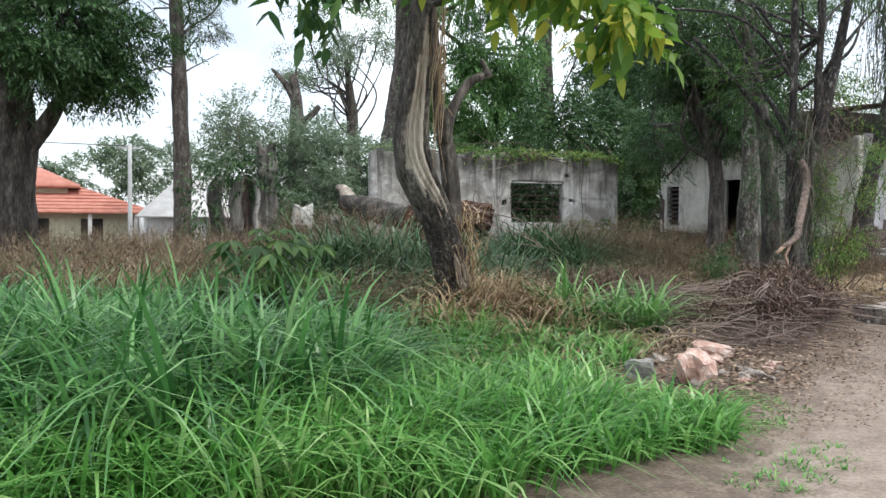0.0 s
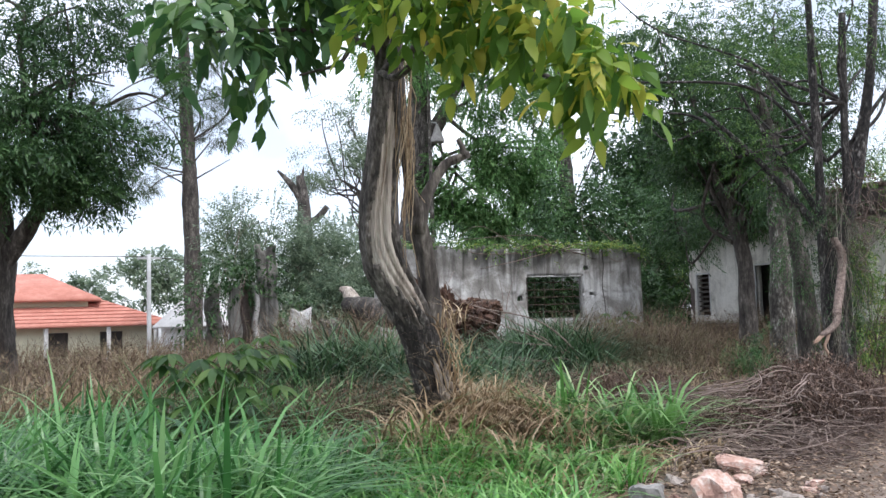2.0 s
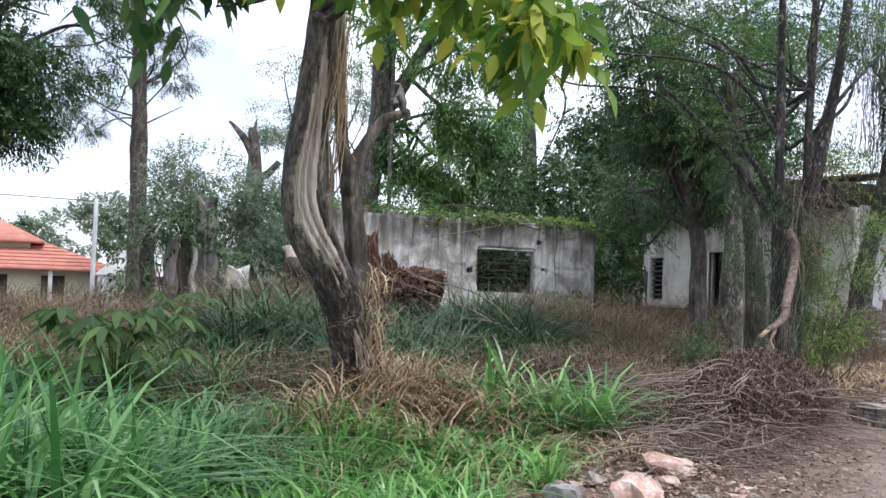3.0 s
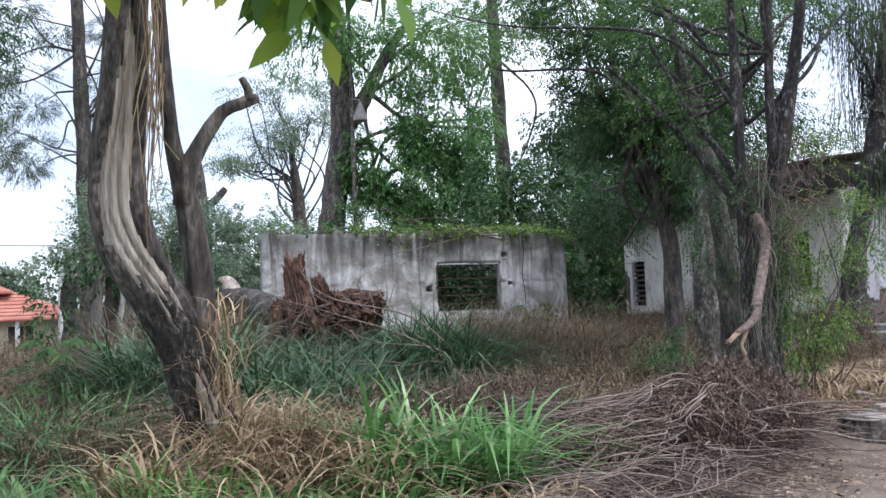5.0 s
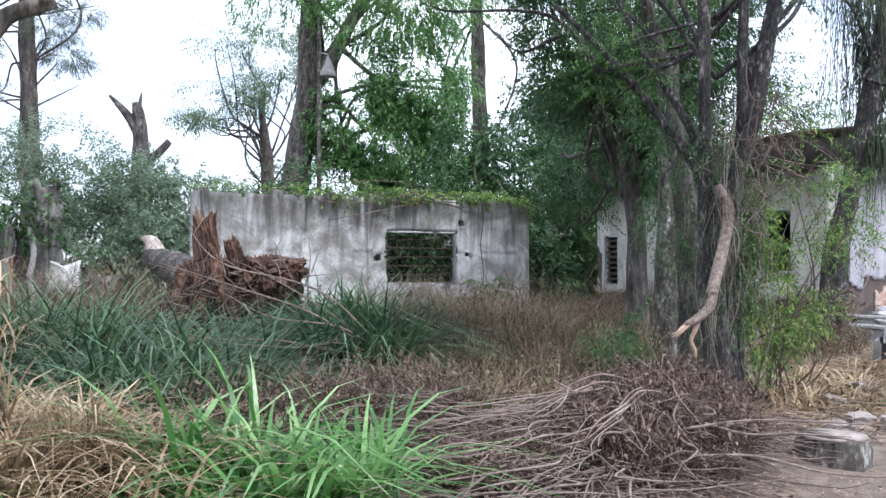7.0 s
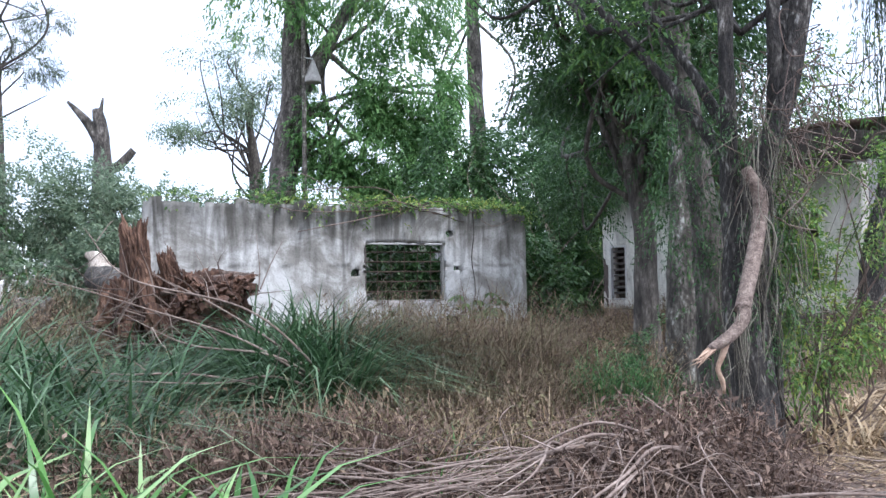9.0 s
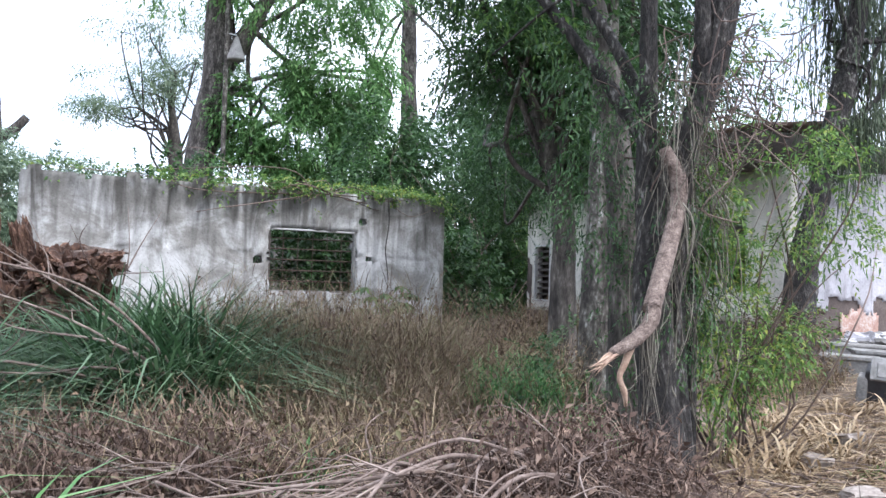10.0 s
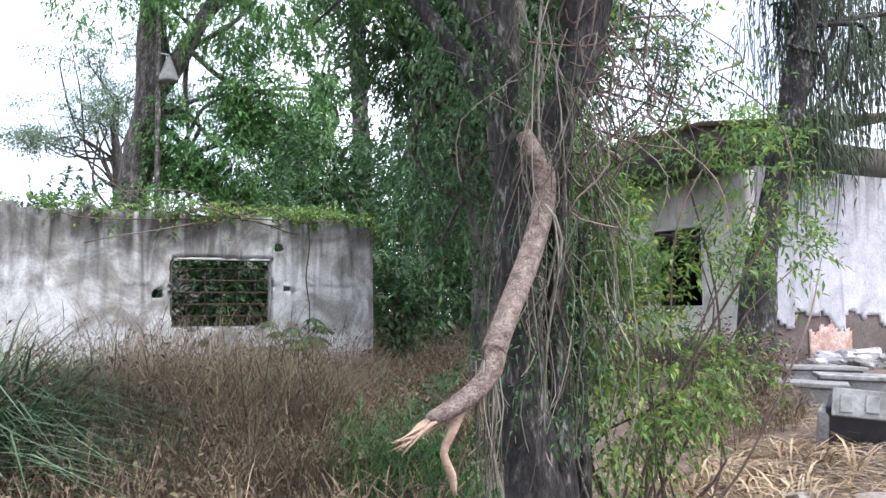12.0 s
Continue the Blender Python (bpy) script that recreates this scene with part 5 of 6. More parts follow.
    # greenery behind the house
    bush("bamboo_thicket", "bright feathery thicket behind the house", g3(24.5, 26), [((24.5, 26, 4.6), (3.2, 1.5, 2.0), 1), ((21.5, 26, 4.0), (1.8, 1.2, 1.6), 0.6), ((28, 26, 5.2), (3.0, 1.5, 2.2), 0.8)], M_LEAF_BRIGHT, 2000, 9, 0.6, 0.28, 0.16, 61, 0.4, 0.3, 0.9, 9, M_BARK_GREY, "bamboo")
    # understorey behind the ruin and in the gap
    bush("shaded_thicket", "dark green thicket between the ruin and the house", g3(15.8, 21), [((15.2, 21.6, 1.3), (0.7, 1.0, 1.2), 0.7), ((16.4, 25.0, 1.8), (1.4, 0.9, 1.7), 1.2), ((15.4, 25.2, 4.2), (1.6, 1.0, 1.6), 1), ((18.6, 26.6, 2.0), (1.8, 0.9, 2.0), 1.2), ((21.0, 27.2, 2.6), (1.8, 1.0, 2.4), 1.2), ((17.6, 26.4, 4.6), (1.8, 0.9, 1.4), 1)], M_LEAF_DARK, 4200, 8, 0.36, 0.16, 0.45, 62, 0.3, 0, 0.7)
    bush("bushes_inside_ruin", "green bushes growing inside a roofless ruin", g3(10.6, 22), [((11.7, 20.9, 1.6), (1.2, 0.6, 1.0), 1), ((9.2, 22.4, 2.2), (1.6, 1.0, 1.2), 0.8), ((13.0, 22.0, 2.0), (0.9, 0.9, 1.4), 0.6)], M_LEAF_DARK, 2300, 8, 0.34, 0.14, 0.4, 63, gap=0.1)
    # climbers along the top of the ruin
    rngv = np.random.default_rng(64)
    lob = [((x, RY + 0.1, ruin_top(x) + 0.06), (0.45, 0.2, 0.05 + 0.05 * rngv.random()), 0.2 + rngv.random()) for x in np.arange(9.5, 14.3, 0.45)] + [((x, RY - 0.03, ruin_top(x) - 0.12), (0.16, 0.04, 0.12), 0.14) for x in (10.0, 10.9, 11.5, 14.1)] + [((x, RY + 0.1, 3.03), (0.5, 0.14, 0.05), 0.12) for x in (7.6, 8.3, 9.0)]
    bush("wall_top_creeper", "bright green creeper trailing along a ruined wall top", (11.8, RY + 0.1, 2.95), lob, M_LEAF_BRIGHT, 620, 6, 0.16, 0.07, 0.6, 65, 0.3, 0, 0.4, 2, None, "creeper")
    # bushes on the low ruin and behind the fallen tree
    bush("overgrown_bush", "dense green bush smothering a ruined wall", g3(4.2, 22), [((4.3, 22.2, 2.9), (0.8, 0.8, 1.1), 1), ((5.1, 22.4, 3.3), (1.0, 0.8, 0.9), 1.2), ((4.5, 22.6, 3.9), (0.7, 0.7, 0.5), 0.5), ((6.2, 22, 2.8), (0.9, 0.8, 1.0), 1)], M_LEAF_GREY_HAZED, 1700, 8, 0.34, 0.09, 0.45, 66, 0.2, 0.45, 0.5)
    bush("broad_bush", "broad green bush behind a fallen log", g3(6.6, 22.6), [((6.6, 22.4, 2.5), (1.1, 0.9, 1.1), 1), ((7.6, 23.5, 2.9), (1.4, 1.0, 0.7), 0.8), ((5.6, 21.3, 2.0), (0.7, 0.6, 1.1), 0.7), ((6.4, 21.2, 1.6), (0.8, 0.5, 0.9), 0.6)], M_LEAF_GREY_HAZED, 2200, 8, 0.34, 0.12, 0.42, 67, 0.3, 0.25, 0.6)
    for k, (x, y, z, r) in enumerate([(3.0, 75, 4.5, 3.2), (-2.5, 80, 3.0, 2.5), (9, 78, 5.0, 4.0), (-9, 85, 3.5, 3.5), (17, 70, 5, 5), (26, 60, 6, 5), (34, 48, 6, 5)]):
        bush("distant_tree", "hazy distant tree beyond the roofs", (x, y, -1.3), [((x, y, z), (r, r * 0.7, r * 0.6), 1), ((x + r * 0.4, y, z + r * 0.5), (r * 0.6, r * 0.5, r * 0.45), 0.6), ((x - r * 0.3, y, z - r * 0.5), (r * 0.5, r * 0.5, r * 0.5), 0.4)], M_LEAF_GREY_HAZED, 500, 7, 0.8, 0.4, 0.5, 70 + k, 0.2, 0.4, 1.4, 3, M_BARK_GREY, "tree")


far_trees()

# ---- distant buildings ----


def bungalow():
    h = empty("bungalow", "pale yellow bungalow with a red tiled roof", "house", (0, 46, -1.3))
    g = Build()
    boxes(g, (-9, 45.4, -1.4), (3.4, 52, 1.45), 0)
    under(g.part("wall", M_YELLOW_WALL), h)

    def hip(x0, x1, y0, y1, z0, z1, inset, name):
        b = Build()
        mx0, mx1, my = x0 + inset, x1 - inset, (y0 + y1) / 2
        v = [(x0, y0, z0), (x1, y0, z0), (x1, y1, z0), (x0, y1, z0), (mx0, my, z1), (mx1, my, z1), (x0, y0, z0 - 0.14), (x1, y0, z0 - 0.14), (x1, y1, z0 - 0.14), (x0, y1, z0 - 0.14)]
        b.add(v, [(0, 1, 5, 4), (2, 3, 4, 5), (0, 6, 7, 1), (1, 7, 8, 2), (2, 8, 9, 3), (3, 9, 6, 0), (6, 9, 8, 7)], [(1, 2, 5), (3, 0, 4)])
        ob = under(b.part(name, M_ROOF_RED), h)
        return ob

    hip(-10, 4.1, 44.6, 53, 1.48, 3.0, 4.2, "roof")
    hip(-10, 0.7, 46.5, 52, 2.75, 4.1, 2.8, "upper_roof")
    g = Build()
    boxes(g, (-9, 47, 2.2), (0.1, 51.5, 2.76), 0)
    under(g.part("clerestory_wall", M_YELLOW_WALL), h)
    # standing tile courses on the near slope
    for k in range(9):
        f = (k + 0.5) / 9
        y, z = 44.6 + f * 4.2, 1.48 + f * 1.52
        b = Build()
        boxes(b, (-10 + f * 4.2 + 0.1, y, z + 0.005), (4.1 - f * 4.2 - 0.1, y + 0.12, z + 0.06), 0)
        under(b.part("tile_course", M_ROOF_RED), h)
    for x in (-1.2, 1.2):
        under(slab("window", (x - 0.5, 45.36, 0.0), (x + 0.5, 45.4, 1.1), M_DARK), h)
    for x in (-1.6, 1.1, 3.2):
        under(slab("post", (x - 0.09, 44.75, -1.35), (x + 0.09, 44.93, 1.36), M_WHITE_TRIM), h)


bungalow()


def shed():
    h = empty("grey_roofed_shed", "low shed with a weathered grey sheet roof", "house", (5, 41, -1.2))
    g = Build()
    boxes(g, (3.3, 40.4, -1.3), (8.5, 45, 1.2), 0)
    under(g.part("wall", M_WHITE_TRIM), h)
    g = Build()
    g.add([(2.9, 39.9, 1.2), (8.9, 39.9, 1.2), (8.9, 43, 3.0), (5.0, 43, 3.0), (2.9, 39.9, 1.28), (8.9, 39.9, 1.28), (8.9, 43, 3.08), (5.0, 43, 3.08)], [(0, 3, 2, 1), (4, 5, 6, 7), (0, 1, 5, 4), (1, 2, 6, 5), (2, 3, 7, 6), (3, 0, 4, 7)])
    under(g.part("roof", M_ROOF_GREY), h)


shed()


def utility_pole():
    h = empty("utility_pole", "pale grey utility pole carrying a wire", "utility pole", (2.88, 44.0, -1.3))
    g = Build()
    tube(g, [(2.88, 44.0, -1.4), (2.88, 44.0, 4.7)], [0.12, 0.09], 10, 1)
    under(g.part("pole", M_PAINT_GREY, None, "", True), h)
    under(slab("crossarm", (2.35, 43.95, 4.45), (3.4, 44.05, 4.55), M_PAINT_GREY), h)
    for a, b, s in (((-14, 40, 5.2), (2.88, 44, 4.58), 0.3), ((2.88, 44, 4.58), (15, 47, 4.3), 0.4)):
        g = Build()
        m = (np.array(a) + np.array(b)) / 2 - (0, 0, s)
        tube(g, [a, m, b], [0.018, 0.018, 0.018], 4, 1)
        under(g.part("wire", M_TIMBER), h)


utility_pole()

# ---- the broken piers at the far corner ----


def pier(name, label, x0, x1, y, top, seed, mat_):
    def crest(u):
        return top - 0.12 * abs(math.sin(9 * u + seed)) - 0.05 * abs(math.sin(23 * u))
    b = wall_grid(rng_line(x0, x1, 0.07), rng_line(-0.1, top + 0.05, 0.1), crest, 0.32, [], lambda u, d, z: (u + 0.03 * math.sin(7 * z + seed), y + d, z), 0.02, seed, 0.025)
    tagged(b.part(name, mat_, None, label), category="pier")


pier("broken_pier", "tall broken masonry pier overgrown by bushes", 4.55, 4.98, 20.2, 3.1, 3, M_PLASTER_PIER)
pier("mouldy_pier", "mouldy plastered pier of a fallen wall", 3.45, 3.75, 20.3, 2.3, 5, M_PLASTER_PIER)
pier("mouldy_pier", "mouldy plastered pier of a fallen wall", 3.95, 4.2, 20.3, 2.35, 6, M_PLASTER_PIER)
pier("dark_wall_stub", "dark weathered stub of wall between piers", 4.21, 4.54, 20.5, 2.35, 7, M_PLINTH)
pier("pale_pier", "pale peeling strip of a broken pier", 4.46, 4.56, 20.12, 2.4, 8, M_PLASTER_RUIN)
# white broken masonry by the log
for k, (x, y, z, s) in enumerate([(5.5, 18.0, 0.2, (0.6, 0.4, 0.95)), (5.05, 17.95, 1.1, (0.36, 0.14, 0.45)), (5.7, 17.9, 1.0, (0.34, 0.26, 0.34)), (6.1, 18.2, 0.2, (0.4, 0.4, 0.6))]):
    rock("broken_masonry", (x, y, z), s, M_PLASTER_RUIN if k == 1 else M_PLASTER_PIER, 80 + k, "pale mouldy lump of broken plastered masonry", "rubble", 0.08, "masonry lumps by the log")


# ---- the fallen tree with its root plate ----
def fallen_tree():
    rng = np.random.default_rng(91)
    t = empty("fallen_tree", "fallen tree with a rotten reddish root plate", "tree", g3(7.4, 15.6))
    b = Build()
    tube(b, [(7.2, 15.8, 1.2), (6.95, 17.2, 1.38), (6.72, 18.6, 1.52), (6.52, 19.6, 1.66)], [0.3, 0.27, 0.25, 0.24], 22, 0.08, 0.14, 0, 5)
    under(b.part("trunk", M_BARK_LOG, None, "", True), t)
    b = Build()
    tube(b, [(6.55, 19.5, 1.75), (6.45, 19.7, 1.98), (6.3, 19.8, 2.05)], [0.16, 0.12, 0.04], 12, 0.06, 0.25, 0, 6)
    under(b.part("broken_end", M_WOOD_BARE, None, "pale broken end of the log"), t)
    under(rock("root_mass", (7.3, 15.5, 0.35), (0.9, 0.5, 0.8), M_WOOD_ROT, 301, rounded=0.35, cuts=16, rugged=0.3), t)
    under(rock("root_mass", (7.75, 15.4, 0.75), (0.95, 0.5, 0.6), M_WOOD_ROT, 302, rounded=0.3, cuts=16, rugged=0.3), t)
    under(rock("root_mass", (6.8, 15.5, 0.6), (0.5, 0.45, 0.8), M_WOOD_ROT, 303, rounded=0.3, cuts=14, rugged=0.3), t)

    def shard(x, y, z0, z1, w, lean, seed):
        r = np.random.default_rng(seed)
        g = Build()
        for _ in range(9):
            dx, dy, hh = r.normal(0, w * 0.45), r.normal(0, w * 0.3), r.uniform(0.65, 1.0)
            top = z0 + (z1 - z0) * hh
            tube(g, [(x + dx, y + dy, z0), (x + dx + lean * 0.5 + r.normal(0, 0.015), y + dy, (z0 + top) / 2), (x + dx * 0.9 + lean + r.normal(0, 0.03), y + dy, top)], [w * 0.42, w * 0.4, w * 0.12], 6, 0.07, 0.4, 0, seed + _)
        under(g.part("shard", M_WOOD_ROT, None, "upright shard of rotten wood"), t)

    for x, z, size, seed in ((6.86, 1.1, (0.36, 0.22, 0.8), 311), (7.23, 1.15, (0.19, 0.15, 0.58), 312), (7.05, 1.1, (0.26, 0.2, 0.42), 313)):
        under(rock("shard", (x, 15.36, z), size, M_WOOD_ROT, seed, "upright shard of rotten wood", rounded=0.12, cuts=18, rugged=0.34), t)
    for x, y, z, size, seed in ((7.6, 15.2, 1.2, (0.75, 0.4, 0.3), 314), (7.95, 15.15, 1.28, (0.55, 0.35, 0.2), 315), (7.4, 15.25, 1.05, (0.5, 0.35, 0.4), 316)):
        under(rock("root_slab", (x, y, z), size, M_WOOD_ROT, seed, "jagged slab of rotten wood", rounded=0.2, cuts=18, rugged=0.42), t)
    shard(6.74, 15.32, 1.1, 1.75, 0.1, -0.05, 61)
    for k in range(9):
        b = Build()
        y0, zz = 15.2 + rng.normal(0, 0.1), rng.normal(0, 0.09)
        tube(b, [(7.25 + rng.normal(0, 0.12), y0, 1.35 + zz), (7.7, y0 - 0.03, 1.52 + zz + rng.normal(0, 0.04)), (8.0 + rng.normal(0, 0.14), y0, 1.52 + zz * 1.3)], [0.035, 0.04, 0.01], 6, 0.05, 0.6, 0, 30 + k)
        under(b.part("torn_strip", M_WOOD_ROT if k % 3 else M_BRANCH, None, "torn strip of rotten wood"), t)
    b = Build()
    for k in range(90):
        q = np.array((rng.uniform(6.5, 8.2), 15.0 + rng.normal(0, 0.12), rng.uniform(0.7, 1.5)))
        w = unit(rng.normal(size=3) * (1, 0.4, 1))
        tube(b, [q, q + w * 0.3 + rng.normal(0, 0.06, 3), q + w * rng.uniform(0.4, 0.9)], [0.01, 0.007, 0.002], 5, 0.12, cap=False)
    under(b.part("root_tangle", M_TWIG_DARK, None, "tangle of thin brown roots"), t)


fallen_tree()


# ---- grass and weeds ----
def scatter(n, rng, cx, cy, rx, ry, turn=0.0, power=0.5):
    a, r = rng.uniform(0, 2 * np.pi, n), rng.random(n) ** power
    u, v = rx * r * np.cos(a), ry * r * np.sin(a)
    c, s = math.cos(turn), math.sin(turn)
    return cx + u * c - v * s, cy + u * s + v * c


def grass(name, label, patches, mat_, seed, width=0.014, bend=(0.3, 1.4), clump=0.06, per=9):
    """Blades in tufts. patches: (cx, cy, rx, ry, turn, tufts, low, tall)."""
    rng = np.random.default_rng(seed)
    b = Build()
    for cx, cy, rx, ry, turn, tufts, lo, hi in patches:
        x, y = scatter(tufts, rng, cx, cy, rx, ry, turn)
        h = rng.uniform(lo, hi, tufts)
        x, y = np.repeat(x, per), np.repeat(y, per)
        n = len(x)
        a = rng.uniform(0, 2 * np.pi, n)
        x, y = x + np.cos(a) * rng.random(n) * clump, y + np.sin(a) * rng.random(n) * clump
        tall = np.repeat(h, per) * rng.uniform(0.55, 1.15, n)
        base = np.stack([x, y, height(x, y) - 0.02], 1)
        blades(b, base, a + rng.normal(0, 0.5, n), tall, width * rng.uniform(0.7, 1.3, n), rng.uniform(*bend, n), 5, 0.2)
    return tagged(b.part(name, mat_, None, label), category="grass", kind="stuff")


grass("tall_grass", "tall dark green grass on the verge", [(1.1, 5.9, 1.5, 1.4, 0.3, 270, 0.7, 1.3), (-0.7, 7.5, 2.0, 2.0, 0, 260, 0.8, 1.35), (2.4, 6.7, 0.8, 1.0, 0.2, 90, 0.5, 0.9), (0.9, 9.5, 1.4, 1.8, 0, 110, 0.6, 1.0), (2.9, 8.1, 0.9, 0.8, 0, 60, 0.3, 0.7), (3.2, 10.6, 1.0, 1.0, 0, 80, 0.5, 0.95)], M_GRASS_TALL, 101, 0.03, (0.2, 2.2), 0.12, 9)
grass("bright_grass", "bright fresh green grass on the verge", [(2.5, 4.5, 1.2, 0.8, -0.1, 230, 0.25, 0.6), (3.3, 5.2, 1.1, 0.8, 0.5, 200, 0.25, 0.55), (4.0, 4.5, 0.8, 0.5, 0.3, 190, 0.15, 0.4), (1.5, 4.3, 1.2, 0.6, 0, 160, 0.35, 0.7), (3.7, 6.6, 1.0, 0.9, 0, 90, 0.2, 0.45), (0.2, 4.6, 1.0, 0.8, 0, 120, 0.4, 0.8), (4.5, 6.9, 1.2, 0.8, 0.2, 70, 0.2, 0.48), (4.0, 7.9, 0.9, 0.6, 0.1, 50, 0.3, 0.6)], M_GRASS, 102, 0.021, (0.3, 2.2), 0.11, 10)
grass("sparse_grass", "sparse short grass at the edge of the track", [(5.1, 4.7, 0.8, 0.4, 0.5, 90, 0.03, 0.09), (4.4, 3.6, 0.6, 0.3, 0.5, 60, 0.03, 0.09), (10.7, 11.6, 1.4, 0.8, 0.5, 260, 0.08, 0.25), (12.9, 9.9, 0.25, 0.2, 0, 40, 0.04, 0.1)], M_GRASS, 103, 0.009, (0.5, 1.5), 0.05, 9)
grass("grass_clump", "fresh green grass clump beside cut branches", [(6.38, 8.5, 0.75, 0.55, 0, 46, 0.55, 1.1), (6.0, 8.2, 0.6, 0.4, 0, 24, 0.3, 0.5), (5.4, 7.6, 0.9, 0.5, 0.3, 40, 0.2, 0.4), (9.83, 9.9, 0.05, 0.05, 0, 3, 0.3, 0.4)], M_GRASS_CLUMP, 104, 0.034, (0.3, 2.2), 0.13, 10)
grass("tall_grass_by_stump", "tall blue-green grass round a fallen tree", [(7.6, 13.9, 1.3, 0.9, 0.2, 190, 0.7, 1.2), (6.0, 11.5, 0.8, 1.4, 0.2, 150, 0.8, 1.5), (8.6, 14.6, 0.7, 0.6, 0, 80, 0.6, 1.0), (5.3, 10.4, 0.5, 0.7, 0, 60, 0.6, 1.1), (5.0, 13.2, 1.0, 1.0, 0, 150, 1.1, 1.8), (6.6, 13.0, 0.7, 1.0, 0, 70, 0.7, 1.2), (8.25, 13.2, 0.6, 1.0, 0, 210, 1.0, 1.55), (8.45, 14.1, 0.5, 0.9, 0, 150, 1.2, 1.65)], M_GRASS_GREY, 105, 0.024, (0.4, 2.1), 0.14, 10)
grass("dry_tall_grass", "dry straw-coloured tall grass at a tree's foot", [(5.05, 8.75, 0.4, 0.4, 0, 60, 0.4, 0.8), (9.5, 15.6, 1.4, 1.0, 0.2, 150, 0.5, 0.95), (1.2, 12.5, 1.0, 1.0, 0, 90, 0.6, 1.0), (9.8, 17.5, 1.6, 1.0, 0.2, 150, 0.5, 0.95)], M_STRAW, 106, 0.009, (0.3, 1.2), 0.1, 11)
grass("flattened_straw", "pale flattened straw round a tree's foot", [(4.9, 8.2, 1.1, 0.7, 0.1, 75, 0.4, 0.85), (5.3, 9.4, 0.6, 0.9, 0.2, 70, 0.4, 0.9), (4.2, 7.2, 1.3, 0.8, 0.1, 36, 0.2, 0.5), (6.0, 7.6, 1.0, 0.6, 0.3, 60, 0.15, 0.4), (13.2, 10.9, 1.6, 0.7, 0.5, 60, 0.2, 0.5)], M_STRAW, 107, 0.016, (1.2, 2.0), 0.14, 8)


def weeds(name, label, patches, seed, mat_=None, leaf_mat=None):
    """Dry branching weeds: thin stems with side twigs and small dead leaves."""
    rng = np.random.default_rng(seed)
    b, lv = Build(), Build()
    for cx, cy, rx, ry, turn, n, lo, hi in patches:
        x, y = scatter(n, rng, cx, cy, rx, ry, turn)
        h = rng.uniform(lo, hi, n)
        for k in range(3):
            a = rng.uniform(0, 6.28, n)
            blades(b, np.stack([x, y, height(x, y) - 0.03], 1), a, h * rng.uniform(0.7, 1.1, n), rng.uniform(0.006, 0.011, n), rng.uniform(0, 0.7, n), 3, 0.3)
        m = 10
        xx, yy, hh = np.repeat(x, m), np.repeat(y, m), np.repeat(h, m)
        f = rng.uniform(0.25, 1.0, n * m)
        a = rng.uniform(0, 6.28, n * m)
        r = rng.uniform(0.02, 0.3, n * m) * hh
        p = np.stack([xx + r * np.cos(a), yy + r * np.sin(a), height(xx, yy) + hh * f], 1)
        d = np.stack([np.cos(a), np.sin(a), rng.normal(0, 0.6, n * m)], 1)
        ln = rng.uniform(0.025, 0.07, n * m)
        leaves(lv, p, d, np.array((0, 0, 1.0)) + rng.normal(0, 0.5, (n * m, 3)), ln, ln * 0.45)
        blades(b, p - (0, 0, 0.02), a, hh * 0.25, np.full(n * m, 0.005), rng.uniform(0, 0.8, n * m), 2, 0.8)
    t = empty(name, label, "weeds", kind="stuff")
    b.part("stalk_tangle", mat_ or M_WEED, t)
    lv.part("dead_foliage", leaf_mat or M_WEED, t)
    return t


weeds("dry_weeds", "brown dry weeds in front of the ruins", [(8.2, 11.2, 2.2, 1.2, 0.5, 620, 0.3, 0.7), (10.5, 13.6, 2.6, 1.6, 0.4, 900, 0.35, 0.8), (12.0, 17.6, 3.0, 1.6, 0.1, 800, 0.3, 0.65), (15.8, 17.6, 1.6, 2.2, 0, 500, 0.4, 0.9), (5.6, 12.8, 1.6, 1.2, 0.2, 350, 0.4, 0.85), (14.8, 12.8, 1.0, 0.8, 0.5, 150, 0.25, 0.5)], 111)
weeds("brushwood_foliage", "reddish-brown dead foliage on cut brushwood", [(9.25, 8.75, 1.1, 0.7, 0.7, 620, 0.15, 0.5), (8.2, 8.8, 1.0, 0.6, 0.6, 320, 0.12, 0.4), (7.4, 10.2, 1.2, 0.6, 0.3, 420, 0.25, 0.65), (6.6, 9.7, 0.9, 0.6, 0.3, 340, 0.25, 0.7), (7.8, 10.3, 0.6, 0.5, 0.4, 200, 0.25, 0.6)], 114, M_DEAD_LEAF, M_DEAD_LEAF)
weeds("tall_dry_weeds", "tall tangled dry weeds round the broken piers", [(3.2, 10.0, 1.5, 1.0, 0, 420, 0.3, 0.7), (5.2, 15.6, 1.2, 1.2, 0, 420, 0.7, 1.35), (3.6, 15.0, 2.6, 2.2, 0, 800, 0.5, 1.0), (0.2, 13.5, 2.4, 2.0, 0, 600, 0.5, 0.95), (-3.0, 16.5, 3.0, 2.5, 0, 400, 0.4, 0.85), (2.4, 20.5, 3.2, 2.5, 0, 450, 0.4, 0.8), (-1.5, 25, 5, 4, 0, 500, 0.5, 0.9)], 112)
weeds("green_weeds", "leafy green weeds among dry ones", [(8.7, 12.6, 1.2, 0.8, 0, 90, 0.3, 0.6), (2.9, 11.6, 1.2, 0.9, 0, 120, 0.4, 0.8), (11.2, 12.3, 0.4, 0.4, 0, 90, 0.3, 0.75)], 113, M_GRASS_TALL, M_LEAF_DARK)


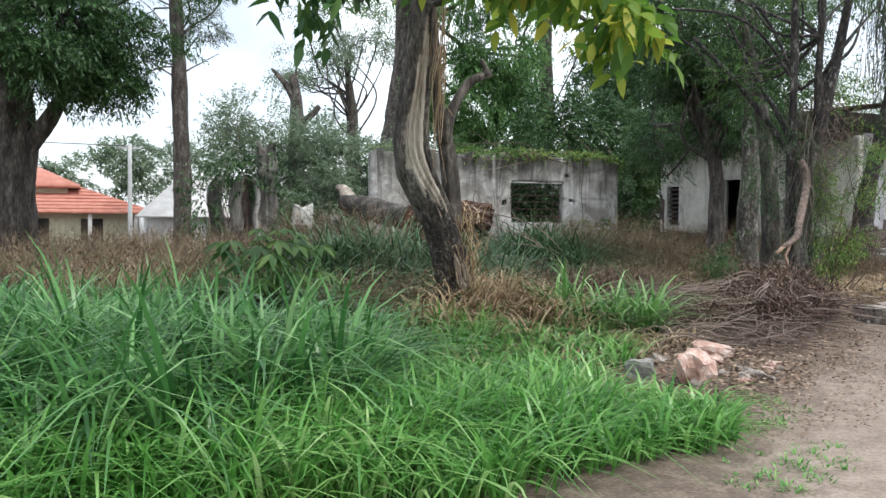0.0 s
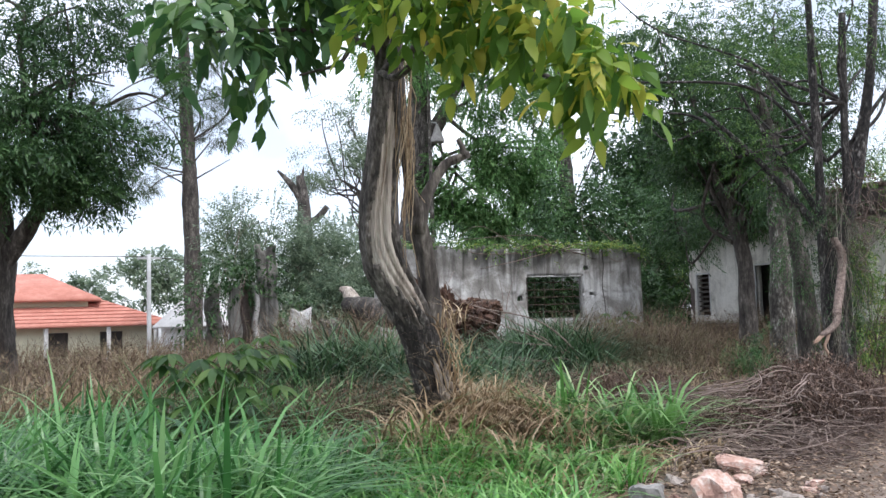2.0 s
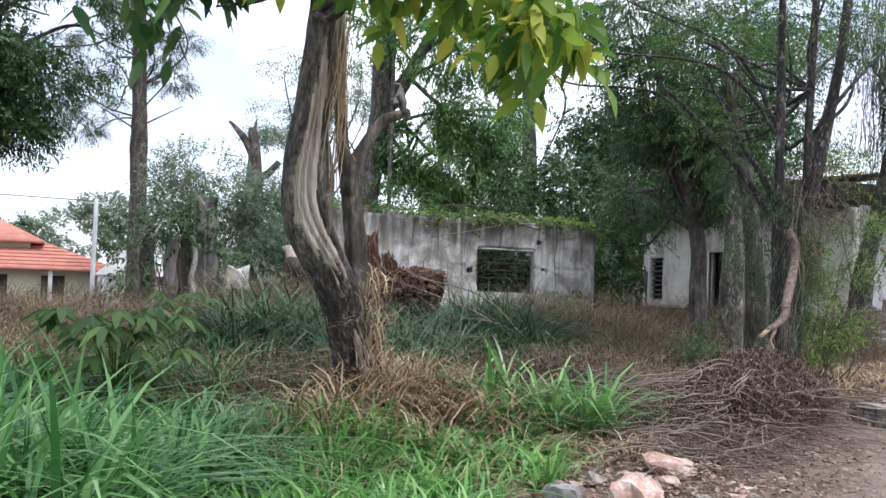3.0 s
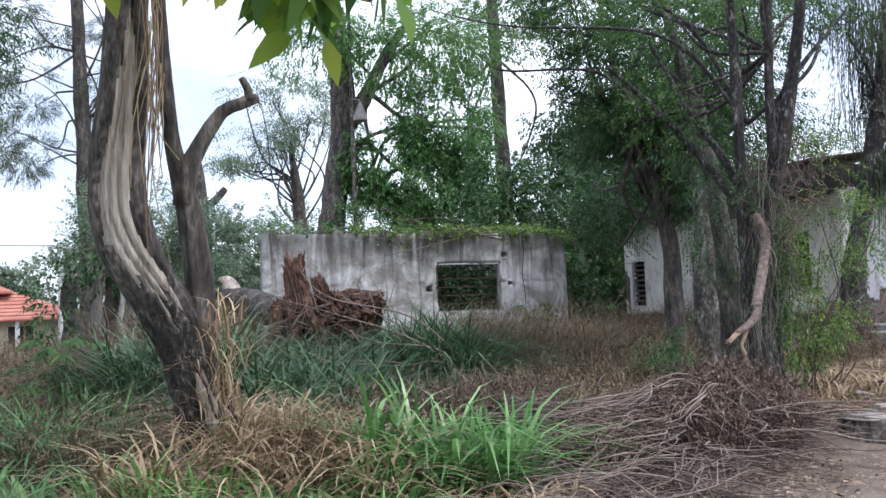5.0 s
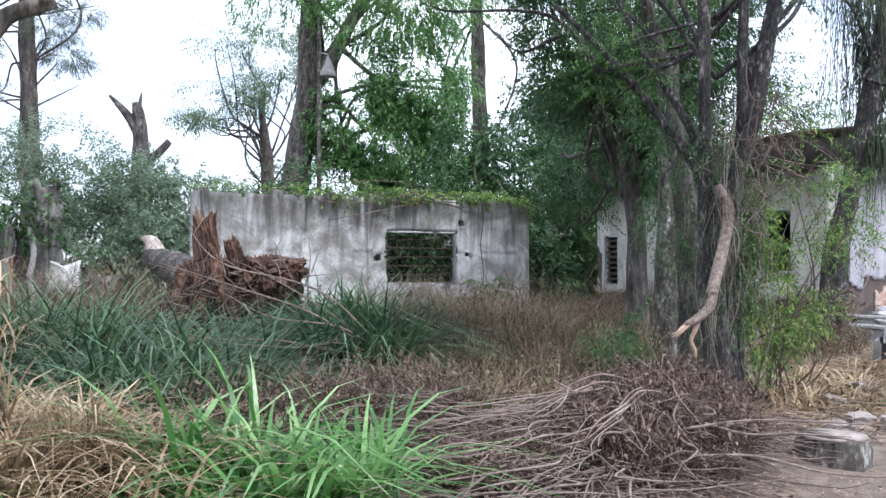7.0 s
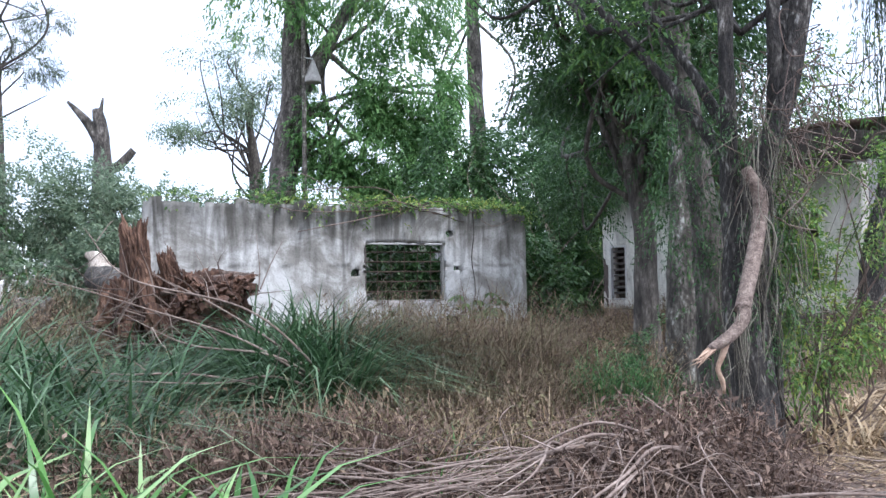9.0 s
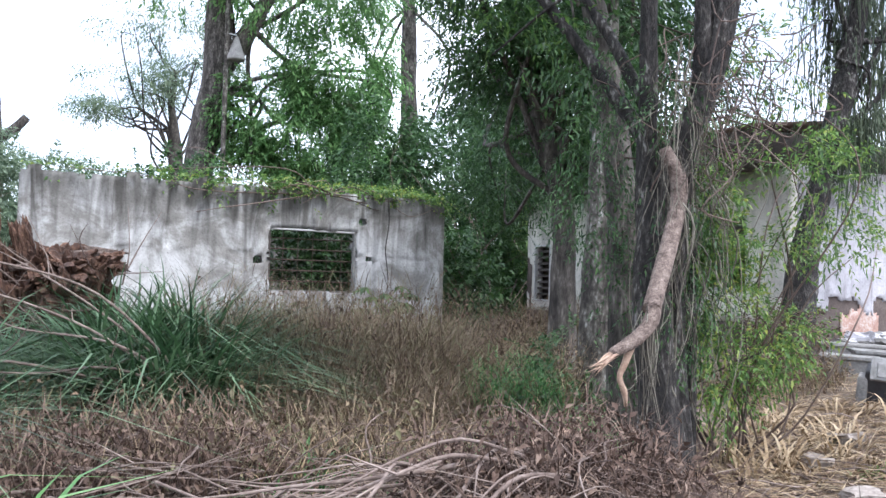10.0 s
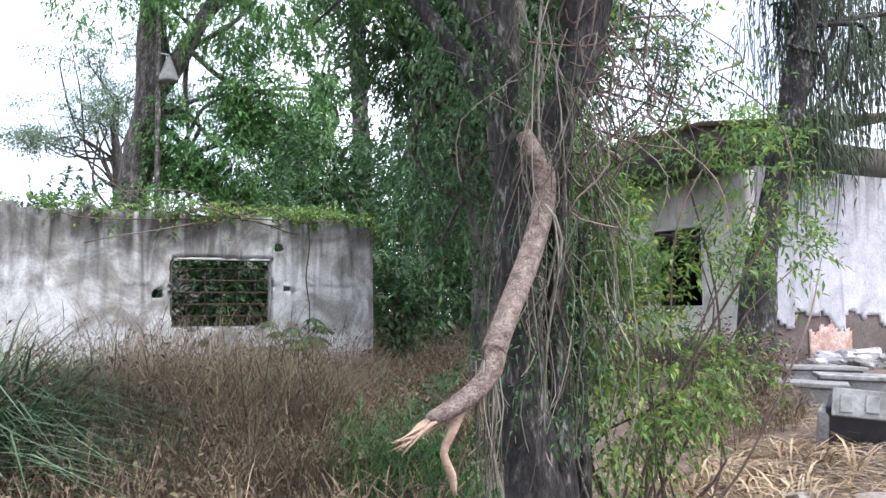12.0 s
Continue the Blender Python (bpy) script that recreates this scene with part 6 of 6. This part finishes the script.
def litter(name, label, patches, seed, mat_, lo, hi, wide):
    rng = np.random.default_rng(seed)
    b = Build()
    for cx, cy, rx, ry, turn, n in patches:
        x, y = scatter(n, rng, cx, cy, rx, ry, turn)
        a = rng.uniform(0, 6.28, n)
        d = np.stack([np.cos(a), np.sin(a), rng.normal(0, 0.18, n)], 1)
        ln = rng.uniform(lo, hi, n)
        p = np.stack([x, y, height(x, y) + 0.012 + rng.random(n) * 0.05], 1)
        leaves(b, p, d, np.array((0, 0, 1.0)) + rng.normal(0, 0.3, (n, 3)), ln, ln * wide, 0.2, 0.05)
    return tagged(b.part(name, mat_, None, label), category="litter", kind="stuff")


litter("leaf_litter", "fallen brown leaves and chips on the earth", [(5.8, 6.2, 1.4, 1.0, 0.6, 2600), (7.8, 7.4, 2.6, 1.0, 0.7, 2600), (12.8, 10.2, 2.6, 1.0, 0.5, 2600), (4.4, 7.4, 1.3, 0.9, 0, 1500), (10.5, 9.4, 1.6, 1.0, 0.5, 1600)], 121, M_LITTER, 0.02, 0.075, 0.5)
litter("track_litter", "small chips and dead leaves on the dirt track", [(6.2, 5.2, 1.8, 0.8, 0.6, 2200), (8.5, 6.6, 2.2, 0.7, 0.6, 1800), (4.9, 4.6, 1.0, 0.6, 0.6, 700), (13.6, 10.2, 2.0, 1.0, 0.5, 1500)], 123, M_LITTER, 0.008, 0.04, 0.6)
litter("straw_litter", "flattened straw lying on the earth", [(12.9, 10.6, 2.0, 0.9, 0.5, 2600), (5.0, 8.2, 1.2, 0.8, 0.2, 1700), (9.4, 9.2, 1.6, 0.6, 0.6, 900), (4.2, 6.9, 1.6, 1.0, 0.1, 900), (15, 12.2, 1.5, 0.8, 0.6, 900), (9.5, 10.3, 1.2, 0.8, 0.5, 900)], 122, M_STRAW, 0.15, 0.5, 0.025)


# ---- heaps of cut branches ----
def brush_heap(name, label, cx, cy, rx, ry, turn, top, n, seed, mat_, thick=(0.004, 0.014), long=(0.6, 1.7), aim=None, single=False):
    rng = np.random.default_rng(seed)
    b = Build()
    pile = empty(name, label, "branches", g3(cx, cy)) if single else None
    x, y = scatter(n, rng, cx, cy, rx, ry, turn, 0.6)
    for k in range(n):
        if single:
            b = Build()
        q = 1 - min(1.0, math.hypot((x[k] - cx) / max(rx, ry), (y[k] - cy) / max(rx, ry)))
        z = float(height(x[k], y[k])) + rng.random() * top * (0.25 + 0.75 * q)
        a = rng.uniform(0, 6.28) if aim is None or rng.random() < 0.2 else aim + rng.normal(0, 0.35)
        ln = rng.uniform(*long)
        s = np.array((x[k], y[k], z))
        pts = [s]
        w = np.array((math.cos(a), math.sin(a), rng.normal(0.02, 0.12)))
        for _ in range(4):
            w = unit((w + rng.normal(0, 0.2, 3)) * (1, 1, 0.75))
            nx = pts[-1] + w * ln / 4
            lie = float(height(nx[0], nx[1]))
            nx[2] = min(max(nx[2], lie + 0.02), max(lie + 0.05 + top * 0.85, s[2] - 0.1))
            pts.append(nx)
        r = rng.uniform(*thick)
        tube(b, pts, [r, r * 0.85, r * 0.7, r * 0.5, r * 0.25], 5, 0.12, cap=False)
        if rng.random() < 0.6:
            j = pts[1 + rng.integers(2)]
            e = j + unit(w + rng.normal(0, 0.7, 3)) * ln * 0.35
            e[2] = min(max(e[2], float(height(e[0], e[1])) + 0.02), j[2] + 0.12)
            tube(b, [j, e], [r * 0.5, r * 0.2], 4, 0.3, cap=False)
        if single:
            under(b.part("branch", mat_), pile)
    if single:
        return pile
    return tagged(b.part(name, mat_, None, label), category="branches", kind="stuff")


brush_heap("cut_branches", "heap of dry cut branches beside the track", 8.6, 8.6, 1.5, 0.8, 0.6, 0.5, 160, 131, M_TWIG, (0.003, 0.012), aim=3.75, single=True)
brush_heap("loose_sticks", "loose cut sticks strewn beside the track", 7.7, 7.9, 1.5, 0.6, 0.6, 0.22, 150, 138, M_TWIG, (0.003, 0.01), (0.6, 1.6), aim=3.75, single=True)
brush_heap("strewn_brushwood", "fine brown brushwood strewn on the earth", 8.0, 7.8, 1.7, 0.7, 0.6, 0.1, 700, 139, M_TWIG_DARK, (0.002, 0.006), (0.2, 0.7))
brush_heap("brown_brush_heap", "heap of fine reddish-brown brushwood", 9.2, 8.65, 1.1, 0.7, 0.7, 0.3, 900, 132, M_TWIG_DARK, (0.002, 0.007), (0.3, 0.9))
brush_heap("dry_sticks", "scattered long dry sticks over weeds", 7.8, 9.9, 1.8, 1.0, 0.4, 0.55, 110, 133, M_TWIG, (0.003, 0.009), (0.6, 1.6), aim=2.9, single=True)
brush_heap("grey_branch_tangle", "tangle of bare grey branches over weeds", 7.5, 9.7, 1.3, 0.7, 0.4, 0.6, 170, 136, M_TWIG, (0.003, 0.01), (0.5, 1.4), single=True)
brush_heap("fine_brushwood", "fine brown brushwood under bare branches", 7.5, 9.8, 1.2, 0.7, 0.4, 0.45, 650, 137, M_TWIG_DARK, (0.002, 0.006), (0.3, 0.8))
brush_heap("fallen_twigs", "loose twigs lying in brown weeds", 9.6, 11.2, 2.2, 1.2, 0.5, 0.4, 260, 134, M_TWIG_DARK, (0.003, 0.008), (0.4, 1.1))
brush_heap("twigs_on_earth", "twigs scattered on bare earth", 12.9, 10.3, 2.2, 0.8, 0.5, 0.06, 150, 135, M_TWIG, (0.003, 0.009), (0.3, 0.9))

# ---- stones and rubble ----
rock("brick_chunk", g3(5.48, 5.72), (0.3, 0.24, 0.22), M_BRICK, 141, "broken chunk of pinkish old brickwork", "rubble", 0.15)
rock("flat_brick_piece", g3(6.5, 6.75), (0.34, 0.18, 0.1), M_BRICK, 142, "flat broken piece of brickwork", "rubble")
rock("grey_stone", g3(5.2, 6.1), (0.2, 0.15, 0.15), M_CONCRETE, 143, "small grey lump of concrete", "rubble")


def sawn_stump():
    x, y, z = g3(10.5, 8.35)
    t = empty("tree_stump", "short weathered sawn tree stump beside brushwood", "tree stump", (x, y, z))
    b = Build()
    tube(b, [(x, y, z - 0.1), (x, y, z + 0.12), (x + 0.01, y, z + 0.2)], [0.31, 0.28, 0.26], 22, 0.06, 0.12, 7, 5)
    under(b.part("bark", M_BARK_LICHEN), t)
    b = Build()
    tube(b, [(x + 0.01, y, z + 0.195), (x + 0.01, y, z + 0.212)], [0.25, 0.235], 20, 0.05, 0.06, 0, 6)
    under(b.part("cut_face", M_RUBBLE, None, "grey sawn face"), t)


sawn_stump()

_r = np.random.default_rng(150)
for k in range(34):
    a, d = _r.uniform(0, 6.28), _r.random() ** 0.5
    x, y = 5.8 + d * 0.9 * math.cos(a), 6.1 + d * 0.6 * math.sin(a)
    s = _r.uniform(0.04, 0.11)
    rock("rubble_stone", g3(x, y), (s * 1.2, s, s * 0.7), M_RUBBLE if k % 3 else M_BRICK, 151 + k, "small broken stone on the earth", "stone", group="rubble by the track")

for k in range(16):
    a, d = _r.uniform(0, 6.28), _r.random() ** 0.5
    x, y = 19.3 + d * 0.9 * math.cos(a), 14.75 + d * 0.4 * math.sin(a)
    w = _r.uniform(0.14, 0.34)
    rock("rubble_piece", g3(x, y), (w * 1.3, w, w * 0.6), M_CONCRETE if k % 2 else M_PLASTER_WHITE, 200 + k, "broken piece of plaster and concrete at a wall's foot", "rubble", 0.12, "rubble at the wall")
for k, (x, y) in enumerate([(12.0, 9.4), (12.2, 9.2), (12.7, 10.35), (13.3, 10.6), (11.6, 9.3), (13.6, 10.2)]):
    rock("ground_stone", g3(x, y), (0.22, 0.16, 0.1), M_RUBBLE, 230 + k, "flat pale stone half sunk in earth", "stone", 0.2, "stones beside the straw")


# ---- dumped concrete in front of the house ----
def dumped_concrete():
    cx, cy, turn = 15.05, 11.4, -55
    z = float(height(cx, cy))
    rx, ry = math.cos(radians(turn)), math.sin(radians(turn))
    nx, ny = ry, -rx
    t = empty("concrete_trough", "tipped blackened concrete trough with a white moulded face", "trough", (cx, cy, z))

    def piece(name, u, d, h, w, deep, tall, mat_, tilt=0, lean=0, label=""):
        x, y = cx + rx * u + nx * d, cy + ry * u + ny * d
        under(slab(name, (x - w / 2, y - deep / 2, z + h), (x + w / 2, y + deep / 2, z + h + tall), mat_, None, 0.02, (tilt, lean, turn), label), t)

    piece("body", 0, 0, -0.04, 0.56, 0.36, 0.36, M_BLACK_BAG, 12, 5, "blackened lower side")
    piece("face", -0.02, 0.2, 0.2, 0.4, 0.05, 0.24, M_OLD_WHITE, -22, 4, "white moulded face")
    for u in (-0.11, 0.08):
        piece("moulding", u, 0.225, 0.245, 0.1, 0.03, 0.15, M_OLD_WHITE, -22, 4)
    piece("flank", 0.3, 0.02, -0.04, 0.14, 0.38, 0.44, M_CONCRETE, 3, -8)
    piece("rim", -0.3, 0.02, -0.04, 0.1, 0.34, 0.3, M_CONCRETE, 4, 6)
    for k, (x, y, w, d, h, yaw) in enumerate([(16.2, 12.85, 0.6, 0.4, 0.2, -50), (17.0, 12.85, 0.9, 0.5, 0.18, -42), (17.5, 13.9, 1.0, 0.4, 0.16, -20)]):
        zz = float(height(x, y))
        q = empty("concrete_block", "grey concrete block with a pale slab on top", "concrete block", (x, y, zz), "dumped concrete blocks")
        under(slab("block", (x - w / 2, y - d / 2, zz - 0.05), (x + w / 2, y + d / 2, zz + h), M_CONCRETE, None, 0.02, (0, 2, yaw)), q)
        under(slab("top_slab", (x - w / 2 - 0.04, y - d / 2 - 0.04, zz + h + 0.004), (x + w / 2 + 0.04, y + d / 2 + 0.04, zz + h + 0.05), M_OLD_WHITE if k == 1 else M_CONCRETE, None, 0.012, (0, 2, yaw)), q)


dumped_concrete()


# ---- broad-leaved seedlings ----
def palmate(name, label, x, y, tall, spread, n, seed, leaf, size):
    rng = np.random.default_rng(seed)
    z = float(height(x, y))
    t = empty(name, label, "plant", (x, y, z))
    lv = Build()
    for k in range(n):
        a, f = rng.uniform(0, 6.28), rng.uniform(0.35, 1.0)
        e = np.array((x + math.cos(a) * spread * rng.uniform(0.3, 1), y + math.sin(a) * spread * rng.uniform(0.3, 1), z + tall * f))
        b = Build()
        tube(b, [(x, y, z - 0.03), (x + (e[0] - x) * 0.3, y + (e[1] - y) * 0.3, z + tall * f * 0.75), e], [0.012, 0.008, 0.004], 5, 0.15)
        under(b.part("stalk", M_LEAF_MID), t)
        fan = np.linspace(-2.1, 2.1, 7) + a
        d = np.stack([np.cos(fan), np.sin(fan), np.full(7, -0.25)], 1)
        broad_leaves(lv, np.repeat(e[None], 7, 0), d, np.array((0, 0, 1.0)) + rng.normal(0, 0.2, (7, 3)), size * (1.1 - 0.35 * np.abs(np.linspace(-1, 1, 7))), size * 0.34, 0.08, 0.35)
    under(lv.part("foliage", leaf), t)


palmate("castor_plant", "young castor plant with large lobed leaves", 2.6, 9.0, 1.15, 0.6, 34, 261, M_LEAF_MID, 0.24)
palmate("papaya_seedling", "green papaya seedling in front of a ruined wall", 12.1, 17.7, 1.15, 0.45, 26, 262, M_LEAF_MID, 0.22)
palmate("castor_plant", "small leafy castor plant among dry weeds", 3.6, 13.8, 1.2, 0.5, 22, 263, M_LEAF_MID, 0.22)
bush("low_dark_bush", "low dark bush beside a lichen-spotted trunk", g3(12.2, 12.9), [((12.2, 12.9, 0.5), (0.5, 0.4, 0.45), 1)], M_LEAF_DARK, 160, 8, 0.2, 0.07, 0.4, 264)
bush("ivy_on_piers", "dark ivy smothering broken piers", g3(3.9, 20.1), [((3.3, 20.1, 1.7), (0.4, 0.25, 0.8), 1), ((4.3, 20.15, 2.3), (0.35, 0.2, 0.5), 0.8), ((4.0, 20.2, 2.6), (0.6, 0.3, 0.35), 0.8), ((5.2, 20.2, 1.6), (0.4, 0.3, 0.9), 0.8), ((4.85, 20.1, 2.6), (0.2, 0.15, 0.3), 0.2)], M_LEAF_DARK, 300, 7, 0.26, 0.1, 0.55, 265, 0.4, 0, 0.4, 3, None, "creeper")
grass("straw_among_weeds", "straw-coloured dry grass among brown weeds", [(10.6, 13.4, 2.2, 1.4, 0.4, 130, 0.4, 0.8), (8.6, 11.0, 1.6, 1.0, 0.5, 80, 0.3, 0.7), (12.4, 17.6, 2.4, 1.2, 0.1, 110, 0.5, 0.95), (10.0, 11.6, 1.6, 0.9, 0.4, 110, 0.3, 0.7)], M_STRAW, 108, 0.008, (0.2, 1.4), 0.12, 8)
grass("tall_dry_stalks", "tall thin straw-coloured weeds before a ruined wall", [(10.0, 13.9, 1.5, 1.1, 0.3, 560, 0.8, 1.4), (11.0, 15.9, 1.5, 1.0, 0.2, 320, 0.75, 1.25), (9.8, 12.6, 1.2, 0.7, 0.3, 260, 0.5, 0.95)], M_WEED_PALE, 110, 0.008, (0.1, 1.1), 0.18, 8)
weeds("seeding_weeds", "tall brown weeds with dry seed heads", [(9.9, 13.7, 1.5, 1.0, 0.3, 260, 0.8, 1.3), (11.0, 15.6, 1.5, 1.0, 0.2, 160, 0.7, 1.15), (13.4, 16.6, 1.0, 0.8, 0.2, 90, 0.5, 0.9)], 115)
grass("green_among_weeds", "thin green grass among brown weeds", [(10.2, 11.9, 1.9, 1.1, 0.4, 300, 0.12, 0.38), (8.0, 10.6, 1.2, 0.8, 0.5, 50, 0.3, 0.6), (9.4, 10.3, 1.1, 0.8, 0.5, 260, 0.08, 0.28)], M_GRASS_TALL, 109, 0.012, (0.4, 1.6), 0.1, 8)


def wall_details():
    b = Build()
    tube(b, [(13.02, RY - 0.012, 2.95), (13.05, RY - 0.014, 2.5), (13.0, RY - 0.012, 2.0), (13.06, RY - 0.013, 1.5), (13.03, RY - 0.012, 1.0)], [0.008, 0.007, 0.009, 0.007, 0.006], 5, 0.05, 0.3)
    tagged(b.part("hanging_wire", M_TIMBER, None, "thin dark wire hanging down a mouldy wall"), category="wire")
    # lamp on a pole beside the climber-covered tree
    t = empty("street_lamp", "pale street lamp with a conical shade among trees", "street lamp", g3(12.35, 30.4))
    b = Build()
    tube(b, [(12.35, 30.4, 0.0), (12.33, 30.4, 6.0), (12.3, 30.4, 12.0)], [0.08, 0.07, 0.06], 8, 1)
    under(b.part("pole", M_BARK_LICHEN), t)
    b = Build()
    tube(b, [(12.58, 30.3, 7.72), (12.58, 30.3, 7.85), (12.58, 30.3, 8.2), (12.58, 30.3, 8.42)], [0.26, 0.25, 0.12, 0.03], 14, 0.1)
    under(b.part("shade", M_CONCRETE), t)
    b = Build()
    tube(b, [(12.33, 30.4, 8.5), (12.58, 30.3, 8.45)], [0.02, 0.02], 6, 0.1)
    under(b.part("arm", M_PAINT_GREY), t)


wall_details()


# ---- bare limb fallen across the grass, and a dead shrub by the house ----
def fallen_limb():
    rng = np.random.default_rng(271)
    base = np.array(g3(8.5, 12.4)) + (0, 0, 0.35)
    t = empty("fallen_limb", "bare grey fallen limb lying over tall grass", "branch", g3(8.5, 12.4))
    ends = ((6.3, 13.2, 2.0), (6.0, 12.8, 1.55), (6.6, 12.5, 1.25), (5.7, 12.2, 1.0), (6.9, 13.6, 1.6), (6.4, 11.6, 0.8))
    for k, e in enumerate(ends):
        e = np.array(e)
        b = Build()
        m1, m2 = (base * (1 - f) + e * f + rng.normal(0, 0.1, 3) + (0, 0, 0.12 * math.sin(3 * f)) for f in (0.35, 0.7))
        tube(b, [base + rng.normal(0, 0.05, 3), m1, m2, e], [0.014, 0.011, 0.008, 0.003], 6, 0.12, 0.15, 0, k, cap=False)
        for _ in range(5):
            f = rng.uniform(0.3, 0.95)
            s = base * (1 - f) + e * f if f < 0.35 else (m1 + (m2 - m1) * (f - 0.35) / 0.35 if f < 0.7 else m2 + (e - m2) * (f - 0.7) / 0.3)
            q = s + unit(rng.normal(size=3) * (1, 0.5, 0.8) + (-0.4, 0, 0.2)) * rng.uniform(0.25, 0.6)
            tube(b, [s, (s + q) / 2 + rng.normal(0, 0.04, 3), q], [0.005, 0.004, 0.002], 5, 0.12, cap=False)
        under(b.part("branch", M_TWIG), t)


fallen_limb()
bush("dead_shrub", "reddish-brown dead shrub at a house wall's foot", g3(15.4, 13.1), [((15.3, 13.1, 0.85), (0.5, 0.4, 0.4), 1), ((15.8, 13.3, 0.8), (0.4, 0.4, 0.3), 0.7)], M_DEAD_LEAF, 300, 7, 0.2, 0.06, 0.4, 272, 0.2, 0.2, 0.3, 14)
bush("roof_creeper", "dry brown creeper growing over a roof edge", (HX - 0.3, 16.8, HT + 0.62), [((HX - 0.4, 15.7 + 0.9 * k, HT + 0.72 + 0.04 * k), (0.4, 0.55, 0.12), 1) for k in range(5)], M_WEED_PALE, 110, 7, 0.2, 0.07, 0.4, 273, 0.3, 0, 0.3, 6, None, "creeper")


def cut_stub():
    x, y, z = g3(9.72, 9.46)
    t = empty("cut_stub", "short sawn stub with a pale pinkish cut", "tree stump", (x, y, z))
    b = Build()
    tube(b, [(x, y, z - 0.1), (x + 0.01, y, z + 0.16), (x + 0.02, y - 0.01, z + 0.27)], [0.06, 0.052, 0.05], 12, 0.05, 0.1, 0, 3)
    under(b.part("bark", M_BARK_DARK), t)
    b = Build()
    tube(b, [(x + 0.02, y - 0.012, z + 0.262), (x + 0.022, y - 0.02, z + 0.29)], [0.051, 0.044], 12, 0.02, 0.08, 0, 4)
    under(b.part("cut_face", M_SPLINTER, None, "pale pinkish cut wood"), t)


cut_stub()
